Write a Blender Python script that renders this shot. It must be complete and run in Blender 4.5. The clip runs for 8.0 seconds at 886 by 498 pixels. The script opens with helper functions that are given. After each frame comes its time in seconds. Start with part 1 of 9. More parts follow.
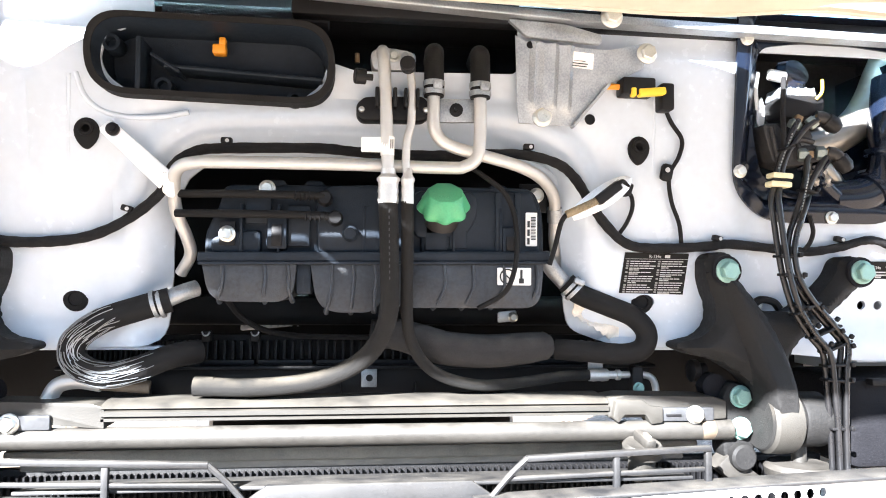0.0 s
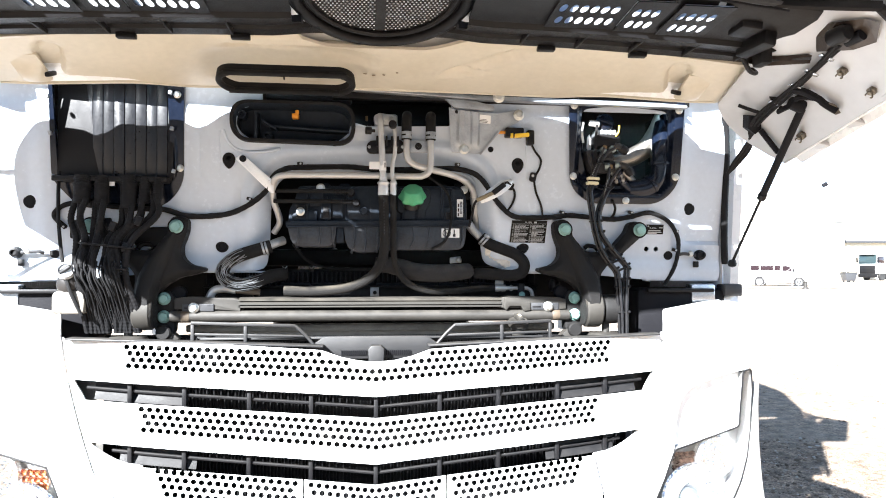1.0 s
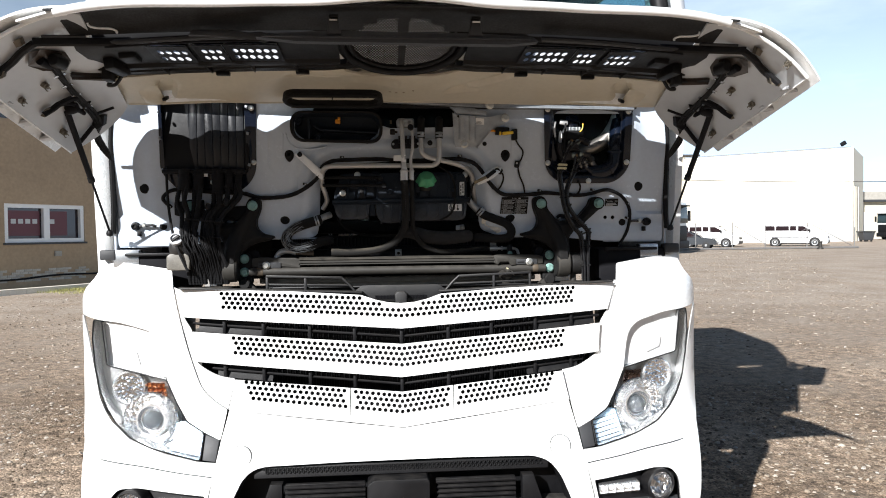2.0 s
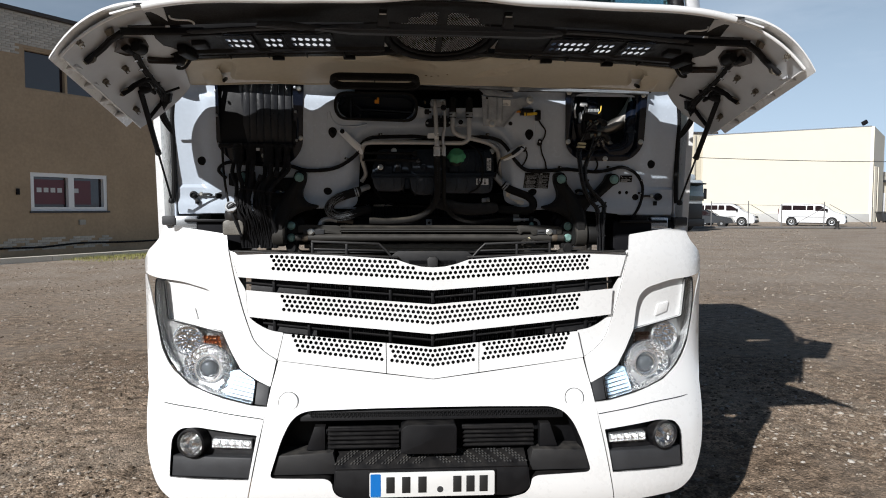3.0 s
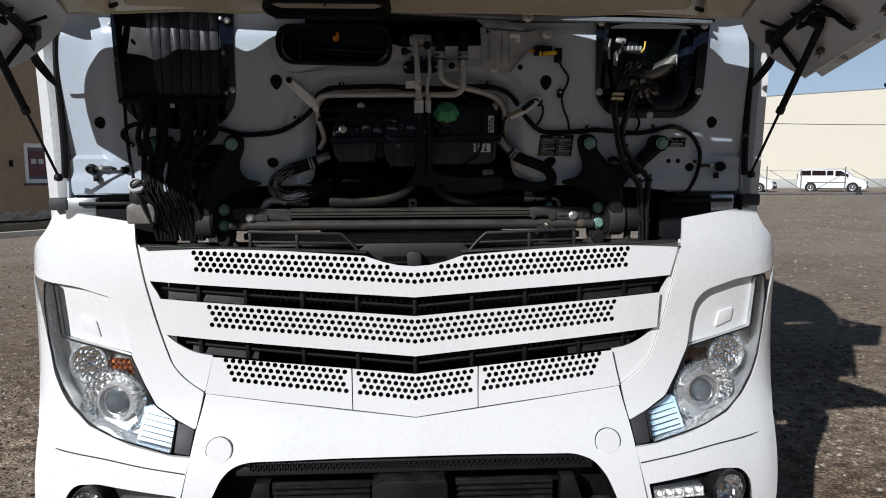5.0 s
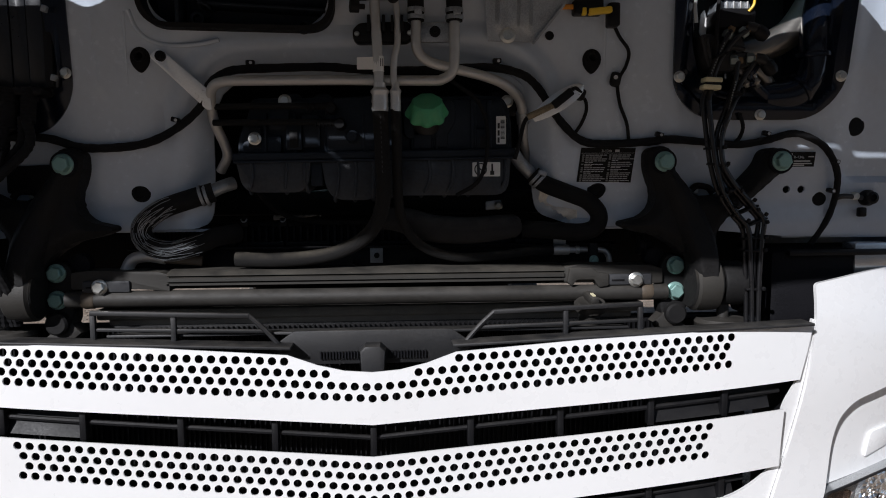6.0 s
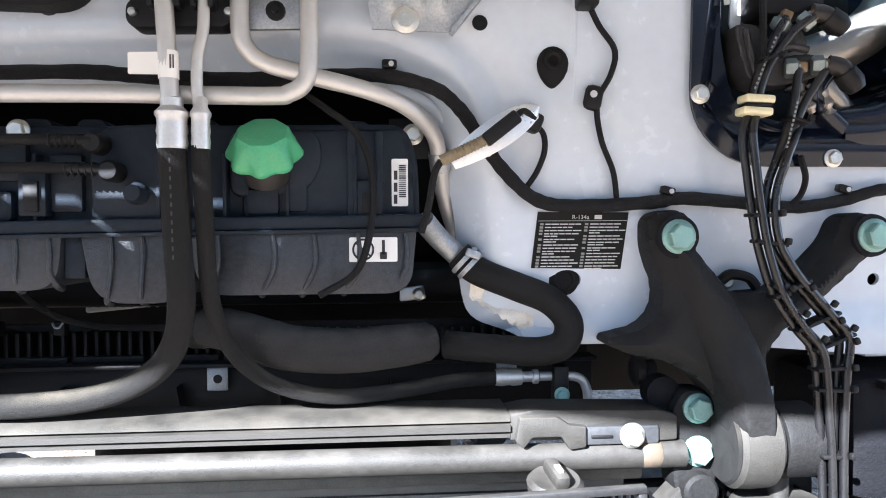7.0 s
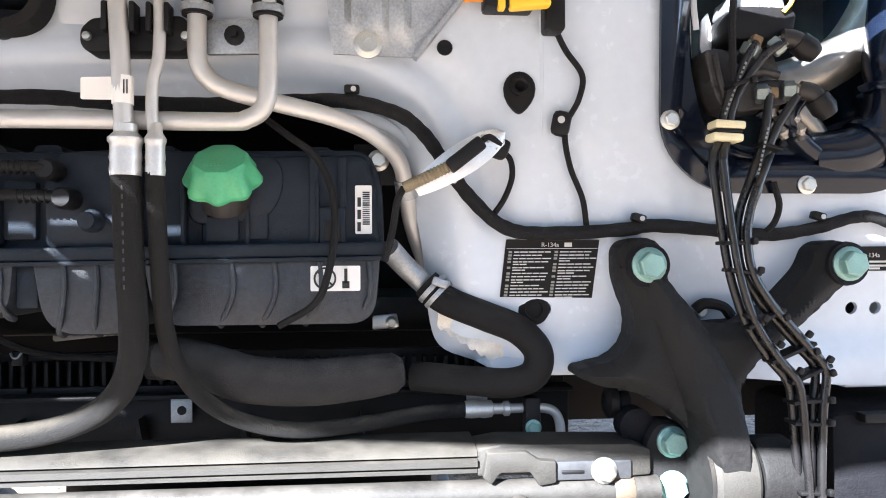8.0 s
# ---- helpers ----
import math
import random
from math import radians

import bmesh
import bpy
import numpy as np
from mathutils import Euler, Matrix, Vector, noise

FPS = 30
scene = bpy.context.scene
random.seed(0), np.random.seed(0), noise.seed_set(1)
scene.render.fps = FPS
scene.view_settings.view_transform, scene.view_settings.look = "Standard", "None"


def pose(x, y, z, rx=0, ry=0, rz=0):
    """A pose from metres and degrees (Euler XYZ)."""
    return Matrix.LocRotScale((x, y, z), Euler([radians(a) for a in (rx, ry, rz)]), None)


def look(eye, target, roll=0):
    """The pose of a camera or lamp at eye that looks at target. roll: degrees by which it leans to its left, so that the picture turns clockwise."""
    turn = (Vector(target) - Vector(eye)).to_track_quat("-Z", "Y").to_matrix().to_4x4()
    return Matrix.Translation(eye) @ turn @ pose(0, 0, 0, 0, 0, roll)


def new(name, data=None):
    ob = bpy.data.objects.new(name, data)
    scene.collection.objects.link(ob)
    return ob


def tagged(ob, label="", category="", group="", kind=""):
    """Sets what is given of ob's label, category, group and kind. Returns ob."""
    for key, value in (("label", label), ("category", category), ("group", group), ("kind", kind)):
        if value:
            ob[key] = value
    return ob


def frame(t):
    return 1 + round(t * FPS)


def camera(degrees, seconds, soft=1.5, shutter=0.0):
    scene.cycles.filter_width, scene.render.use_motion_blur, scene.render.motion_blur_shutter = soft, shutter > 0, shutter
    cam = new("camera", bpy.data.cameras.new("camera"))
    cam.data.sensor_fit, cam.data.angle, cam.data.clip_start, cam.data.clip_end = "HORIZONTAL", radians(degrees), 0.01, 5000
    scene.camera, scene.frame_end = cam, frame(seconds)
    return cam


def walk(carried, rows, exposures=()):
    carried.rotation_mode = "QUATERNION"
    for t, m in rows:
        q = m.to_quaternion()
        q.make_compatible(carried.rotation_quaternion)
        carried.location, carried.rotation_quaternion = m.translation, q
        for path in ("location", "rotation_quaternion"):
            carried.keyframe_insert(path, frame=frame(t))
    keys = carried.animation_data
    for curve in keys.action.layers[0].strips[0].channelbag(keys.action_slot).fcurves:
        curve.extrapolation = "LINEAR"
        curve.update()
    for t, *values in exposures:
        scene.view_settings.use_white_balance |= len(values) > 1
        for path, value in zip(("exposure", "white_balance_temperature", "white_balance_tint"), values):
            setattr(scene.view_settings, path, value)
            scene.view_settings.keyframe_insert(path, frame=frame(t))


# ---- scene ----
cam = camera(63.7, 8.0, soft=1.0)
PATH = [
    (0, (-0.024, -1.162, 1.677), (0.212, 0.821, 1.777), 0.5),
    (0.5, (-0.035, -1.67, 1.599), (0.196, 0.315, 1.681), 0.4),
    (1, (-0.036, -2.194, 1.585), (0.184, -0.207, 1.638), 0.1),
    (1.2, (-0.08, -2.396, 1.575), (0.139, -0.409, 1.62), 0.0),
    (2.3, (-0.077, -3.031, 1.594), (0.078, -1.038, 1.524), -0.4),
    (2.5, (-0.117, -3.091, 1.585), (0.033, -1.098, 1.51), 0.1),
    (3, (-0.165, -3.204, 1.577), (-0.029, -1.212, 1.46), 0.2),
    (3.5, (-0.148, -3.223, 1.563), (-0.021, -1.233, 1.398), -0.0),
    (4, (-0.091, -3.094, 1.582), (0.025, -1.109, 1.374), -0.2),
    (4.2, (-0.072, -3.009, 1.59), (0.04, -1.024, 1.374), -0.2),
    (5.5, (0.006, -1.885, 1.617), (0.107, 0.103, 1.424), -0.3),
    (6, (0.055, -1.447, 1.653), (0.173, 0.543, 1.485), -0.4),
    (6.5, (0.138, -1.109, 1.697), (0.289, 0.882, 1.593), -0.2),
    (7, (0.238, -0.857, 1.71), (0.402, 1.136, 1.664), -0.3),
    (7.5, (0.24, -0.812, 1.738), (0.4, 1.182, 1.722), -0.3),
    (8, (0.277, -0.839, 1.716), (0.448, 1.153, 1.734), -0.3),
]
EXPOSURE = [(0.0, 3.9, 5850, 10), (0.5, 3.65, 5720, 10), (1.0, 2.93, 5880, 9), (1.2, 2.4, 5900, 9), (2.3, 0.55, 6100, 10), (2.5, 0.3, 6050, 10), (3.0, 0.1, 6050, 10), (3.5, -0.1, 6050, 10), (4.2, -0.25, 6000, 10),
            (5.3, -0.25, 5850, 10), (6.0, -0.1, 5850, 13), (6.5, 1.3, 5600, 11), (7.0, 3.25, 5500, 11), (7.5, 3.45, 5600, 11), (8.0, 3.45, 5650, 11)]
walk(cam, [(t, look(eye, target, roll)) for t, eye, target, roll in PATH], EXPOSURE)

# ---- light ----
SUN_EL, SUN_AZ = 28.7, 217.0      # degrees above the horizon; compass bearing of the sun with +y as north
world = bpy.data.worlds.new("world")
scene.world = world
world.use_nodes = True
wn = world.node_tree.nodes
sky = wn.new("ShaderNodeTexSky")
sky.sky_type = "NISHITA"
sky.sun_disc = False
sky.sun_elevation = radians(SUN_EL)
sky.sun_rotation = radians(SUN_AZ)
sky.air_density, sky.dust_density, sky.ozone_density = 1.0, 0.25, 2.2
wn["Background"].inputs["Strength"].default_value = 0.023
wl = world.node_tree.links
wtc = wn.new("ShaderNodeTexCoord")


def sky_blend(below, fac, color):
    x = wn.new("ShaderNodeMix")
    x.data_type = "RGBA"
    x.inputs["B"].default_value = (*color, 1)
    wl.new(fac, x.inputs["Factor"])
    wl.new(below, x.inputs["A"])
    return x.outputs["Result"]


# pale blue haze that thins with height
wsep = wn.new("ShaderNodeSeparateXYZ")
haze = wn.new("ShaderNodeMapRange")
haze.inputs["From Min"].default_value, haze.inputs["From Max"].default_value = 0.0, 0.50
haze.inputs["To Min"].default_value, haze.inputs["To Max"].default_value = 0.92, 0.0
wl.new(wtc.outputs["Generated"], wsep.inputs[0])
wl.new(wsep.outputs["Z"], haze.inputs["Value"])
side = wn.new("ShaderNodeMapRange")
side.interpolation_type = "SMOOTHSTEP"
side.inputs["From Min"].default_value, side.inputs["From Max"].default_value = -0.45, 0.45
side.inputs["To Min"].default_value, side.inputs["To Max"].default_value = 0.45, 1.0
wl.new(wsep.outputs["X"], side.inputs["Value"])
low = wn.new("ShaderNodeMath")       # the haze is thickest over the yard's warehouse side
low.operation = "MULTIPLY"
wl.new(haze.outputs[0], low.inputs[0])
wl.new(side.outputs[0], low.inputs[1])
# thin cloud veils over the whole sky
wmap = wn.new("ShaderNodeMapping")
wmap.inputs["Scale"].default_value = (1.2, 1.2, 4.5)
veil = wn.new("ShaderNodeTexNoise")
veil.inputs["Scale"].default_value, veil.inputs["Detail"].default_value, veil.inputs["Roughness"].default_value = 2.2, 7, 0.6
vramp = wn.new("ShaderNodeMapRange")
vramp.inputs["From Min"].default_value, vramp.inputs["From Max"].default_value = 0.44, 0.70
vramp.inputs["To Min"].default_value, vramp.inputs["To Max"].default_value = 0.0, 0.60
wl.new(wtc.outputs["Generated"], wmap.inputs["Vector"])
wl.new(wmap.outputs[0], veil.inputs["Vector"])
wl.new(veil.outputs["Fac"], vramp.inputs["Value"])
thin = wn.new("ShaderNodeMath")      # veils lie low over the horizon
thin.operation = "MULTIPLY"
wl.new(vramp.outputs[0], thin.inputs[0])
wl.new(low.outputs[0], thin.inputs[1])
hazy = sky_blend(sky.outputs[0], low.outputs[0], (28.0, 34.5, 41.0))
wl.new(sky_blend(hazy, thin.outputs[0], (34.0, 36.0, 38.5)), wn["Background"].inputs["Color"])

sun_data = bpy.data.lights.new("sun", "SUN")
sun_data.energy = 5.0
sun_data.angle = radians(0.55)
sun_data.color = (1.0, 0.95, 0.88)
sun = new("sun", sun_data)
sun.matrix_world = look((-6, -8, 5.47), (0, 0, 0))


# ---- materials ----
def material(name, color, rough=0.5, metal=0.0, noise_scale=0.0, vary=0.15, bump=0.0, bump_scale=200.0, spec=0.5, coat=0.0, dust=0.0,
             dust_color=(0.42, 0.385, 0.34), objvary=0.0, stain=0.0, stain_color=(0.10, 0.07, 0.045), stain_scale=9.0):
    """A surface with colour variation at two scales, fine relief and dust that lies on upward faces."""
    m = bpy.data.materials.new(name)
    m.use_nodes = True
    n, l = m.node_tree.nodes, m.node_tree.links
    b = n["Principled BSDF"]
    b.inputs["Roughness"].default_value = rough
    b.inputs["Metallic"].default_value = metal
    b.inputs["Specular IOR Level"].default_value = spec
    b.inputs["Coat Weight"].default_value = coat
    b.inputs["Coat Roughness"].default_value = 0.08
    tc = n.new("ShaderNodeTexCoord")
    col = n.new("ShaderNodeRGB")
    col.outputs[0].default_value = (*color, 1)
    out = col.outputs[0]
    if noise_scale:
        big = n.new("ShaderNodeTexNoise")
        big.inputs["Scale"].default_value = noise_scale
        big.inputs["Detail"].default_value = 4
        fine = n.new("ShaderNodeTexNoise")
        fine.inputs["Scale"].default_value = noise_scale * 14
        fine.inputs["Detail"].default_value = 3
        l.new(tc.outputs["Object"], big.inputs["Vector"])
        l.new(tc.outputs["Object"], fine.inputs["Vector"])
        add = n.new("ShaderNodeMath")
        add.operation = "ADD"
        l.new(big.outputs["Fac"], add.inputs[0])
        l.new(fine.outputs["Fac"], add.inputs[1])
        mr = n.new("ShaderNodeMapRange")
        mr.inputs["From Min"].default_value, mr.inputs["From Max"].default_value = 0.65, 1.35
        mr.inputs["To Min"].default_value, mr.inputs["To Max"].default_value = 1 - vary, 1 + vary
        l.new(add.outputs[0], mr.inputs["Value"])
        mul = n.new("ShaderNodeMix")
        mul.data_type, mul.blend_type = "RGBA", "MULTIPLY"
        mul.inputs["Factor"].default_value = 1.0
        l.new(out, mul.inputs["A"])
        l.new(mr.outputs[0], mul.inputs["B"])
        out = mul.outputs["Result"]
        rr = n.new("ShaderNodeMapRange")
        rr.inputs["From Min"].default_value, rr.inputs["From Max"].default_value = 0.6, 1.4
        rr.inputs["To Min"].default_value, rr.inputs["To Max"].default_value = max(0.02, rough * 0.8), min(1, rough * 1.25)
        l.new(add.outputs[0], rr.inputs["Value"])
        l.new(rr.outputs[0], b.inputs["Roughness"])
    if objvary:
        oi = n.new("ShaderNodeObjectInfo")
        mo = n.new("ShaderNodeMapRange")
        mo.inputs["To Min"].default_value, mo.inputs["To Max"].default_value = 1 - objvary, 1 + objvary
        l.new(oi.outputs["Random"], mo.inputs["Value"])
        m2 = n.new("ShaderNodeMix")
        m2.data_type, m2.blend_type = "RGBA", "MULTIPLY"
        m2.inputs["Factor"].default_value = 1.0
        l.new(out, m2.inputs["A"])
        l.new(mo.outputs[0], m2.inputs["B"])
        out = m2.outputs["Result"]
    if stain:
        sn = n.new("ShaderNodeTexNoise")
        sn.inputs["Scale"].default_value, sn.inputs["Detail"].default_value, sn.inputs["Roughness"].default_value = stain_scale, 8, 0.62
        l.new(tc.outputs["Object"], sn.inputs["Vector"])
        sm = n.new("ShaderNodeMapRange")
        sm.inputs["From Min"].default_value, sm.inputs["From Max"].default_value = 0.48, 0.74
        sm.inputs["To Max"].default_value = stain
        l.new(sn.outputs["Fac"], sm.inputs["Value"])
        sx = n.new("ShaderNodeMix")
        sx.data_type = "RGBA"
        l.new(sm.outputs[0], sx.inputs["Factor"])
        l.new(out, sx.inputs["A"])
        sx.inputs["B"].default_value = (*stain_color, 1)
        out = sx.outputs["Result"]
    if dust:
        geo = n.new("ShaderNodeNewGeometry")
        sep = n.new("ShaderNodeSeparateXYZ")
        l.new(geo.outputs["Normal"], sep.inputs[0])
        dn = n.new("ShaderNodeTexNoise")
        dn.inputs["Scale"].default_value = 22
        dn.inputs["Detail"].default_value = 6
        l.new(tc.outputs["Object"], dn.inputs["Vector"])
        up = n.new("ShaderNodeMapRange")
        up.inputs["From Min"].default_value, up.inputs["From Max"].default_value = 0.0, 0.9
        up.inputs["To Min"].default_value, up.inputs["To Max"].default_value = 0.0, 1.0
        l.new(sep.outputs["Z"], up.inputs["Value"])
        pn = n.new("ShaderNodeMapRange")
        pn.inputs["From Min"].default_value, pn.inputs["From Max"].default_value = 0.3, 0.7
        l.new(dn.outputs["Fac"], pn.inputs["Value"])
        k = n.new("ShaderNodeMath")
        k.operation = "MULTIPLY"
        l.new(up.outputs[0], k.inputs[0])
        l.new(pn.outputs[0], k.inputs[1])
        k2 = n.new("ShaderNodeMath")
        k2.operation = "MULTIPLY"
        k2.use_clamp = True
        k2.inputs[1].default_value = dust
        l.new(k.outputs[0], k2.inputs[0])
        mx = n.new("ShaderNodeMix")
        mx.data_type = "RGBA"
        l.new(k2.outputs[0], mx.inputs["Factor"])
        l.new(out, mx.inputs["A"])
        mx.inputs["B"].default_value = (*dust_color, 1)
        out = mx.outputs["Result"]
    l.new(out, b.inputs["Base Color"])
    if bump:
        bn = n.new("ShaderNodeTexNoise")
        bn.inputs["Scale"].default_value = bump_scale
        bn.inputs["Detail"].default_value = 5
        l.new(tc.outputs["Object"], bn.inputs["Vector"])
        bp = n.new("ShaderNodeBump")
        bp.inputs["Strength"].default_value = bump
        bp.inputs["Distance"].default_value = 0.002
        l.new(bn.outputs["Fac"], bp.inputs["Height"])
        l.new(bp.outputs[0], b.inputs["Normal"])
    return m


def glass(name, tint=(1, 1, 1), rough=0.0):
    m = bpy.data.materials.new(name)
    m.use_nodes = True
    b = m.node_tree.nodes["Principled BSDF"]
    b.inputs["Base Color"].default_value = (*tint, 1)
    b.inputs["Roughness"].default_value = rough
    b.inputs["Transmission Weight"].default_value = 1.0
    b.inputs["IOR"].default_value = 1.35
    return m


PAINT = material("white_paint", (0.83, 0.83, 0.82), 0.28, coat=0.5, noise_scale=3, vary=0.012)
# same white as PAINT, with bluish shade put into its colour
PAINT_BAY_SHADE = material("bay_paint_shade_tint", (0.55, 0.62, 0.71), 0.24, stain=0.06, stain_color=(0.44, 0.41, 0.36), stain_scale=5, coat=0.3, noise_scale=5, vary=0.04, dust=0.05, bump=0.04, bump_scale=500)
LINER = material("flap_liner", (0.55, 0.505, 0.405), 0.42, stain=0.45, stain_color=(0.40, 0.34, 0.225), stain_scale=3.2, noise_scale=4, vary=0.07, dust=0.1)
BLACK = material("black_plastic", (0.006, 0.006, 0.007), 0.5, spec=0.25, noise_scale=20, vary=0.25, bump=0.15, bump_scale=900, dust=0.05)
BLACK_DUSTY = material("dusty_black_plastic", (0.013, 0.013, 0.014), 0.55, noise_scale=15, vary=0.3, bump=0.2, bump_scale=900, dust=0.28, dust_color=(0.24, 0.22, 0.19))
GLOSS_BLACK = material("black_coated_steel", (0.005, 0.008, 0.017), 0.17, spec=0.4, noise_scale=5, vary=0.2, bump=0.04, bump_scale=40, coat=0.1)
GREY_PLASTIC = material("dark_grey_plastic", (0.035, 0.036, 0.039), 0.55, noise_scale=14, vary=0.2, bump=0.2, bump_scale=1100)
TANK_MAT = material("tank_plastic", (0.011, 0.0165, 0.025), 0.52, spec=0.22, stain=0.55, stain_color=(0.026, 0.032, 0.042), stain_scale=9, noise_scale=7, vary=0.45, bump=0.2, bump_scale=600, dust=0.06, dust_color=(0.20, 0.22, 0.25))
TAB_MAT = material("bright_steel_tab", (0.72, 0.76, 0.80), 0.30, metal=0.5, noise_scale=18, vary=0.08)
TANK_LOW = material("worn_tank_plastic", (0.022, 0.027, 0.035), 0.5, stain=0.85, stain_color=(0.062, 0.060, 0.056), stain_scale=8, noise_scale=14, vary=0.6, bump=0.25, bump_scale=500, dust=0.18, dust_color=(0.20, 0.175, 0.145))
RUBBER = material("black_rubber", (0.007, 0.007, 0.0075), 0.7, spec=0.22, noise_scale=25, vary=0.3, bump=0.3, bump_scale=700, dust=0.08, dust_color=(0.3, 0.27, 0.23))
RUBBER_WORN = material("woven_rubber_hose", (0.011, 0.0105, 0.010), 0.8, spec=0.3, noise_scale=60, vary=0.4, bump=0.8, bump_scale=1300, dust=0.38, dust_color=(0.22, 0.19, 0.142))
TAPE = material("cloth_tape_harness", (0.007, 0.007, 0.008), 0.8, spec=0.3, noise_scale=60, vary=0.4, bump=0.8, bump_scale=420, dust=0.05)
ALU = material("aluminium_pipe", (0.56, 0.56, 0.55), 0.46, metal=0.6, noise_scale=8, vary=0.07, bump=0.05, bump_scale=300, stain=0.25, stain_color=(0.42, 0.40, 0.38), stain_scale=14)
ALU_CAST = material("crimped_aluminium", (0.62, 0.62, 0.61), 0.42, metal=0.65, noise_scale=30, vary=0.12)
GALV = material("galvanised_sheet", (0.37, 0.395, 0.42), 0.46, metal=0.75, noise_scale=26, vary=0.3, stain=0.4, stain_color=(0.33, 0.34, 0.34), stain_scale=22, bump=0.12, bump_scale=250)
STEEL = material("zinc_bolt", (0.66, 0.66, 0.62), 0.35, metal=0.9, noise_scale=60, vary=0.15)
GREEN_BOLT = material("green_zinc_bolt", (0.23, 0.38, 0.345), 0.45, metal=0.35, noise_scale=60, vary=0.2)
IRON = material("black_cast_iron", (0.007, 0.007, 0.009), 0.68, spec=0.18, noise_scale=13, vary=0.25, bump=0.35, bump_scale=350, dust=0.03)
CAST_GREY = material("worn_black_casting", (0.0115, 0.0112, 0.0112), 0.62, spec=0.2, noise_scale=13, vary=0.25, bump=0.3, bump_scale=350, dust=0.05, dust_color=(0.20, 0.19, 0.17))
IRON_DUSTY = material("dusty_steel_tube", (0.022, 0.020, 0.017), 0.6, stain=0.4, stain_color=(0.028, 0.026, 0.024), stain_scale=18, noise_scale=10, vary=0.3, bump=0.2, bump_scale=500, dust=0.12)
BEAM_MAT = material("dusty_beam_cover", (0.026, 0.0238, 0.020), 0.65, noise_scale=30, vary=0.25, bump=0.25, bump_scale=600, dust=0.45, dust_color=(0.122, 0.109, 0.088), stain=0.4, stain_color=(0.030, 0.028, 0.026), stain_scale=16)
GREEN_CAP = material("green_plastic", (0.075, 0.36, 0.17), 0.42, stain=0.45, stain_color=(0.17, 0.38, 0.16), stain_scale=20, noise_scale=25, vary=0.15, bump=0.1, bump_scale=500, dust=0.08, dust_color=(0.45, 0.42, 0.3))
ORANGE = material("orange_plastic", (0.85, 0.33, 0.02), 0.4)
YELLOW = material("yellow_plastic", (0.85, 0.56, 0.03), 0.45)
CREAM = material("cream_plastic", (0.72, 0.66, 0.43), 0.5, noise_scale=60, vary=0.12)
BRAID = material("braided_sleeve", (0.26, 0.21, 0.13), 0.6, noise_scale=150, vary=0.35, bump=0.8, bump_scale=1500)
FOIL = material("heat_foil", (0.42, 0.39, 0.35), 0.35, metal=0.7, noise_scale=70, vary=0.45, bump=1.0, bump_scale=260)
LABEL_WHITE = material("white_label", (0.82, 0.82, 0.80), 0.4)
LABEL_BLACK = material("black_label", (0.012, 0.012, 0.012), 0.6, spec=0.15)
LABEL_BLUE = material("blue_plate_band", (0.01, 0.16, 0.52), 0.35)
PRINT_WHITE = material("white_print", (0.55, 0.55, 0.54), 0.5)
PRINT_DARK = material("dark_print", (0.015, 0.015, 0.015), 0.5)
LAMP_GREY = material("lamp_bezel", (0.62, 0.64, 0.66), 0.25, metal=0.8)
AMBER = material("amber_reflector", (0.36, 0.13, 0.045), 0.16, metal=0.8, noise_scale=120, vary=0.4)
# darker copy of the amber, with the right lamp's shade in its colour
AMBER_SHADED = material("shaded_amber_reflector", (0.11, 0.065, 0.045), 0.16, metal=0.8, noise_scale=120, vary=0.4)
LENS = glass("clear_lens")
LENS_BALL = glass("projector_lens", (0.92, 0.95, 1.0))
WINDSCREEN = glass("windscreen_glass", (0.50, 0.72, 0.78))
MESH_METAL = material("dusty_radiator_fins", (0.115, 0.105, 0.088), 0.6, noise_scale=40, vary=0.3, dust=0.4)
# dusty white darkened further, so some shade sits in its colour
PAINT_DUSTY_DIM = material("dim_dusty_panel", (0.50, 0.515, 0.535), 0.45, noise_scale=2.5, vary=0.05)
BLACK_DEEP = material("deep_black_backing", (0.006, 0.006, 0.007), 0.8, noise_scale=12, vary=0.3)
BRACKET = material("dull_brown_steel", (0.055, 0.044, 0.037), 0.38, metal=0.6, noise_scale=40, vary=0.25, bump=0.15, bump_scale=300)
CLIP_METAL = material("tarnished_clip", (0.16, 0.14, 0.11), 0.45, metal=0.6, noise_scale=80, vary=0.4)
RUST = material("rust_scuff", (0.16, 0.10, 0.06), 0.8, noise_scale=90, vary=0.3)
HOSE_BLACK = material("matt_loom_tube", (0.007, 0.007, 0.008), 0.75, spec=0.25, noise_scale=50, vary=0.4, bump=0.35, bump_scale=900, dust=0.03)


def diffuser(name):
    m = bpy.data.materials.new(name)
    m.use_nodes = True
    n, l = m.node_tree.nodes, m.node_tree.links
    t = n.new("ShaderNodeBsdfTranslucent")
    t.inputs["Color"].default_value = (0.92, 0.93, 0.95, 1)
    l.new(t.outputs[0], n["Material Output"].inputs["Surface"])
    return m


# added film that glows in place of sky seen through holes
DIFFUSER = diffuser("translucent_glow")
TYRE = material("tyre", (0.02, 0.02, 0.02), 0.8, noise_scale=20, vary=0.2, dust=0.3)


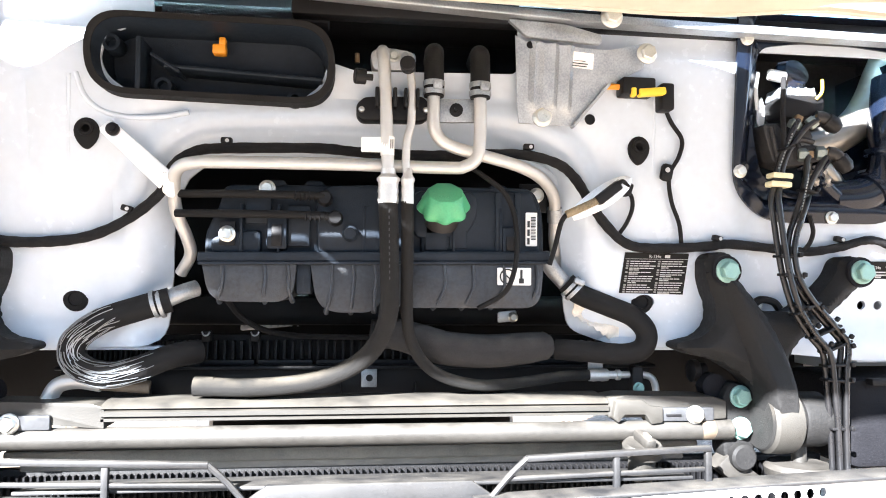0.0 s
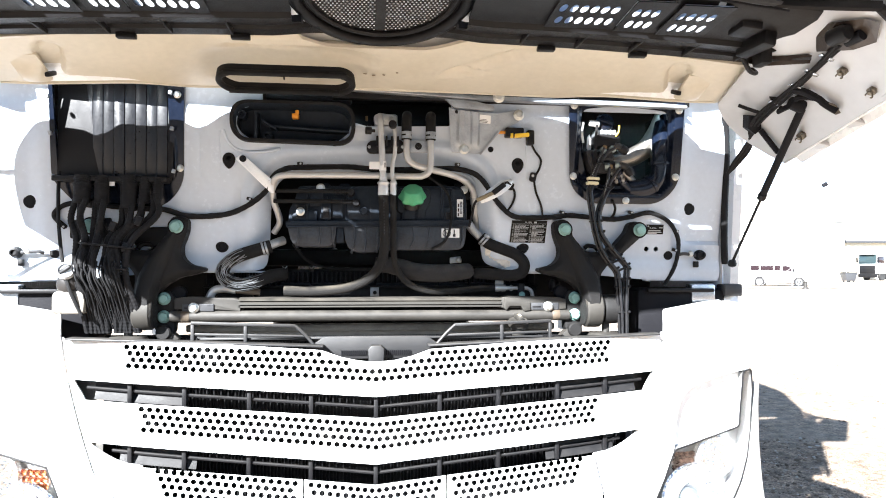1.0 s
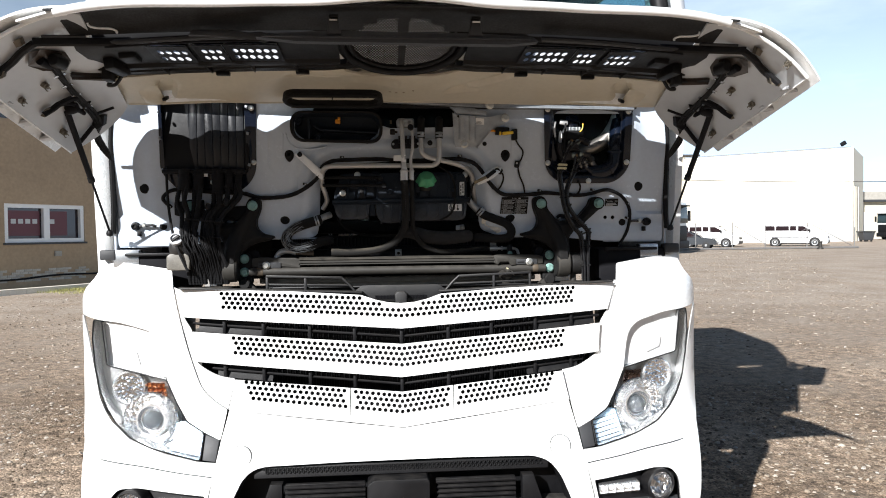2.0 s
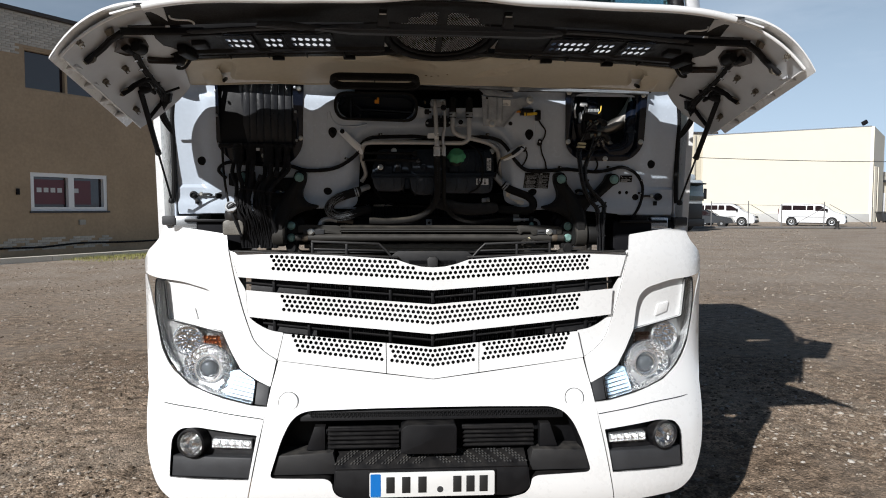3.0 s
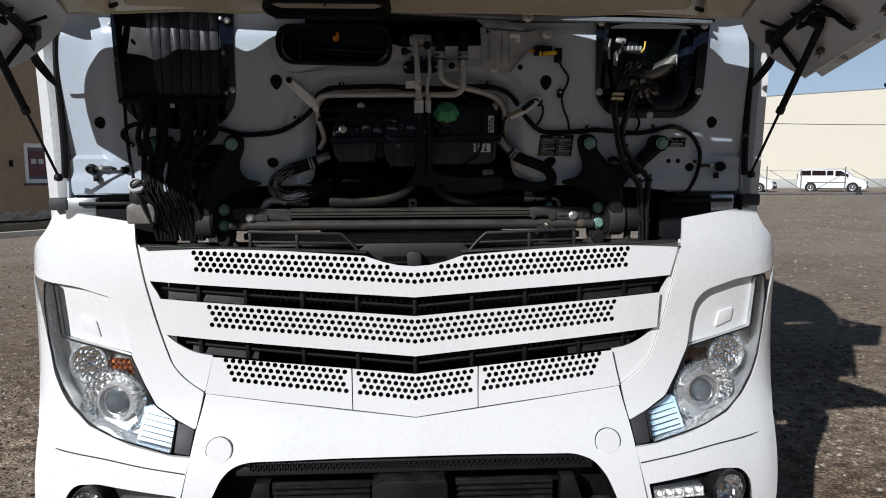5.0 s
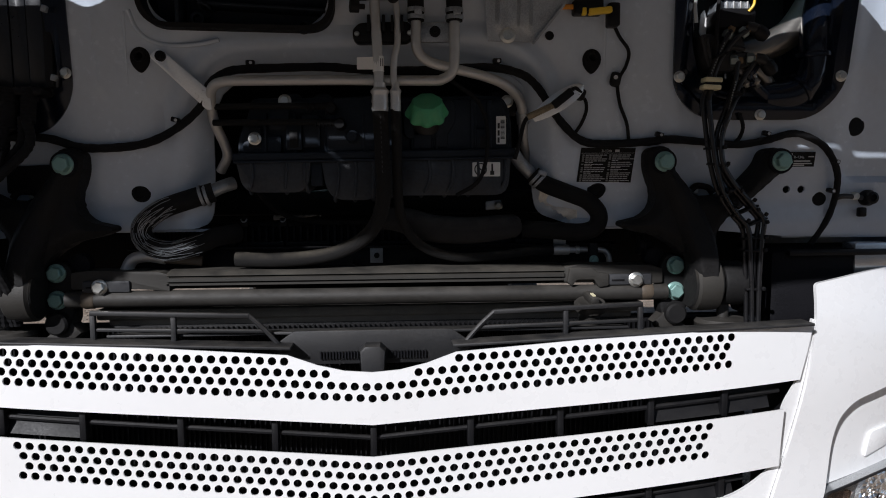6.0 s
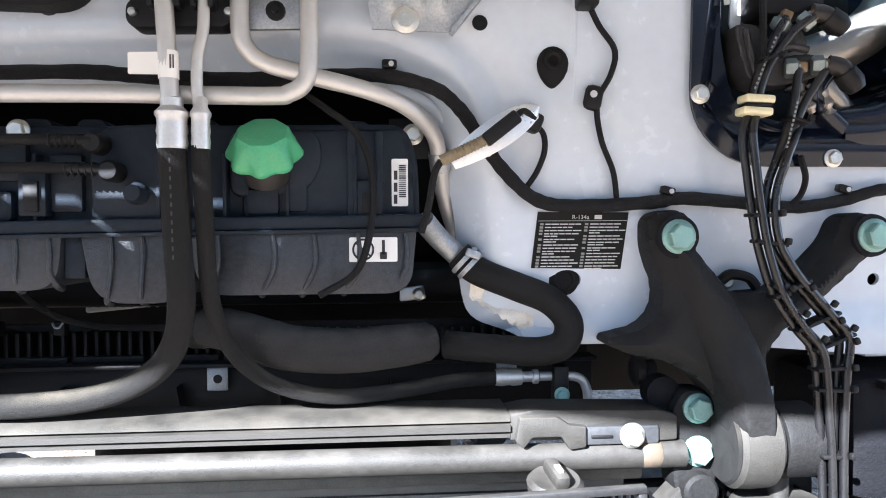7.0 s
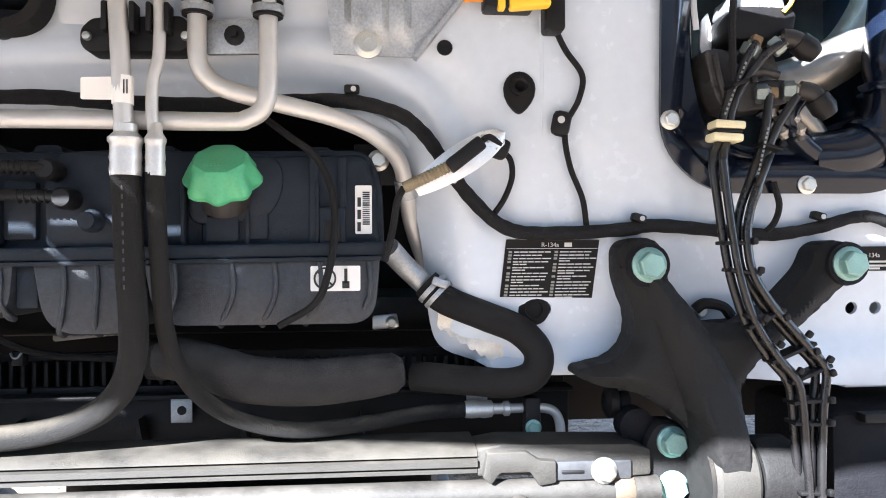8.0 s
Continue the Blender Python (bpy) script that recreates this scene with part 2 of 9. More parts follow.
# ---- mesh helpers ----
def part(name, bm, mat, parent=None, label="", smooth=True):
    """Links a bmesh as one mesh object under a thing or part."""
    bmesh.ops.recalc_face_normals(bm, faces=bm.faces)
    me = bpy.data.meshes.new(name)
    bm.to_mesh(me)
    bm.free()
    me.materials.append(mat)
    if smooth:
        me.polygons.foreach_set("use_smooth", [True] * len(me.polygons))
        me.set_sharp_from_angle(angle=radians(38))
    ob = new(name, me)
    ob.parent = parent
    return tagged(ob, label)


def thing(name, label, category, group="", kind="", at=(0, 0, 0)):
    ob = new(name)
    ob.empty_display_size = 0.05
    ob.location = at
    return tagged(ob, label, category, group, kind)


def spline(pts, per=8):
    """A smooth path through the points."""
    p = [Vector(q) for q in pts]
    if len(p) == 2:
        return p
    ext = [2 * p[0] - p[1]] + p + [2 * p[-1] - p[-2]]
    out = []
    for i in range(1, len(ext) - 2):
        a, b, c, d = ext[i - 1:i + 3]
        for k in range(per):
            t = k / per
            out.append(0.5 * (2 * b + (c - a) * t + (2 * a - 5 * b + 4 * c - d) * t * t + (3 * b - a - 3 * c + d) * t ** 3))
    out.append(p[-1])
    return out


def tube(pts, r, seg=12, per=8, bm=None, flat=1.0):
    """A round hose or pipe along a smooth path; r is a number or a function of the way along (0 to 1)."""
    bm = bm or bmesh.new()
    path = spline(pts, per)
    ref = Vector((0.13, -1, 0.21)).normalized()
    rings = []
    n = len(path)
    for i, c in enumerate(path):
        d = (path[min(i + 1, n - 1)] - path[max(i - 1, 0)]).normalized()
        u = ref - d * ref.dot(d)
        u.normalize()
        ref = u
        v = d.cross(u)
        rad = r(i / (n - 1)) if callable(r) else r
        rings.append([bm.verts.new(c + (u * math.cos(a) * flat + v * math.sin(a)) * rad) for a in (2 * math.pi * k / seg for k in range(seg))])
    for a, b in zip(rings, rings[1:]):
        for k in range(seg):
            bm.faces.new((a[k], a[(k + 1) % seg], b[(k + 1) % seg], b[k]))
    bm.faces.new(rings[0][::-1])
    bm.faces.new(rings[-1])
    return bm


def lathe(center, axis, profile, seg=24, bm=None, caps=True):
    """A turned body: profile of (radius, height along the axis)."""
    bm = bm or bmesh.new()
    ax = Vector(axis).normalized()
    u = ax.orthogonal().normalized()
    v = ax.cross(u)
    c = Vector(center)
    rings = []
    for r, h in profile:
        if r < 1e-6:
            rings.append([bm.verts.new(c + ax * h)])
        else:
            rings.append([bm.verts.new(c + ax * h + (u * math.cos(a) + v * math.sin(a)) * r) for a in (2 * math.pi * k / seg for k in range(seg))])
    for a, b in zip(rings, rings[1:]):
        for k in range(seg):
            q = [a[k % len(a)], a[(k + 1) % len(a)], b[(k + 1) % len(b)], b[k % len(b)]]
            q = [w for i, w in enumerate(q) if w not in q[:i]]
            if len(q) > 2:
                bm.faces.new(q)
    for ring, rev in ((rings[0], True), (rings[-1], False)):
        if len(ring) > 2 and caps:
            bm.faces.new(ring[::-1] if rev else ring)
    return bm


def box(c, s, bev=0.0, rot=(0, 0, 0), bm=None, seg=2):
    """A box with its edges rounded; rot in degrees."""
    one = bmesh.new()
    bmesh.ops.create_cube(one, size=1.0)
    bmesh.ops.scale(one, vec=s, verts=one.verts)
    if bev:
        bmesh.ops.bevel(one, geom=list(one.edges), offset=bev, segments=seg, affect="EDGES", profile=0.5, clamp_overlap=True)
    bmesh.ops.transform(one, matrix=pose(*c, *rot), verts=one.verts)
    return merge(bm, one)


def merge(bm, one):
    if bm is None:
        return one
    me = bpy.data.meshes.new("tmp")
    one.to_mesh(me)
    one.free()
    bm.from_mesh(me)
    bpy.data.meshes.remove(me)
    return bm


def rounded(poly, r, n=5):
    """The polygon with its corners rounded; r is a radius or one a corner."""
    out = []
    m = len(poly)
    for i, p in enumerate(poly):
        rad = r[i] if isinstance(r, (list, tuple)) else r
        p = Vector(p)
        a, b = Vector(poly[i - 1]) - p, Vector(poly[(i + 1) % m]) - p
        k = min(rad, a.length * 0.49, b.length * 0.49)
        if k < 1e-4:
            out.append(tuple(p))
            continue
        s, e = p + a.normalized() * k, p + b.normalized() * k
        for j in range(n + 1):
            t = j / n
            out.append(tuple(s * (1 - t) ** 2 + p * 2 * t * (1 - t) + e * t * t))
    return out


def dense(poly, step):
    out = []
    for i, p in enumerate(poly):
        a, b = Vector(p), Vector(poly[(i + 1) % len(poly)])
        k = max(1, int((b - a).length / step))
        out += [tuple(a.lerp(b, j / k)) for j in range(k)]
    return out


def inside(poly, q):
    """Which of the points q lie within the polygon."""
    q = np.asarray(q)
    p = np.asarray(poly)
    x, y = q[:, 0], q[:, 1]
    c = np.zeros(len(q), bool)
    for (ax, ay), (bx, by) in zip(p, np.roll(p, -1, 0)):
        hit = (ay > y) != (by > y)
        c ^= hit & (x < (bx - ax) * (y - ay) / (by - ay + 1e-12) + ax)
    return c


def circle(x, z, r, n=12, rz=None):
    return [(x + r * math.cos(2 * math.pi * k / n), z + (rz or r) * math.sin(2 * math.pi * k / n)) for k in range(n)]


def skin(outer, holes, depth, thick, step=0.04, fine=0.03, hem=0.0):
    """A sheet over an outline in x and z with holes; depth(x, z) gives its y, thick its thickness behind. hem turns the rim back."""
    from mathutils.geometry import delaunay_2d_cdt
    loops = [dense(outer, fine)] + [dense(h, fine) for h in holes]
    pts, edges = [], []
    for lp in loops:
        k = len(pts)
        pts += lp
        edges += [(k + i, k + (i + 1) % len(lp)) for i in range(len(lp))]
    a = np.array(outer)
    gx, gz = np.meshgrid(np.arange(a[:, 0].min(), a[:, 0].max(), step), np.arange(a[:, 1].min(), a[:, 1].max(), step))
    g = np.stack([gx.ravel(), gz.ravel()], 1)
    g = g[inside(loops[0], g)]
    for h in loops[1:]:
        if len(g):
            g = g[~inside(h, g)]
    if len(g):
        edge = np.array(pts)
        far = np.array([np.min(np.sum((edge - p) ** 2, 1)) for p in g]) > (step * 0.45) ** 2
        pts += [tuple(p) for p in g[far]]
    vs, _, fs, *_ = delaunay_2d_cdt([Vector(p) for p in pts], edges, [], 0, 1e-6)
    vs = np.array([tuple(v) for v in vs])
    cen = np.array([vs[list(f)].mean(0) for f in fs])
    ok = inside(loops[0], cen)
    for h in loops[1:]:
        ok &= ~inside(h, cen)
    faces = [f for f, k in zip(fs, ok) if k]
    bm = bmesh.new()
    used = sorted({i for f in faces for i in f})
    front = {i: bm.verts.new((vs[i][0], depth(*vs[i]), vs[i][1])) for i in used}
    count = {}
    for f in faces:
        for i in range(3):
            e = (f[i], f[(i + 1) % 3])
            count[tuple(sorted(e))] = count.get(tuple(sorted(e)), 0) + 1
    rim = {i for e, c in count.items() if c == 1 for i in e}
    back = {i: bm.verts.new((vs[i][0], depth(*vs[i]) + thick, vs[i][1])) for i in used}
    for f in faces:
        bm.faces.new([front[i] for i in f])
        bm.faces.new([back[i] for i in reversed(f)])
    for (i, j), c in count.items():
        if c == 1:
            bm.faces.new((front[i], front[j], back[j], back[i]))
    return bm


def prism(poly, y0, y1, bev=0.0, bm=None, lean=None):
    """An outline in x and z, pushed from y0 back to y1, with rounded front and back edges."""
    one = bmesh.new()
    f = one.faces.new([one.verts.new((x, y0, z)) for x, z in poly])
    ext = bmesh.ops.extrude_face_region(one, geom=[f])
    for v in [w for w in ext["geom"] if isinstance(w, bmesh.types.BMVert)]:
        v.co.y = y1
    if bev:
        edges = [e for e in one.edges if abs(e.verts[0].co.y - e.verts[1].co.y) < 1e-6]
        bmesh.ops.bevel(one, geom=edges, offset=bev, segments=2, affect="EDGES", profile=0.5, clamp_overlap=True)
    if lean:
        for v in one.verts:
            v.co.y += lean(v.co.x, v.co.z)
    return merge(bm, one)


def wave(xs, ys):
    """A smooth curve through the given knots."""
    xs, ys = np.array(xs, float), np.array(ys, float)
    d = np.gradient(ys, xs)
    def at(x):
        x = min(max(x, xs[0]), xs[-1])
        i = min(int(np.searchsorted(xs, x, "right")) - 1, len(xs) - 2)
        h = xs[i + 1] - xs[i]
        t = (x - xs[i]) / h
        return float(ys[i] * (1 + 2 * t) * (1 - t) ** 2 + d[i] * h * t * (1 - t) ** 2 + ys[i + 1] * t * t * (3 - 2 * t) + d[i + 1] * h * t * t * (t - 1))
    return at


def smooth_step(a, b, t):
    k = min(1.0, max(0.0, (t - a) / (b - a)))
    return k * k * (3 - 2 * k)


def mirror(poly):
    return [(-x, z) for x, z in reversed(poly)]


def bolt(name, c, r, mat, parent, axis=(0, -1, 0), washer=1.35, label=""):
    """A flanged hexagon bolt that stands on its face at c."""
    bm = lathe(c, axis, [(r * washer, 0), (r * washer, r * 0.22), (r * 1.08, r * 0.4)], 20)
    lathe(c, axis, [(r, 0.2 * r), (r, r * 1.0), (r * 0.86, r * 1.12), (0, r * 1.12)], 6, bm)
    return part(name, bm, mat, parent, label)


# ---- ground ----
def ground_material():
    m = material("packed_gravel", (0.155, 0.128, 0.103), 0.95, spec=0.2)
    n, l = m.node_tree.nodes, m.node_tree.links
    b = n["Principled BSDF"]
    tc = n.new("ShaderNodeTexCoord")
    def noise_at(scale, detail=6):
        k = n.new("ShaderNodeTexNoise")
        k.inputs["Scale"].default_value, k.inputs["Detail"].default_value = scale, detail
        l.new(tc.outputs["Object"], k.inputs["Vector"])
        return k.outputs["Fac"]
    def ramp(fac, stops):
        r = n.new("ShaderNodeValToRGB")
        while len(r.color_ramp.elements) < len(stops):
            r.color_ramp.elements.new(0.5)
        for e, (p, c) in zip(r.color_ramp.elements, stops):
            e.position, e.color = p, (*c, 1)
        l.new(fac, r.inputs[0])
        return r.outputs[0]
    def mix(a, bb, fac, kind="MIX"):
        x = n.new("ShaderNodeMix")
        x.data_type, x.blend_type = "RGBA", kind
        if isinstance(fac, float):
            x.inputs["Factor"].default_value = fac
        else:
            l.new(fac, x.inputs["Factor"])
        l.new(a, x.inputs["A"])
        l.new(bb, x.inputs["B"])
        return x.outputs["Result"]
    base = ramp(noise_at(0.35), [(0.3, (0.180, 0.132, 0.092)), (0.5, (0.262, 0.200, 0.146)), (0.68, (0.370, 0.295, 0.226))])
    mid = ramp(noise_at(9, 8), [(0.32, (0.36, 0.345, 0.33)), (0.68, (1.55, 1.53, 1.50))])
    col = mix(base, mid, 1.0, "MULTIPLY")
    vor = n.new("ShaderNodeTexVoronoi")
    vor.inputs["Scale"].default_value = 75
    warp = n.new("ShaderNodeTexNoise")
    warp.inputs["Scale"].default_value, warp.inputs["Detail"].default_value = 24, 4
    l.new(tc.outputs["Object"], warp.inputs["Vector"])
    shift = n.new("ShaderNodeVectorMath")
    shift.operation = "MULTIPLY_ADD"
    shift.inputs[1].default_value = (0.03, 0.03, 0.0)
    l.new(warp.outputs["Color"], shift.inputs[0])
    l.new(tc.outputs["Object"], shift.inputs[2])
    l.new(shift.outputs[0], vor.inputs["Vector"])
    grit = ramp(vor.outputs["Color"], [(0.18, (0.45, 0.43, 0.41)), (0.45, (0.85, 0.83, 0.80)), (0.6, (1.15, 1.12, 1.09)), (0.86, (1.75, 1.74, 1.73))])
    col = mix(col, grit, 0.9, "MULTIPLY")
    worn = ramp(noise_at(1.3, 6), [(0.48, (0, 0, 0)), (0.66, (0.5, 0.5, 0.5))])
    pale = ramp(noise_at(70, 4), [(0.3, (0.20, 0.165, 0.128)), (0.7, (0.37, 0.315, 0.255))])
    col = mix(col, pale, worn)
    # colour turns patchily paler away from the truck, brightness put in by distance
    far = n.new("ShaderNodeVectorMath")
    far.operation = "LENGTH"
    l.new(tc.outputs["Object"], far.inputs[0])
    far_pale = n.new("ShaderNodeMapRange")
    far_pale.inputs["From Min"].default_value, far_pale.inputs["From Max"].default_value = 2.5, 16.0
    far_pale.inputs["To Min"].default_value, far_pale.inputs["To Max"].default_value = 0.0, 0.85
    l.new(far.outputs["Value"], far_pale.inputs["Value"])
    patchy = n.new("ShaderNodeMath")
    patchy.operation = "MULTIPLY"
    l.new(far_pale.outputs[0], patchy.inputs[0])
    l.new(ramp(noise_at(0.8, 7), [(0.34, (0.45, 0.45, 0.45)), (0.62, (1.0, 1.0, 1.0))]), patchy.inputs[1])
    # tones of that paler far colour
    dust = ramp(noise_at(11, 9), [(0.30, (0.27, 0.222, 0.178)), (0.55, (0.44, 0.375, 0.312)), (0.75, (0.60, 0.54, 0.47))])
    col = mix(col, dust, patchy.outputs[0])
    l.new(col, b.inputs["Base Color"])
    bp = n.new("ShaderNodeBump")
    bp.inputs["Strength"].default_value, bp.inputs["Distance"].default_value = 0.55, 0.012
    add = n.new("ShaderNodeMath")
    add.operation = "SUBTRACT"
    l.new(noise_at(55, 9), add.inputs[0])
    l.new(vor.outputs["Distance"], add.inputs[1])
    l.new(add.outputs[0], bp.inputs["Height"])
    l.new(bp.outputs[0], b.inputs["Normal"])
    return m


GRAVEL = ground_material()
def stone_material():
    m = material("loose_stone", (0.3, 0.25, 0.2), 0.9, spec=0.2)
    n, l = m.node_tree.nodes, m.node_tree.links
    g = n.new("ShaderNodeNewGeometry")
    r = n.new("ShaderNodeValToRGB")
    stops = [(0.0, (0.09, 0.066, 0.046)), (0.40, (0.19, 0.146, 0.105)), (0.70, (0.29, 0.24, 0.185)), (0.92, (0.40, 0.355, 0.30)), (1.0, (0.49, 0.46, 0.42))]
    while len(r.color_ramp.elements) < len(stops):
        r.color_ramp.elements.new(0.5)
    for e, (p, c) in zip(r.color_ramp.elements, stops):
        e.position, e.color = p, (*c, 1)
    l.new(g.outputs["Random Per Island"], r.inputs[0])
    l.new(r.outputs[0], n["Principled BSDF"].inputs["Base Color"])
    return m


STONE = stone_material()


def build_ground():
    bm = bmesh.new()
    bmesh.ops.create_grid(bm, x_segments=8, y_segments=8, size=900)
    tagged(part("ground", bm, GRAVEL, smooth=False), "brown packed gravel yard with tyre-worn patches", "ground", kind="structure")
    # loose stones round the truck, one sheet of many small lumps
    rng = np.random.default_rng(4)
    vs, fs = [], []
    ring = np.array([(math.cos(i * 1.0472), math.sin(i * 1.0472), 0) for i in range(6)])
    tri = [(i, (i + 1) % 6, 6 + (i + 1) % 6, 6 + i) for i in range(6)] + [tuple(range(6, 12))]
    for i in range(118000):
        side = -1 if rng.random() < 0.6 else 1
        d = rng.random() ** 1.8
        x, y = side * (0.9 + rng.random() * (2.6 + 26 * d)), -1.4 + 48 * d
        if i > 78000:                # fine grit where the camera passes nearest
            d = 0.0
            x, y = side * (0.95 + 3.2 * rng.random()), -1.4 + 5.5 * rng.random() ** 1.3
        if math.sin(1.9 * x + 0.6 * y) + math.sin(1.3 * y - 0.8 * x + 1) + math.sin(3.7 * x + 2.9 * y) < rng.uniform(-2.2, 1.0):
            continue
        s = (0.0045 + 0.020 * rng.random() ** 4) * (0.9 + 1.8 * d)
        a = rng.random() * 6.28
        low = ring * rng.uniform(0.75, 1.2, (6, 1))
        q = np.concatenate([low, low * rng.uniform(0.45, 0.75) + (*rng.uniform(-0.2, 0.2, 2), 1)]) * (s, s * rng.uniform(0.55, 0.95), s * rng.uniform(0.3, 0.6))
        q[6:, 2] *= rng.uniform(0.75, 1.25, 6)
        c, sn = math.cos(a), math.sin(a)
        k = len(vs)
        vs += [(x + p[0] * c - p[1] * sn, y + p[0] * sn + p[1] * c, p[2] - 0.001) for p in q]
        fs += [tuple(k + i for i in t) for t in tri]
    me = bpy.data.meshes.new("gravel")
    me.from_pydata(vs, [], fs)
    me.materials.append(STONE)
    tagged(new("gravel", me), "loose pale stones scattered over the packed yard", "gravel", kind="stuff")


build_ground()

# ---- truck ----
truck = thing("truck", "white heavy truck with its front service flap open, parked on gravel", "truck")

# the front panels: depth by height, and how they bend back towards the corners
front_z = wave([0.26, 0.36, 0.45, 0.6, 0.76, 0.86, 0.95, 1.1, 1.3, 1.4, 1.52], [-0.25, -0.285, -0.29, -0.275, -0.225, -0.18, -0.16, -0.15, -0.155, -0.14, -0.09])
front_x = wave([0, 0.2, 0.5, 0.7, 0.85, 0.95, 1.05, 1.13, 1.2, 1.25, 1.30], [-0.004, 0, 0.004, 0.015, 0.035, 0.055, 0.083, 0.112, 0.145, 0.185, 0.26])


def front(x, z):
    return front_z(z) + front_x(abs(x))


def off(d):
    return lambda x, z: front(x, z) + d


def v_line(z0, z1, half):
    """Height of a line that falls from z1 at x = half to z0 at the middle."""
    return lambda x: z0 + (z1 - z0) * abs(x) / half


def band_holes(top, bottom, x_top, x_bot, rows, pitch=0.0219, r=0.0077, skip=None):
    """Staggered round holes between two V lines; the rows lean with the slope of each half."""
    holes = []
    for k in range(rows):
        f = k / (rows - 1)
        half = x_top + (x_bot - x_top) * f
        shift = 0.0 if k % 2 else 0.5 * pitch
        i0 = -int((half + shift) / pitch) - 1
        for i in range(i0, int((half - shift) / pitch) + 2):
            x = i * pitch + shift
            lift = (top(x) - bottom(x)) * (1 - f)
            slope = (bottom(0.6) - bottom(0.1)) / 0.5
            x -= math.copysign(min(1.0, abs(x) / 0.08) * slope * lift, x)
            if abs(x) > half + 0.004:
                continue
            z = top(x) + (bottom(x) - top(x)) * f
            if skip and skip(x, z):
                continue
            holes.append(circle(x, z, r, 14))
    return holes


def build_grille():
    # upper panel with the scooped middle
    top = [(-0.866, 1.387), (-0.40, 1.369), (-0.155, 1.352), (-0.10, 1.333), (-0.05, 1.322), (0, 1.3185), (0.05, 1.322), (0.10, 1.333), (0.155, 1.352), (0.40, 1.369), (0.866, 1.387)]
    scoop = wave([0, 0.05, 0.10, 0.155, 0.4, 0.87], [1.3185, 1.322, 1.333, 1.352, 1.369, 1.387])
    low = [(0.83, 1.277), (0, 1.220), (-0.83, 1.277)]
    holes = band_holes(v_line(1.333, 1.366, 0.697), v_line(1.270, 1.314, 0.673), 0.697, 0.675, 4, skip=lambda x, z: z > scoop(abs(x)) - 0.0105)
    part("grille_panel", skin(top + low, holes, front, 0.0035, 0.09, 0.05), PAINT, truck, "white perforated upper grille panel")
    # middle panel
    outer = [(-0.795, 1.222), (0, 1.160), (0.795, 1.222), (0.79, 1.107), (0, 1.031), (-0.79, 1.107)]
    holes = band_holes(v_line(1.1415, 1.197, 0.649), v_line(1.0785, 1.139, 0.631), 0.650, 0.632, 4)
    part("grille_panel", skin(outer, holes, off(-0.006), 0.0035, 0.09, 0.05), PAINT, truck, "white perforated middle grille panel")
    # lower panel in three pieces
    t, b = v_line(0.974, 1.036, 0.64), v_line(0.844, 0.923, 0.662)
    allh = band_holes(v_line(0.9585, 1.0265, 0.60), v_line(0.900, 0.9655, 0.579), 0.601, 0.579, 4)
    for x0, x1, y0, y1 in ((-0.637, -0.203, -0.662, -0.2), (-0.199, 0.199, -0.197, 0.197), (0.203, 0.637, 0.2, 0.662)):
        outer = [(x0, t(x0))] + ([(0, t(0))] if x0 * x1 < 0 else []) + [(x1, t(x1)), (y1, b(y1))] + ([(0, b(0))] if x0 * x1 < 0 else []) + [(y0, b(y0))]
        hs = [h for h in allh if min(p[0] for p in h) > max(x0, y0) + 0.008 and max(p[0] for p in h) < min(x1, y1) - 0.008]
        part("grille_panel", skin(outer, hs, off(-0.004), 0.0035, 0.09, 0.05), PAINT, truck, "white perforated lower grille panel")
    # shelves that close the slats at their lower edges
    for z0, z1, h in ((1.220, 1.277, 0.83), (1.031, 1.107, 0.79)):
        bm = bmesh.new()
        ln = v_line(z0, z1, h)
        xs = np.linspace(-h, h, 25)
        a = [bm.verts.new((x, front(x, ln(x)) + 0.004, ln(x))) for x in xs]
        c = [bm.verts.new((x, front(x, ln(x)) + 0.05, ln(x) + 0.012)) for x in xs]
        d = [bm.verts.new((x, front(x, ln(x)) + 0.05, ln(x) + 0.016)) for x in xs]
        for i in range(24):
            bm.faces.new((a[i], a[i + 1], c[i + 1], c[i]))
            bm.faces.new((c[i], c[i + 1], d[i + 1], d[i]))
        part("grille_return", bm, PAINT, truck)
    # black inserts in the slots: bar and stays
    for z0, z1, h, z_mid in ((1.185, 1.250, 0.80, 0.5), (0.998, 1.075, 0.73, 0.5)):
        ln = v_line(z0, z1, h)
        for side in (-1, 1):
            path = [(side * x, front(x, ln(x)) + 0.03, ln(x)) for x in np.linspace(0, h, 9)]
            part("slot_bar", tube(path, 0.005, 8, 2), BLACK, truck)
        for x in (0, 0.183, -0.183, 0.355, -0.355, 0.532, -0.532, 0.68, -0.68):
            part("slot_stay", box((x, front(x, ln(x)) + 0.028, ln(x) - 0.003), (0.012, 0.022, 0.058), 0.002), BLACK, truck)
        for side in (-1, 1):
            x0, x1 = 0.536 if z0 > 1.1 else 0.50, h - 0.02
            bm = bmesh.new()
            xs = np.linspace(x0, x1, 9)
            rows = [[bm.verts.new((side * x, front(x, ln(x)) + d, ln(x) + e)) for x in xs] for d, e in ((0.045, 0.030), (0.040, 0.008), (0.036, -0.012), (0.026, -0.03))]
            for r0, r1 in zip(rows, rows[1:]):
                for i in range(8):
                    bm.faces.new((r0[i], r0[i + 1], r1[i + 1], r1[i]))
            part("slot_louvre", bm, BLACK, truck)
    # dark duct and fins behind the grille
    bm = box((0, 0.06, 1.10), (1.62, 0.02, 0.56), 0.004)
    core = part("cooler_core", bm, BLACK, truck)
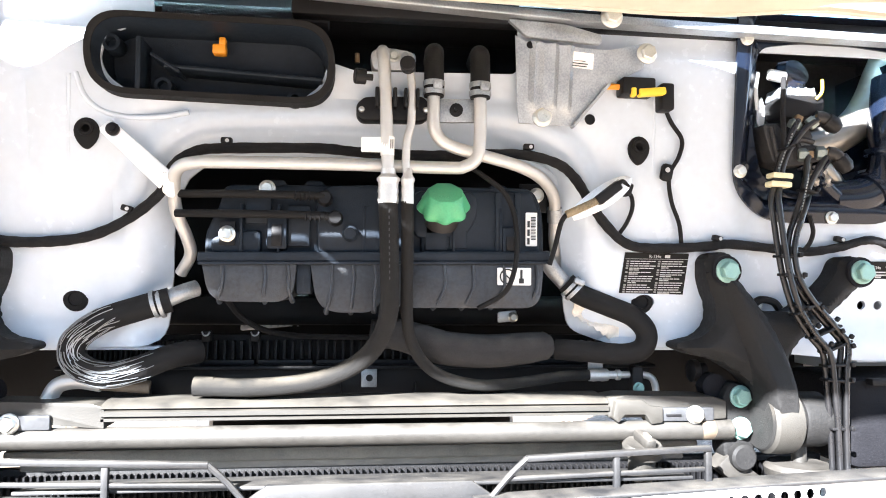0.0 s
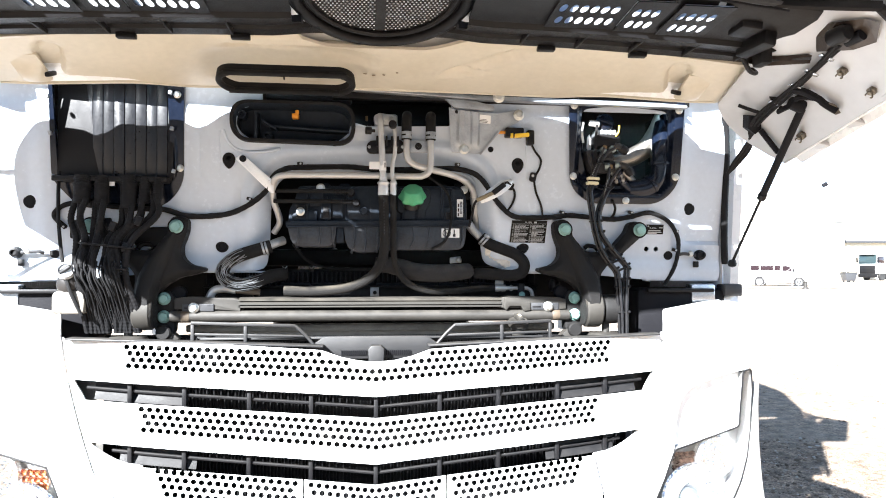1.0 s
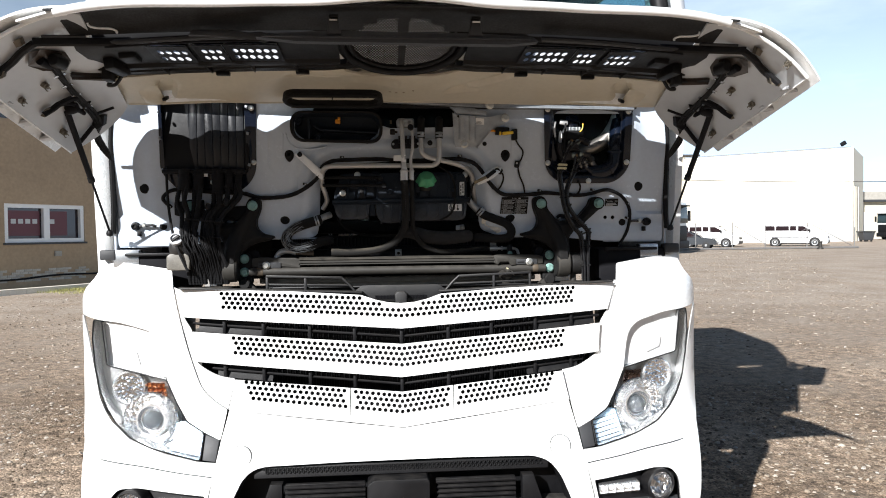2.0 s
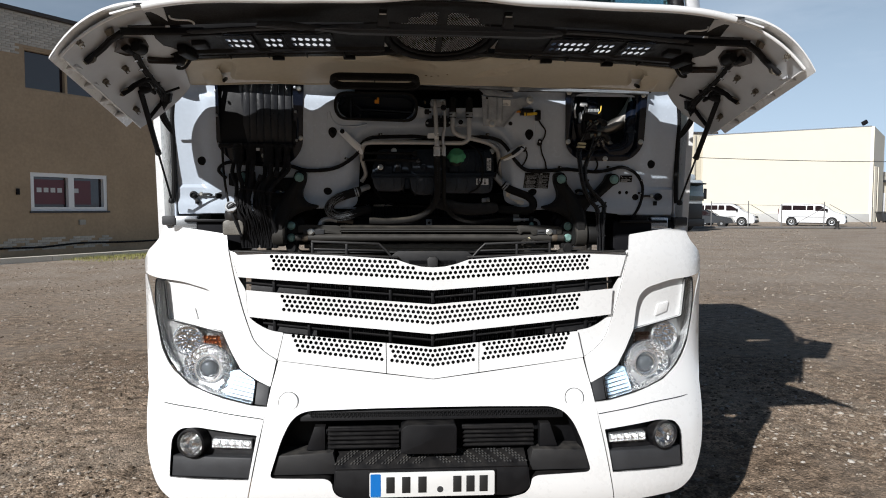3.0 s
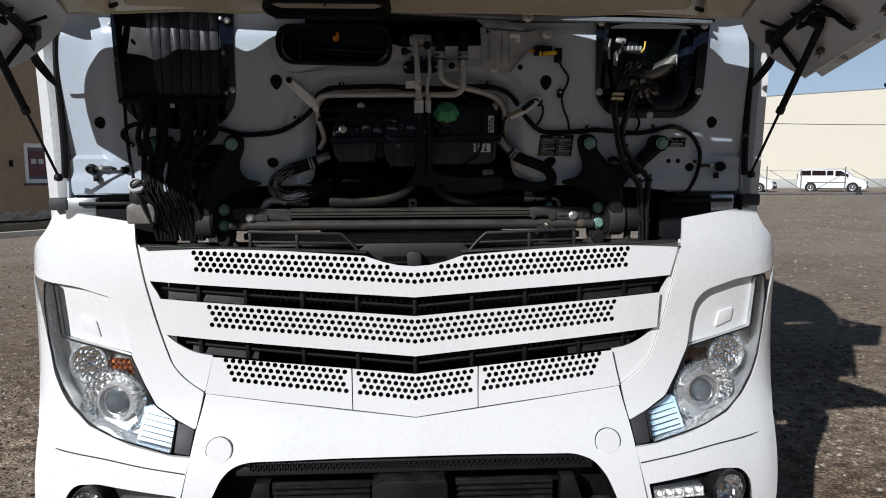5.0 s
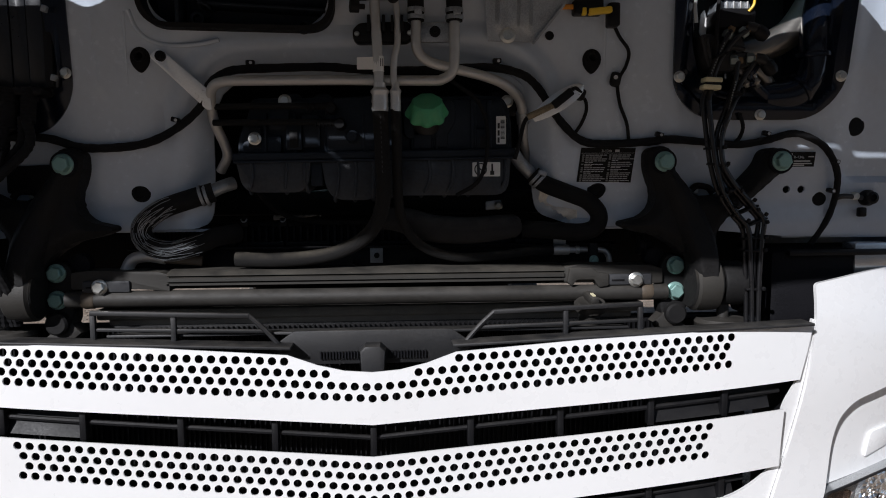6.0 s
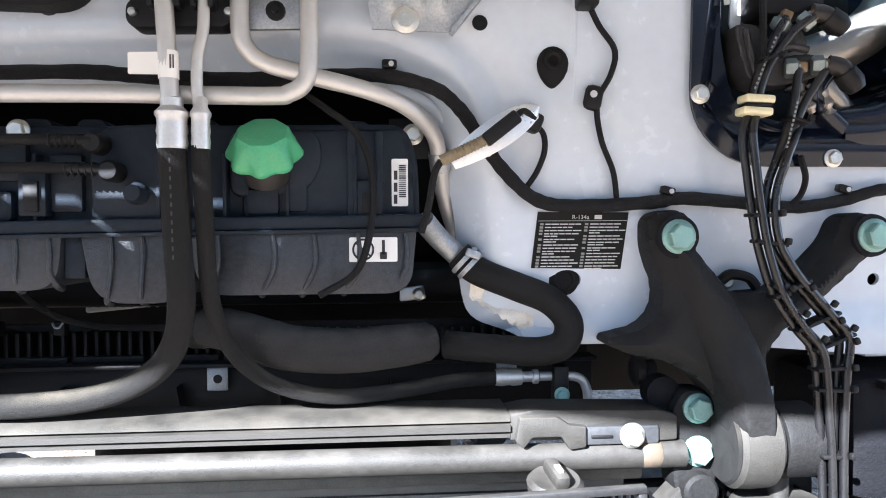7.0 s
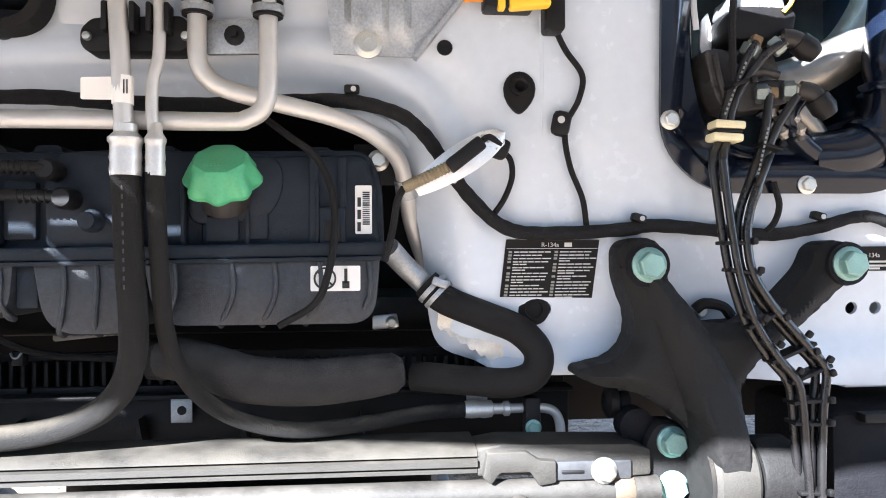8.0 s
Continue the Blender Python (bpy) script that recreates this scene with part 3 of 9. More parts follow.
    fin = part("cooler_fin", box((-0.78, 0.045, 1.1), (0.003, 0.012, 0.54)), BLACK, core, smooth=False)
    for i in range(1, 150):
        ob = new("cooler_fin", fin.data)
        ob.parent = core
        ob.location.x = i * 0.0105
    for side in (-1, 1):
        part("duct_side", box((side * 0.845, -0.01, 1.10), (0.02, 0.16, 0.52), 0.003), BLACK, truck)


def build_surround():
    """The painted frame round the grille, the corner wings, headlamp pockets and the bumper."""
    for s in (1, -1):
        wide = lambda p: [(x + 0.022 * min(1, max(0, (x - 1.12) / 0.12)), z) for x, z in p]
        m = wide if s > 0 else (lambda p: mirror(wide(p)))
        # strip between grille and seam, with the slot ends
        strip = [(0.870, 1.390), (0.835, 1.277), (0.80, 1.222), (0.795, 1.107), (0.76, 1.078), (0.705, 1.047), (0.641, 1.036), (0.667, 0.923), (0.7192, 0.9545), (0.7682, 1.0025), (0.8128, 1.127), (0.8488, 1.279), (0.8742, 1.3905)]
        part("grille_frame", skin(m(rounded(strip, [0.002, 0.02, 0.02, 0.02, 0.02, 0.03, 0.004, 0.004, 0.03, 0.04, 0.06, 0.08, 0.002], 4)), [], off(0.012), 0.008, 0.05, 0.03), PAINT, truck)
        # corner wing beside the grille, down to the headlamp
        wing = [(0.876, 1.392), (0.886, 1.458), (1.0, 1.474), (1.13, 1.489), (1.17, 1.499), (1.19, 1.43), (1.245, 1.375), (1.268, 1.345), (1.262, 1.28), (1.18, 1.262), (1.08, 1.252), (0.965, 1.222), (0.93, 1.19), (0.917, 1.15),
                (0.903, 1.036), (0.868, 0.952), (0.824, 0.882), (0.753, 0.842), (0.690, 0.815), (0.669, 0.922), (0.720, 0.953), (0.770, 1.001), (0.815, 1.127), (0.851, 1.279)]
        part("corner_wing", skin(m(rounded(wing, [0.003, 0.01, 0.03, 0.03, 0.01, 0.03, 0.03, 0.02, 0.005, 0.03, 0.03, 0.03, 0.02, 0.03, 0.01, 0.015, 0.015, 0.015, 0.004, 0.004, 0.03, 0.04, 0.06, 0.08], 4)), [], off(0.004), 0.01, 0.03, 0.02), PAINT, truck, "white corner wing beside the grille")
        # recessed pocket above the headlamp
        pocket = [(0.921, 1.15), (0.934, 1.188), (0.968, 1.218), (1.08, 1.248), (1.165, 1.258), (1.16, 1.085), (0.907, 1.036)]
        part("headlamp_pocket", skin(m(rounded(pocket, [0.03, 0.02, 0.03, 0.03, 0.01, 0.01, 0.01], 4)), [], off(0.035), 0.006, 0.03, 0.02), PAINT, truck)
        part("tow_cover", prism(rounded(m([(1.02, 1.085), (1.085, 1.105), (1.092, 1.150), (1.035, 1.138)]), 0.008), 0.028, 0.04, 0.002, lean=front), PAINT, truck)
        part("air_vane", prism(m([(1.206, 1.118), (1.235, 1.108), (1.237, 1.128), (1.207, 1.14)]), 0.03, 0.045, 0.003, lean=front), PAINT, truck)
        # corner bumper with lamp recess
        corner = [(0.699, 0.737), (0.76, 0.741), (0.89, 0.766), (1.04, 0.812), (1.09, 0.846), (1.12, 0.865), (1.152, 0.90), (1.187, 0.96), (1.218, 1.09), (1.245, 1.21), (1.268, 1.272),
                  (1.283, 1.274), (1.284, 1.0), (1.257, 0.84), (1.238, 0.79), (1.233, 0.66), (1.214, 0.5), (1.169, 0.385), (1.10, 0.325), (0.80, 0.305), (0.786, 0.31), (0.727, 0.604)]
        recess = rounded([(0.735, 0.628), (0.99, 0.652), (1.07, 0.642), (1.103, 0.60), (1.112, 0.437), (0.768, 0.446)], [0.004, 0.02, 0.03, 0.02, 0.01, 0.004])
        narrow = (lambda p: p) if s > 0 else mirror
        corner = rounded(corner, [0.004] * 5 + [0.02] * 5 + [0.003, 0.003, 0.05, 0.05, 0.01, 0.06, 0.08, 0.06, 0.05, 0.01, 0.01, 0.01], 5)
        part("corner_bumper", skin(narrow(corner), [narrow(recess)], front, 0.012, 0.03, 0.02), PAINT, truck, "white corner bumper that rises behind the headlamp")
        # dark grey backing added for the body in shade behind the gap
        part("corner_backing", prism(narrow([(1.15, 0.86), (1.165, 1.06), (1.222, 1.06), (1.215, 0.87)]), 0.10, 0.13, 0.004, lean=front), GREY_PLASTIC, truck)
        part("fog_recess", skin(m([(0.725, 0.64), (1.12, 0.66), (1.125, 0.43), (0.755, 0.435)]), [], off(0.05), 0.01, 0.04, 0.03), BLACK, truck, "black fog lamp recess")
        bm = bmesh.new()
        rec = m(recess)
        lip = dense(rec, 0.02)
        a = [bm.verts.new((x, front(x, z) + 0.002, z)) for x, z in lip]
        b = [bm.verts.new((x, front(x, z) + 0.055, z)) for x, z in lip]
        for i in range(len(lip)):
            bm.faces.new((a[i], a[(i + 1) % len(lip)], b[(i + 1) % len(lip)], b[i]))
        part("recess_rim", bm, BLACK, truck)
        part("recess_ledge", prism(m([(0.765, 0.447), (1.108, 0.437), (1.10, 0.525), (0.755, 0.535)]), 0.012, 0.05, 0.006, lean=front), GREY_PLASTIC, truck)
        # fog lamp
        c = Vector((s * 1.014, front(1.014, 0.586) + 0.0, 0.586))
        fog = part("fog_lamp", lathe(c, (s * 0.25, -1, 0), [(0.062, -0.045), (0.062, 0.006), (0.055, 0.012), (0.0505, 0.006), (0.0505, -0.034), (0, -0.036)], 28), BLACK, truck)
        part("reflector", lathe(c, (s * 0.25, -1, 0), [(0.050, 0.004), (0.040, -0.018), (0.024, -0.029), (0.014, -0.032), (0.012, -0.016), (0, -0.014)], 16, caps=False), FOG_MIRROR, fog, smooth=False)
        part("bulb_cover", box(tuple(c + Vector((0, -0.010, 0))), (0.012, 0.008, 0.030), 0.003), GREY_PLASTIC, fog)
        ob = part("lens", lathe(c, (s * 0.25, -1, 0), [(0.050, 0.004), (0.046, 0.010), (0.025, 0.016), (0, 0.018)], 28, caps=False), LENS, fog)
        ob.visible_shadow = False
        # daytime lamp with its cells
        led = part("day_lamp", prism(rounded(m([(0.757, 0.571), (0.757, 0.603), (0.925, 0.607), (0.925, 0.568)]), 0.006), 0.018, 0.05, 0.003, lean=front), SATIN_RING, truck, "clear daytime running lamp")
        for k in range(5):
            x = s * (0.775 + 0.0335 * k)
            part("cell", lathe((x, front(x, 0.588) + 0.022, 0.5885), (0, -1, 0), [(0.0215, 0.012), (0.0150, 0.004), (0.006, 0.0), (0, 0.0)], 4, caps=False), SATIN_RING, led, smooth=False)
            part("cell_lens", lathe((x, front(x, 0.588) + 0.020, 0.5885), (0, -1, 0), [(0.007, 0), (0.006, 0.006), (0, 0.008)], 10), LABEL_WHITE, led)
        ob = part("lens", prism(rounded(m([(0.755, 0.569), (0.755, 0.605), (0.927, 0.609), (0.927, 0.566)]), 0.006), 0.006, 0.009, 0.001, lean=front), LENS, led)
        ob.visible_shadow = False
        build_headlamp(s, m)
        # crease of the corner bumper
        part("bumper_seam", tube([(s * x, front(x, z) - 0.001, z) for x, z in ((0.712, 0.692), (0.85, 0.708), (0.97, 0.724), (1.12, 0.735), (1.25, 0.745))], 0.0022, 6, 4), GREY_PLASTIC, truck)
    build_bumper()


FIN_WHITE = material("pale_lamp_fin", (0.36, 0.50, 0.64), 0.55, noise_scale=40, vary=0.1)


def faceted(name, color, rough, metal, scale, strength):
    """A reflector pressed into many small mirrors."""
    m = material(name, color, rough, metal)
    n, l = m.node_tree.nodes, m.node_tree.links
    tc, vo, bp = n.new("ShaderNodeTexCoord"), n.new("ShaderNodeTexVoronoi"), n.new("ShaderNodeBump")
    vo.inputs["Scale"].default_value = scale
    bp.inputs["Strength"].default_value, bp.inputs["Distance"].default_value = strength, 0.008
    l.new(tc.outputs["Object"], vo.inputs["Vector"])
    l.new(vo.outputs["Distance"], bp.inputs["Height"])
    l.new(bp.outputs[0], n["Principled BSDF"].inputs["Normal"])
    return m


MIRROR_FACET = faceted("faceted_mirror", (0.86, 0.86, 0.86), 0.06, 1.0, 75, 0.7)
FOG_MIRROR = faceted("smoky_fog_reflector", (0.72, 0.72, 0.72), 0.16, 1.0, 45, 0.6)
MIRROR = material("polished_mirror", (0.88, 0.88, 0.88), 0.07, metal=1.0)
SATIN_RING = material("satin_lamp_ring", (0.80, 0.81, 0.82), 0.22, metal=0.9)
PROJECTOR = material("dark_projector_glass", (0.05, 0.056, 0.062), 0.04, spec=0.8, coat=1.0)
LAMP_INNER = material("grey_lamp_lining", (0.50, 0.51, 0.515), 0.24, metal=0.7, bump=0.25, bump_scale=45)


def build_headlamp(s, m):
    lamp_shape = [(0.905, 1.033), (1.02, 1.058), (1.150, 1.082), (1.158, 1.18), (1.163, 1.256), (1.196, 1.262), (1.205, 1.18), (1.197, 1.08), (1.177, 0.985), (1.147, 0.917), (1.105, 0.862), (1.04, 0.817), (0.95, 0.785), (0.76, 0.745), (0.752, 0.839), (0.822, 0.879), (0.866, 0.950)]
    lamp_shape = rounded(m(lamp_shape), 0.012, 3)
    lamp = part("headlamp", skin(lamp_shape, [], off(0.080), 0.02, 0.04, 0.02), LAMP_INNER, truck, "clear-lens headlamp with projector and amber indicator")
    bm = bmesh.new()
    lp = dense(lamp_shape, 0.02)
    a = [bm.verts.new((x, front(x, z) + 0.004, z)) for x, z in lp]
    b = [bm.verts.new((x, front(x, z) + 0.085, z)) for x, z in lp]
    for i in range(len(lp)):
        bm.faces.new((a[i], a[(i + 1) % len(lp)], b[(i + 1) % len(lp)], b[i]))
    part("surround", bm, LAMP_INNER, lamp)
    part("seal", tube([(x, front(x, z) + 0.004, z) for x, z in lp + lp[:2]], 0.0028, 6, 1), BLACK, lamp)
    ax = (s * 0.18, -1, 0.05)
    def at(x, z, d):
        return Vector((s * x, front(x, z) + d, z))
    # main projector: scalloped bowl, satin ring and dark glass
    c = at(0.972, 0.872, 0.055)
    bowl = bmesh.new()
    rings = []
    axv = Vector(ax).normalized()
    uu = axv.orthogonal().normalized()
    vv = axv.cross(uu)
    for r, h in ((0.112, 0.016), (0.106, 0.022), (0.098, 0.012), (0.088, 0.000), (0.076, -0.008), (0.064, -0.012)):
        ring = []
        for k in range(72):
            q = 2 * math.pi * k / 72
            ring.append(bowl.verts.new(c + axv * (h + 0.0022 * math.cos(18 * q) * (1 if r < 0.1 else 0)) + (uu * math.cos(q) + vv * math.sin(q)) * r))
        rings.append(ring)
    for r0, r1 in zip(rings, rings[1:]):
        for k in range(72):
            bowl.faces.new((r0[k], r0[(k + 1) % 72], r1[(k + 1) % 72], r1[k]))
    part("bowl", bowl, MIRROR_FACET, lamp)
    part("bezel", lathe(c, ax, [(0.066, -0.012), (0.066, 0.010), (0.062, 0.016), (0.054, 0.016), (0.050, 0.010), (0.046, 0.002), (0.040, 0.0)], 48, caps=False), SATIN_RING, lamp)
    part("projector", lathe(c, ax, [(0.041, -0.004), (0.039, 0.010), (0.032, 0.022), (0.018, 0.029), (0, 0.031)], 36), PROJECTOR, lamp)
    # upper lamp
    c2 = at(1.066, 0.990, 0.055)
    part("bezel", lathe(c2, ax, [(0.070, 0.004), (0.068, 0.022), (0.061, 0.026), (0.056, 0.010)], 40, caps=False), SATIN_RING, lamp)
    part("bowl", lathe(c2, ax, [(0.058, 0.016), (0.048, -0.002), (0.034, -0.014), (0.016, -0.020), (0, -0.021)], 20), MIRROR_FACET, lamp, smooth=False)
    part("bulb", lathe(c2, ax, [(0.012, -0.022), (0.012, 0.006), (0.007, 0.016), (0, 0.018)], 14), LENS_BALL, lamp)
    part("bulb_shield", box(tuple(c2 + Vector((0, -0.012, 0.004))), (0.010, 0.006, 0.050), 0.002), MIRROR, lamp)
    # indicator bowl with its pressed cells
    for i in range(4):
        for j in range(3):
            x, z = 0.924 + 0.0185 * i + 0.005 * j, 0.967 + 0.0185 * j
            # the right lamp takes the shaded copy of the amber
            part("indicator_cell", lathe(at(x, z, 0.052), ax, [(0.0105, 0.004), (0.0085, -0.004), (0.004, -0.006), (0, -0.006)], 8, caps=False), AMBER if s < 0 else AMBER_SHADED, lamp, smooth=False)
    # smooth pale blade with thin grooves beside the bowl
    part("light_guide", prism(m([(0.762, 0.752), (0.885, 0.775), (0.862, 0.866), (0.824, 0.872), (0.762, 0.838)]), 0.034, 0.07, 0.0, lean=front), FIN_WHITE, lamp)
    for k in range(5):
        z = 0.763 + 0.0165 * k
        part("groove", prism(m([(0.763, z), (0.872 - 0.003 * k, z + 0.020), (0.872 - 0.003 * k, z + 0.0225), (0.763, z + 0.0025)]), 0.031, 0.036, 0.0, lean=front), GREY_PLASTIC, lamp)
    # little bright pips under the bowl
    rng = np.random.default_rng(21)
    for k in range(16):
        q = -2.6 + 0.13 * k
        r = 0.100 + 0.022 * rng.random()
        x, z = 0.972 + r * math.cos(q), 0.872 + r * math.sin(q) * 0.80
        part("pip", lathe(at(x, z, 0.046), ax, [(0.0045, 0), (0.003, 0.003), (0, 0.004)], 6), MIRROR, lamp, smooth=False)
    # grey side block
    part("lamp_block", prism(m([(0.703, 0.741), (0.752, 0.747), (0.748, 0.834), (0.693, 0.818)]), 0.006, 0.06, 0.003, lean=front), GREY_PLASTIC, truck)
    ob = part("lens", skin(lamp_shape, [], off(0.006), 0.003, 0.03, 0.02), LENS, lamp)
    ob.visible_shadow = False


def build_bumper():
    # painted middle of the bumper with the wide opening
    outer = [(-0.660, 0.920), (-0.2, 0.862), (0, 0.840), (0.2, 0.862), (0.660, 0.920), (0.686, 0.812), (0.722, 0.604), (0.782, 0.306), (0.45, 0.304), (0, 0.303), (-0.45, 0.304), (-0.782, 0.306), (-0.722, 0.604), (-0.686, 0.812)]
    hole = [(-0.682, 0.455), (-0.634, 0.609), (-0.60, 0.68), (-0.565, 0.712), (-0.518, 0.725), (-0.25, 0.731), (0, 0.734), (0.25, 0.733), (0.50, 0.729), (0.56, 0.708), (0.60, 0.66), (0.634, 0.58), (0.672, 0.455),
            (0.44, 0.448), (0.415, 0.438), (0.408, 0.40), (0.39, 0.372), (0.30, 0.345), (-0.30, 0.345), (-0.40, 0.375), (-0.42, 0.40), (-0.425, 0.438), (-0.45, 0.452)]
    hole = rounded(hole, 0.025, 4)
    bump = part("bumper", skin(outer, [hole], front, 0.012, 0.035, 0.02), PAINT, truck, "white front bumper with a wide black intake")
    for s in (-1, 1):
        c = Vector((s * 0.609, front(0.609, 0.759) - 0.001, 0.759))
        part("screw_cap", lathe(c, (s * 0.06, -1, 0.28), [(0.040, -0.006), (0.040, 0.001), (0.038, 0.003), (0, 0.0032)], 32), PAINT, bump)
        part("cap_groove", lathe(c, (s * 0.06, -1, 0.28), [(0.0425, -0.006), (0.0425, 0.0006), (0.040, 0.0006)], 32), GREY_PLASTIC, bump)
    # returns round the opening
    bm = bmesh.new()
    lp = dense(hole, 0.02)
    a = [bm.verts.new((x, front(x, z) + 0.003, z)) for x, z in lp]
    b = [bm.verts.new((x * 0.985, front(x, z) + 0.10, 0.55 + (z - 0.55) * 0.985)) for x, z in lp]
    for i in range(len(lp)):
        bm.faces.new((a[i], a[(i + 1) % len(lp)], b[(i + 1) % len(lp)], b[i]))
    part("intake_rim", bm, BLACK, bump)
    part("intake_back", box((0, -0.12, 0.56), (1.34, 0.02, 0.36), 0.004), BLACK, bump)
    # honeycomb strip along the top
    bm = box((0, -0.212, 0.697), (1.12, 0.012, 0.046), 0.003, rot=(-14, 0, 0))
    for k in range(3):
        for i in range(64):
            x = -0.52 + i * 0.0165 + (0.008 if k % 2 else 0)
            lathe((x, -0.219 - 0.004 * k, 0.684 + 0.0135 * k), (0, -1, 0.25), [(0.0062, -0.004), (0.0062, 0.003), (0.0045, 0.003), (0.0045, -0.003)], 6, bm)
    part("mesh_strip", bm, BLACK, bump)
    # ribbed inlets
    for x0, x1 in ((-0.445, -0.145), (0.122, 0.43)):
        cx, w = (x0 + x1) / 2, x1 - x0
        inlet = part("ribbed_inlet", box((cx, -0.215, 0.605), (w, 0.02, 0.09), 0.004), BLACK, bump)
        for k in range(5):
            part("rib", box((cx, -0.232, 0.568 + 0.0185 * k), (w, 0.018, 0.009), 0.003, rot=(18, 0, 0)), BLACK, inlet)
    for s in (-1, 1):
        part("inlet_frame", prism([(s * 0.455, 0.655), (s * 0.50, 0.655), (s * 0.535, 0.555), (s * 0.455, 0.555)][::s], -0.235, -0.19, 0.004), BLACK, bump)
        part("lower_cheek", prism([(s * 0.675, 0.46), (s * 0.645, 0.545), (s * 0.42, 0.555), (s * 0.40, 0.46)][::s], -0.262, -0.14, 0.008), BLACK_DUSTY, bump)
    # sensor cover in the middle
    part("sensor_cover", prism(rounded([(-0.138, 0.548), (-0.138, 0.655), (-0.112, 0.672), (0.088, 0.672), (0.095, 0.66), (0.095, 0.548)], 0.012), -0.285, -0.18, 0.006), BLACK, bump, "black square sensor cover")
    # step with its tread
    step = part("bumper_step", prism(rounded([(-0.418, 0.40), (-0.412, 0.495), (0.40, 0.495), (0.405, 0.40), (0.36, 0.37), (-0.37, 0.37)], 0.02), -0.298, -0.15, 0.006), BLACK, bump)
    slope = bmesh.new()
    box((-0.007, -0.240, 0.520), (0.80, 0.130, 0.010), 0.003, rot=(25, 0, 0), bm=slope)
    part("tread_plate", slope, BLACK, step)
    for k in range(12):
        x = -0.365 + 0.0645 * k
        lean = -40 if x < 0 else 40
        bm = bmesh.new()
        for q in range(3):
            for j in range(6):
                f = (j - 2.5) * 0.019
                box((x + 0.013 * q - 0.012 + f * (-0.64 if x > 0 else 0.64), -0.243 + f * 0.70, 0.5252 + f * 0.33), (0.0085, 0.013, 0.008), 0.0015, rot=(25, 0, lean), bm=bm, seg=1)
        part("tread", bm, BLACK_DUSTY, step)
    # number plate, its characters as plain bars
    plate = part("number_plate", prism(rounded([(-0.268, 0.378), (-0.268, 0.481), (0.252, 0.481), (0.252, 0.378)], 0.008), -0.312, -0.300, 0.002), LABEL_WHITE, bump, "white plate with a blue end band")
    part("blue_band", prism(rounded([(-0.264, 0.382), (-0.264, 0.477), (-0.222, 0.477), (-0.222, 0.382)], 0.005), -0.3135, -0.311), LABEL_BLUE, plate)
    for x in (-0.182, -0.117, -0.050, 0.095, 0.150, 0.205):
        part("bar", box((x, -0.3135, 0.430), (0.034, 0.002, 0.068), 0.0008), PRINT_DARK, plate)
    part("plate_seal", lathe((0.024, -0.312, 0.408), (0, -1, 0), [(0.013, 0), (0.013, 0.0015), (0, 0.0016)], 20), GREY_PLASTIC, plate)
    part("plate_frame", prism(rounded([(-0.275, 0.371), (-0.275, 0.488), (0.259, 0.488), (0.259, 0.371)], 0.01), -0.305, -0.292, 0.002), BLACK, plate)
    # dark underside and chassis
    part("under_tray", box((0, 0.35, 0.32), (1.5, 1.0, 0.03), 0.005), BLACK, truck)
    part("bumper_core", box((0, 0.02, 0.62), (2.2, 0.12, 0.5), 0.01), BLACK, truck)


build_grille()
build_surround()


# ---- cab ----
def sheet(f, nu, nv, shift):
    """A bent sheet from f(u, v), made solid by the given shift."""
    bm = bmesh.new()
    sh = Vector(shift)
    g = [[bm.verts.new(f(u / nu, v / nv)) for u in range(nu + 1)] for v in range(nv + 1)]
    h = [[bm.verts.new(w.co + sh) for w in row] for row in g]
    for v in range(nv):
        for u in range(nu):
            bm.faces.new((g[v][u], g[v][u + 1], g[v + 1][u + 1], g[v + 1][u]))
            bm.faces.new((h[v][u], h[v + 1][u], h[v + 1][u + 1], h[v][u + 1]))
    for u in range(nu):
        bm.faces.new((g[0][u], h[0][u], h[0][u + 1], g[0][u + 1]))
        bm.faces.new((g[nv][u], g[nv][u + 1], h[nv][u + 1], h[nv][u]))
    for v in range(nv):
        bm.faces.new((g[v][0], g[v + 1][0], h[v + 1][0], h[v][0]))
        bm.faces.new((g[v][nu], h[v][nu], h[v + 1][nu], g[v + 1][nu]))
    return bm


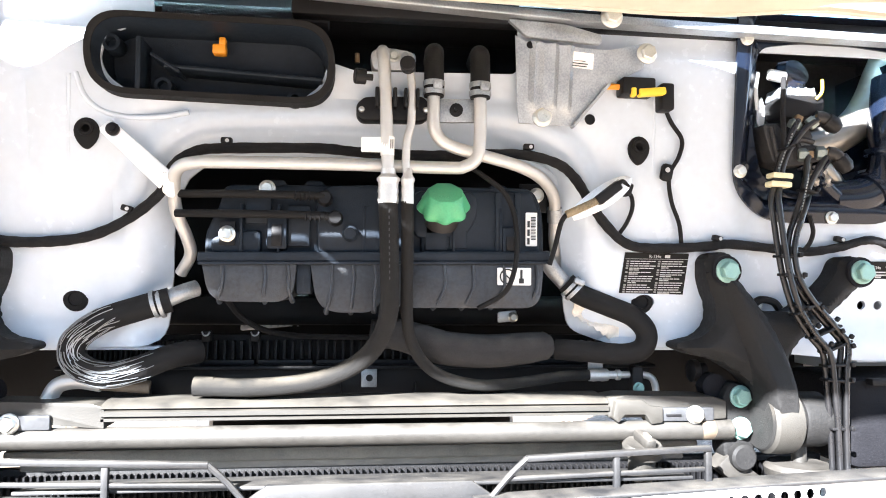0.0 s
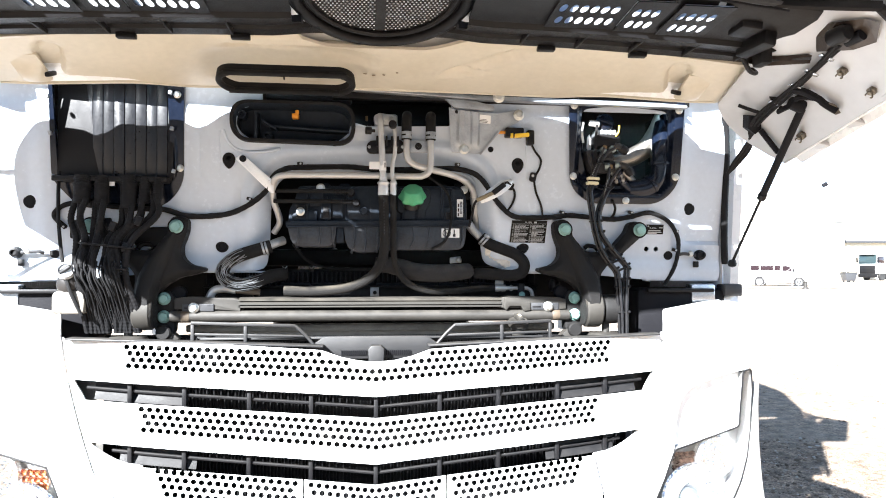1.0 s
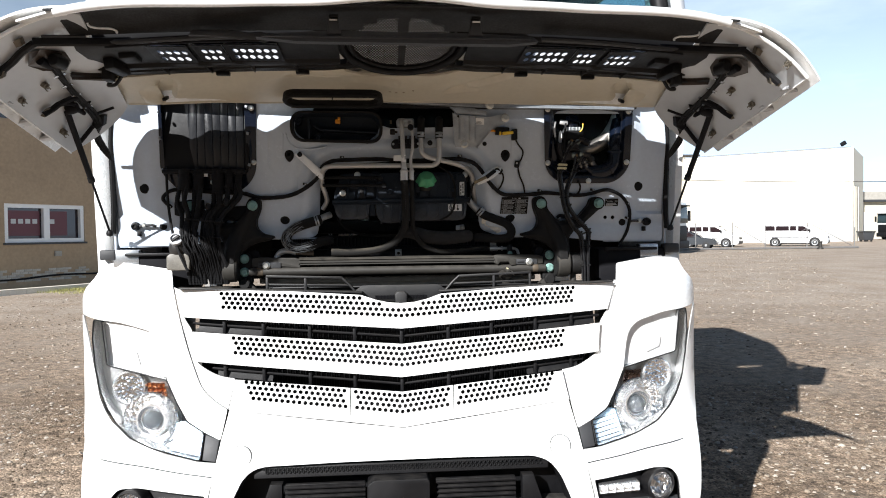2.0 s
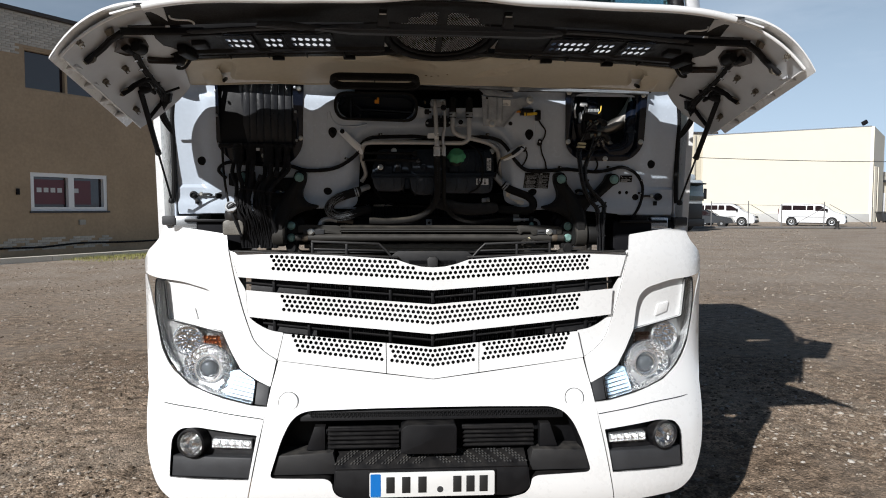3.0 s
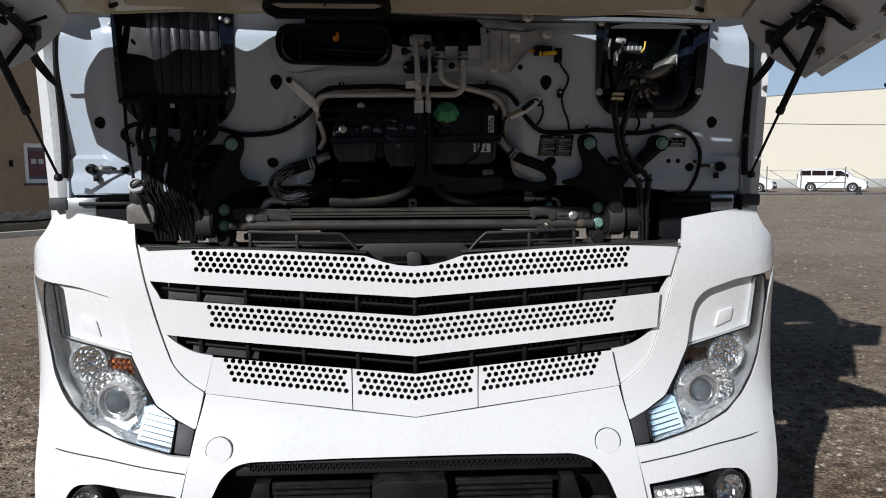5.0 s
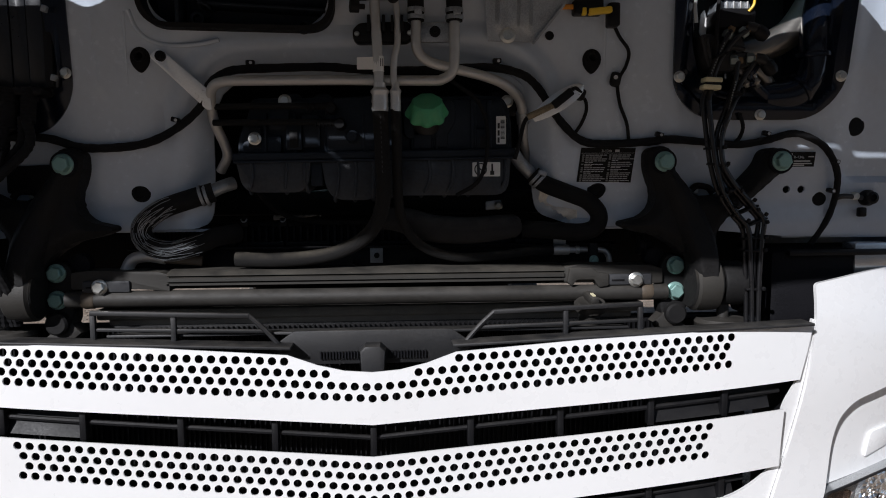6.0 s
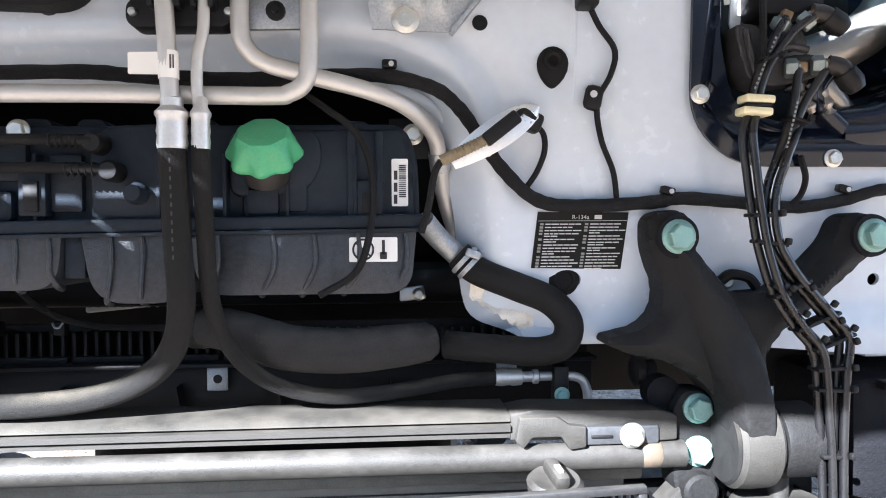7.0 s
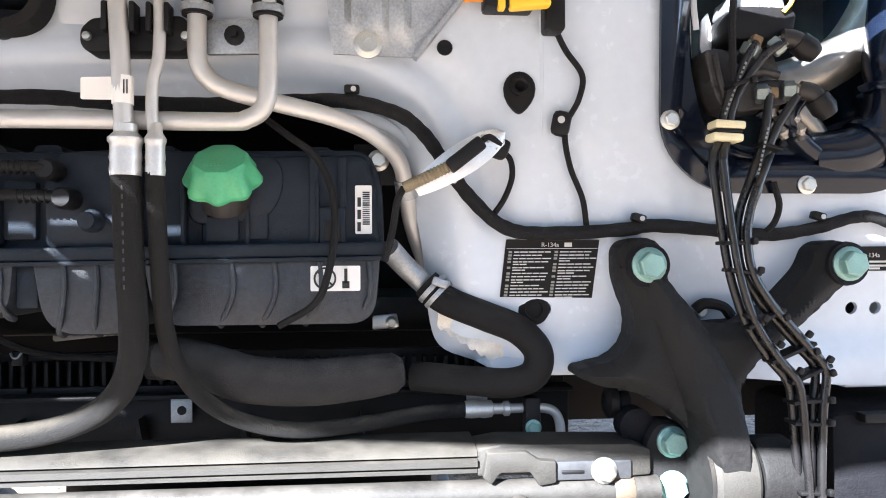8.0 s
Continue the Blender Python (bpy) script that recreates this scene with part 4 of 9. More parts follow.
def build_cab():
    cab = part("cab", box((0, 2.28, 2.55), (2.46, 0.06, 2.1), 0.02), PAINT, truck, "white high-roof driver's cab")
    # side walls with window openings, in y and z
    wall = [(0.12, 1.5), (0.06, 2.15), (0.30, 2.95), (0.42, 3.35), (0.9, 3.8), (2.3, 4.0), (2.3, 1.2), (1.95, 1.2), (1.75, 1.45), (0.95, 1.45), (0.75, 1.2), (0.14, 1.2)]
    win = rounded([(0.24, 2.2), (0.42, 2.85), (1.2, 2.9), (1.2, 2.1)], 0.06)
    for s in (-1, 1):
        bm = skin(wall, [win], lambda a, b: 0, 0.03, 0.2, 0.1)
        for v in bm.verts:
            y, t, z = v.co
            v.co = (s * (1.235 - 0.05 * max(0, z - 2.1) - t), y, z)
        part("cab_side", bm, PAINT, cab)
        ob = part("side_window", prism(win, 0, 0.004), WINDSCREEN, cab)
        for v in ob.data.vertices:
            y, t, z = v.co
            v.co = (s * (1.22 - 0.05 * max(0, z - 2.1) - t), y, z)
        ob.visible_shadow = False
        # mirror housing
        mir = part("mirror", box((s * 1.315, 0.08, 2.95), (0.27, 0.16, 0.56), 0.05, rot=(0, 0, -s * 12)), PAINT, cab, "white wing mirror housing")
        part("mirror_arm", tube([(s * 1.2, 0.25, 3.25), (s * 1.32, 0.12, 3.2), (s * 1.36, 0.10, 3.05)], 0.03), BLACK, mir)
        part("mirror_arm", tube([(s * 1.2, 0.22, 2.66), (s * 1.28, 0.12, 2.68), (s * 1.32, 0.10, 2.72)], 0.03), BLACK, mir)
        # corner panel and black frame beside the windscreen
        def corner_panel(u, v):
            return (s * (1.120 + 0.148 * math.sin(u * 1.57) - 0.05 * v), -0.21 + 0.34 * (1 - math.cos(u * 1.57)) + 0.30 * v, 2.14 + 1.15 * v)
        part("corner_panel", sheet(corner_panel, 10, 6, (0, 0.01, 0)), PAINT, cab)
        part("windscreen_frame", tube([(s * 1.090, -0.165, 2.15), (s * 1.070, -0.02, 2.65), (s * 1.045, 0.14, 3.25)], 0.036, 10, 4), BLACK, cab)
    def roof(u, v):
        x = -1.16 + 2.32 * u
        y, z = [(0.40, 3.25), (0.55, 3.55), (0.9, 3.82), (1.6, 3.95), (2.3, 4.0)][int(round(v * 4))]
        return (x, y + 0.12 * abs(x) ** 2, z - 0.06 * x * x)
    part("roof", sheet(roof, 12, 4, (0, 0, -0.04)), PAINT, cab)
    def screen(u, v):
        x = -1.10 + 2.20 * u
        return (x * (1 - 0.05 * v), -0.16 + 0.30 * v + 0.08 * x * x, 2.16 + 1.1 * v)
    part("windscreen", sheet(screen, 14, 6, (0, 0.006, 0)), WINDSCREEN, cab)
    def cowl(u, v):
        x = -1.16 + 2.32 * u
        return (x, -0.17 + 0.08 * x * x + 0.04 * v, 2.135 + 0.03 * v)
    part("windscreen_cowl", sheet(cowl, 14, 2, (0, 0, -0.02)), BLACK, cab)
    part("sun_visor", box((0, 0.28, 3.28), (2.1, 0.28, 0.03), 0.01, rot=(-25, 0, 0)), BLACK, cab)
    part("dashboard", box((0, 0.52, 2.12), (2.2, 0.5, 0.14), 0.04), GREY_PLASTIC, cab)
    part("cab_floor", box((0, 1.3, 1.62), (2.4, 1.9, 0.06), 0.01), BLACK, cab)
    part("back_seat_wall", box((0, 2.2, 2.6), (2.3, 0.04, 1.9), 0.01), GREY_PLASTIC, cab)
    # door edge, rubber and grab strip at the cab's front corners
    for s in (-1, 1):
        def corner(u, v):
            return (s * (1.125 + 0.115 * (1 - math.cos(u * 1.57)) + 0.0), 0.02 + 0.20 * math.sin(u * 1.57), 1.52 + 0.62 * v)
        part("cab_corner", sheet(corner, 8, 8, (0, 0.004, 0)), PAINT, cab)
        part("corner_seal", tube([(s * 1.105, -0.045, 2.07), (s * 1.122, -0.02, 1.95), (s * 1.126, 0.0, 1.8), (s * 1.128, 0.01, 1.68), (s * 1.135, 0.02, 1.6)], 0.011, 8, 5), RUBBER, cab)
        part("corner_bracket", box((s * 1.15, 0.02, 1.515), (0.06, 0.06, 0.04), 0.006), GREY_PLASTIC, cab)
    # wheels
    for s in (-1, 1):
        for y in (1.36, 4.9):
            wheel = part("wheel", lathe((s * 1.06, y, 0.52), (s, 0, 0), [(0.30, -0.16), (0.48, -0.15), (0.52, -0.11), (0.52, 0.11), (0.48, 0.15), (0.30, 0.16)], 40), TYRE, truck)
            part("rim", lathe((s * 1.06, y, 0.52), (s, 0, 0), [(0.30, -0.1), (0.30, 0.15), (0.27, 0.15), (0.25, 0.05), (0.13, 0.04), (0.12, 0.12), (0, 0.12)], 32), LAMP_GREY, wheel)
    for s in (-1, 1):
        part("chassis_rail", box((s * 0.42, 3.0, 0.95), (0.09, 5.6, 0.28), 0.01), BLACK, truck)
    part("axle", box((0, 1.36, 0.55), (2.0, 0.14, 0.14), 0.03), BLACK, truck)
    part("axle", box((0, 4.9, 0.52), (2.0, 0.2, 0.2), 0.03), BLACK, truck)
    part("engine", box((0, 1.35, 1.05), (0.8, 1.3, 0.85), 0.06), BLACK, truck)


build_cab()


# ---- service flap ----
def hinge_line(x):
    """Rear edge of the flap: it stands off the cab, more so towards its ends."""
    k = 0.4 + 0.6 * smooth_step(0.40, 0.58, abs(x))
    return -0.090 - 0.02 * (1 - x * x) - 0.06 * k - 0.042 * smooth_step(0.50, 0.66, abs(x)) - 0.028 * smooth_step(0.88, 1.02, abs(x)), 2.088 + 0.022 * (1 - x * x) - 0.012 * k


DENTS = ((0.765, -0.195, 0.115, 0.036, -0.10, 0.020), (0.832, -0.295, 0.030, 0.090, -0.35, 0.018), (-0.765, -0.195, 0.115, 0.036, 0.10, 0.020), (-0.832, -0.295, 0.030, 0.090, 0.35, 0.018),
         (-0.27, -0.405, 0.13, 0.012, 0.0, 0.012), (-0.31, -0.345, 0.085, 0.012, 0.15, 0.012), (-0.085, -0.300, 0.075, 0.030, 0.15, 0.016), (0.295, -0.315, 0.125, 0.020, -0.60, 0.016), (0.235, -0.245, 0.060, 0.012, -0.25, 0.012),
         (-0.243, -0.270, 0.200, 0.075, 0.0, 0.012))


def build_flap():
    """The flap stands open, nearly level; u runs across, v from its hinge to its lip."""
    lip_y = wave([0, 0.2, 0.5, 0.9, 1.05], [-1.085, -1.055, -0.997, -0.955, -0.93])
    lip_z = wave([0, 0.1, 0.2, 0.43, 0.9, 1.05], [2.207, 2.205, 2.200, 2.206, 2.193, 2.160])
    vents = ((0.385, 0.525, 6), (0.550, 0.615, 3), (0.650, 0.745, 4))
    def outer(u, v):
        x = (-1.03 + 2.06 * u)
        y0, z0 = hinge_line(x)
        y1, z1 = lip_y(abs(x)), lip_z(abs(x))
        return (x, y0 + (y1 - y0) * v, z0 + (z1 - z0) * v + 0.10 * math.sin(math.pi * v) * (1 - 0.3 * x * x))
    bm = sheet(outer, 52, 16, (0, 0, -0.006))
    # openings cut in the unseen top so sun reaches the added films
    slots = [f for f in bm.faces if (0.30 < abs(f.calc_center_median().x) < 0.90 and -0.93 < f.calc_center_median().y < -0.62) or (abs(f.calc_center_median().x) < 0.12 and -0.72 < f.calc_center_median().y < -0.52)]
    bmesh.ops.delete(bm, geom=slots, context="FACES")
    flap = part("service_flap", bm, PAINT, truck, "white service flap propped open on gas struts")
    # rolled lip, swollen in the middle over the emblem
    xs = np.linspace(-0.925, 0.925, 41)
    part("flap_lip", tube([(x, lip_y(abs(x)) + 0.002, lip_z(abs(x)) - 0.008) for x in xs], 0.0125, 10, 2), PAINT, flap)
    # pressed liner on the underside
    def liner(u, v):
        x = -1.02 + 2.04 * u
        y0, z0 = hinge_line(x)
        yf = -0.43
        if abs(x) < 0.30:
            yf += 0.075 * smooth_step(0.30, 0.10, abs(x))
        y = y0 + (yf - y0) * v
        w = (y0 - y) / (y0 + 0.43)
        z = z0 - 0.006 + (2.156 - 0.052 * x * x + 0.022 - z0) * max(0.0, w) ** 1.1
        # pressed troughs, the shelf round the gasket and two short beads
        for cx, cy, rx, ry, turn, deep in DENTS:
            c, sn = math.cos(turn), math.sin(turn)
            p, q = ((x - cx) * c + (y - cy) * sn) / rx, (-(x - cx) * sn + (y - cy) * c) / ry
            z += deep * smooth_step(1.25, 0.75, (p ** 4 + q ** 4) ** 0.25)
        z -= 0.006 * smooth_step(0.94, 0.98, w)
        return (x, y, z)
    part("liner", sheet(liner, 180, 48, (0, 0, 0.008)), LINER, flap, "cream-painted flap lining")
    part("hinge_edge", tube([(x, hinge_line(x)[0] - 0.003, hinge_line(x)[1] - 0.003) for x in np.linspace(-0.985, 0.985, 31)], 0.006, 8, 2), LINER, flap)
    for s in (-1, 1):
        # cream pocket with a dark slot near each end
        bm = sheet(lambda u, v: (s * (0.845 + 0.075 * u), -0.245 - 0.10 * v, 2.074 + 0.036 * v - 0.016 * math.sin(math.pi * u) ** 0.6 * math.sin(math.pi * min(1, v * 1.4 + 0.1)) ** 0.6), 10, 8, (0, 0, 0.006))
        pocket = part("liner_pocket", bm, LINER, flap)
        part("slot", box((s * 0.838, -0.275, 2.082), (0.012, 0.05, 0.012), 0.003, rot=(20, 0, 0)), BLACK, pocket)
    for k, (x, y) in enumerate(((-0.035, -0.235), (-0.012, -0.228), (0.016, -0.232), (0.052, -0.245), (0.37, -0.30), (-0.46, -0.25))):
        w = (-0.135 - y) / 0.295
        part("scuff", lathe((x, y, 2.0975 + 0.078 * max(0, w) ** 1.15 - 0.001), (0, 0.2, -1), [(0.0055 - 0.0006 * k, 0), (0.005 - 0.0006 * k, 0.002), (0, 0.0024)], 7), RUST, flap)
    # oval rubber gasket under the liner, thin-walled and open
    cx0, cy0 = -0.243, -0.275
    loop = []
    for k in range(33):
        a = 2 * math.pi * k / 32
        c = cx0 + (0.128 if math.cos(a) > 0 else -0.128)
        loop.append((c + 0.046 * math.cos(a), cy0 + 0.062 * math.sin(a), 2.092 - 0.13 * 0.062 * math.sin(a) - 0.016))
    part("gasket", tube(loop, 0.0085, 10, 3), RUBBER, flap, "black oval rubber gasket")
    wall = bmesh.new()
    rows = []
    for k, (sc, dz) in enumerate(((1.05, -0.002), (1.03, 0.022), (0.95, 0.022), (0.97, -0.002))):
        rows.append([wall.verts.new((cx0 + (q[0] - cx0) * sc, cy0 + (q[1] - cy0) * sc, q[2] + dz)) for q in loop[:-1]])
    for j in range(4):
        a, b = rows[j], rows[(j + 1) % 4]
        for i in range(32):
            wall.faces.new((a[i], a[(i + 1) % 32], b[(i + 1) % 32], b[i]))
    bmesh.ops.recalc_face_normals(wall, faces=wall.faces)
    part("gasket_wall", wall, RUBBER, flap)
    part("gasket_tab", box((-0.243, -0.333, 2.085), (0.004, 0.012, 0.03), 0.001), RUBBER, flap)

    # black front trim seen from behind: a stepped channel
    steps = [(-0.425, 2.166), (-0.43, 2.150), (-0.475, 2.150), (-0.48, 2.158), (-0.545, 2.152), (-0.55, 2.140), (-0.585, 2.138), (-0.592, 2.150), (-0.600, 2.151), (-0.752, 2.159), (-0.775, 2.170), (-0.79, 2.205)]
    def trim(u, v):
        x = -0.96 + 1.92 * u
        i = min(len(steps) - 1, int(round(v * (len(steps) - 1))))
        y, z = steps[i]
        ax = abs(x)
        y -= 0.03 * smooth_step(0.27, 0.15, ax) * (1 - v)
        return (x, y + 0.03 * x * x * v, z + 0.004 - 0.030 * x * x)
    bm = sheet(trim, 96, len(steps) - 1, (0, 0.001, 0.006))
    open_ring = [f for f in bm.faces if abs(f.calc_center_median().x) < 0.20 * math.sqrt(max(0, 1 - ((f.calc_center_median().y + 0.64) / 0.22) ** 2))]
    bmesh.ops.delete(bm, geom=open_ring, context="FACES")
    behind = [f for f in bm.faces if any(a < abs(f.calc_center_median().x) < b for a, b, n in vents) and -0.75 < f.calc_center_median().y < -0.595]
    bmesh.ops.delete(bm, geom=behind, context="FACES")
    part("trim_back", bm, BLACK, flap, "black stepped plastic trim behind the flap front")
    # black sheet put in for the dark hollow under the lip
    bm = sheet(lambda u, v: (-0.95 + 1.9 * u, -0.79 - 0.17 * v, 2.19 + 0.028 * math.sin(v * 2.4) - 0.028 * (2 * u - 1) ** 2), 48, 6, (0, 0, 0.006))
    mid = [f for f in bm.faces if abs(f.calc_center_median().x) < 0.20 * math.sqrt(max(0, 1 - ((f.calc_center_median().y + 0.65) / 0.205) ** 2))]
    bmesh.ops.delete(bm, geom=mid, context="FACES")
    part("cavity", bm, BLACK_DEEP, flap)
    for k in range(14):
        x = -0.91 + k * 0.14
        if abs(x) > 0.27:
            part("trim_web", box((x, -0.51, 2.150 - 0.030 * x * x), (0.005, 0.10, 0.014), 0.001), BLACK, flap)
    for x in (-0.60, -0.335, 0.42, 0.66):
        part("trim_clip", box((x, -0.44, 2.146 - 0.03 * x * x), (0.045, 0.02, 0.012), 0.002), BLACK, flap)
    for s in (-1, 1):
        part("trim_bracket", box((s * 0.83, -0.66, 2.138), (0.05, 0.07, 0.03), 0.006, rot=(0, s * 6, 0)), BLACK, flap)
        part("trim_bracket", box((s * 0.89, -0.60, 2.120), (0.035, 0.11, 0.04), 0.008, rot=(0, s * 10, s * 8)), BLACK, flap)
        part("trim_bracket", box((s * 0.935, -0.55, 2.108), (0.03, 0.05, 0.05), 0.008), BLACK, flap)
        part("trim_loop", tube([(s * 0.90, -0.52, 2.115), (s * 0.93, -0.50, 2.085), (s * 0.965, -0.47, 2.088), (s * 0.955, -0.45, 2.11)], 0.006, 8, 4), BLACK, flap)
        # bent white wire hook at the end of the lip
        part("lip_hook", tube([(s * 0.872, -0.87, 2.176), (s * 0.866, -0.87, 2.167), (s * 0.845, -0.87, 2.163), (s * 0.812, -0.865, 2.163), (s * 0.798, -0.86, 2.157), (s * 0.800, -0.86, 2.152)], 0.0030, 8, 5), PAINT, flap, "bent white wire hook")
        # perforated vents; an added film glows where daylight would show through the cells
        for x0, x1, n in vents:
            pitch = (x1 - x0) / n
            zc = 2.150 - 0.030 * ((x0 + x1) / 2) ** 2
            outline = [(s * (x0 - 0.012), -0.600), (s * (x0 - 0.012), -0.760), (s * (x1 + 0.012), -0.760), (s * (x1 + 0.012), -0.600)]
            cells = [circle(s * (x0 + pitch * (i + 0.5 - 0.22 * j)), -0.640 - 0.062 * j, pitch * 0.36, 14, 0.021) for i in range(n) for j in range(2)]
            bm = skin(outline, cells, lambda a, b: 0.0, 0.002, 0.03, 0.012)
            for w in bm.verts:
                x, t, y = w.co
                w.co = (x, y, zc + 0.004 - 0.06 * (y + 0.68) - t)
            vent = part("vent", bm, BLACK, flap, "black perforated vent plate")
            part("vent_glow", box((s * (x0 + x1) / 2, -0.680, zc + 0.0075), (x1 - x0 + 0.016, 0.15, 0.001), 0, rot=(-3.5, 0, 0)), DIFFUSER, vent, "translucent film added behind the holes to glow with daylight")
    # round emblem carrier with mesh, lying under the outer skin
    ec, er, et = -0.630, 0.212, 0.18
    def on_disc(a, k=1.0, lift=0.0):
        return (0.196 * k * math.cos(a), ec + er * k * math.sin(a), 2.190 - et * er * k * math.sin(a) + lift)
    ring = [on_disc(a) for a in np.linspace(0, 2 * math.pi, 49)]
    emblem = part("emblem_carrier", tube(ring, 0.013, 10, 2), BLACK, flap, "black ring with a wire mesh")
    part("ring_inner", tube([on_disc(a, 0.87, 0.004) for a in np.linspace(0, 2 * math.pi, 49)], 0.007, 8, 2), BLACK, emblem)
    arc = [on_disc(a, 0.93, -0.004) for a in np.linspace(math.pi * 1.22, math.pi * 1.78, 17)]
    part("ring_rail", tube(arc, 0.004, 8, 2), GREY_PLASTIC, emblem)
    for q in arc[1:-1:3]:
        part("ring_peg", box(q, (0.005, 0.02, 0.014), 0.001), GREY_PLASTIC, emblem)
    # glowing dots added for daylight through the carrier's mesh
    bm = bmesh.new()
    for i in range(-20, 21):
        for j in range(-21, 22):
            x, y = i * 0.0095 + (0.0047 if j % 2 else 0), j * 0.0092
            if (x / 0.162) ** 2 + (y / 0.176) ** 2 < 1 and abs(x) > 0.011 + 0.06 * max(0, -y):
                lathe((x, ec + y, 2.2005 - et * y), (0, 0.1, -1), [(0, -0.002), (0.0021, -0.002), (0.0021, 0.002), (0, 0.002)], 6, bm, caps=False)
    part("mesh", bm, DIFFUSER, emblem)
    disc = bmesh.new()
    disc.faces.new([disc.verts.new(on_disc(a, 1.10, 0.010)) for a in np.linspace(0, 2 * math.pi, 49)[:-1]])
    # rear skirt added to stop sun leaking past the disc
    rim = [[disc.verts.new(on_disc(a, 1.11, h)) for a in np.linspace(0.1, math.pi - 0.1, 25)] for h in (0.006, 0.046)]
    for i in range(24):
        disc.faces.new((rim[0][i], rim[0][i + 1], rim[1][i + 1], rim[1][i]))
    part("carrier_back", disc, BLACK_DEEP, emblem)
    # cross bar, tapered shelf, rods and lock catches
    part("cross_bar", prism(rounded([(-0.42, 2.141), (-0.30, 2.130), (0.30, 2.128), (0.385, 2.137), (0.37, 2.150), (0.22, 2.158), (-0.20, 2.162), (-0.36, 2.152)], 0.004), -0.885, -0.855, 0.003), GREY_PLASTIC, flap, "dark grey plastic cross bar")
    part("cross_lip", box((-0.02, -0.889, 2.142), (0.76, 0.008, 0.004), 0.001), GREY_PLASTIC, flap)
    part("shelf", prism([(-0.60, 2.170), (-0.50, 2.172), (-0.44, 2.164), (-0.41, 2.168), (-0.36, 2.152), (-0.40, 2.140), (-0.52, 2.152), (-0.61, 2.154)], -0.845, -0.825, 0.003), GREY_PLASTIC, flap)
    for s in (-1, 1):
        part("cross_rod", tube([(s * 0.41, -0.81, 2.165), (s * 0.60, -0.805, 2.158), (s * 0.86, -0.78, 2.146)], 0.0085, 8, 3), GREY_PLASTIC, flap)
        part("thin_rod", tube([(s * 0.38, -0.845, 2.142), (s * 0.62, -0.82, 2.140), (s * 0.86, -0.78, 2.133)], 0.003, 6, 3), IRON, flap)
        catch = part("catch", prism([(s * 0.190, 2.193), (s * 0.212, 2.193), (s * 0.220, 2.150), (s * 0.180, 2.150)], -0.895, -0.865, 0.003), GREY_PLASTIC, flap, "grey lock catch")
        part("catch_cap", box((s * 0.201, -0.885, 2.198), (0.026, 0.035, 0.007), 0.002), BLACK, catch)
        part("catch_pin", tube([(s * 0.190, -0.902, 2.186), (s * 0.212, -0.902, 2.186)], 0.0022, 6, 2), LABEL_WHITE, catch)
    for s in (-1, 1):
        build_cheek(flap, s)


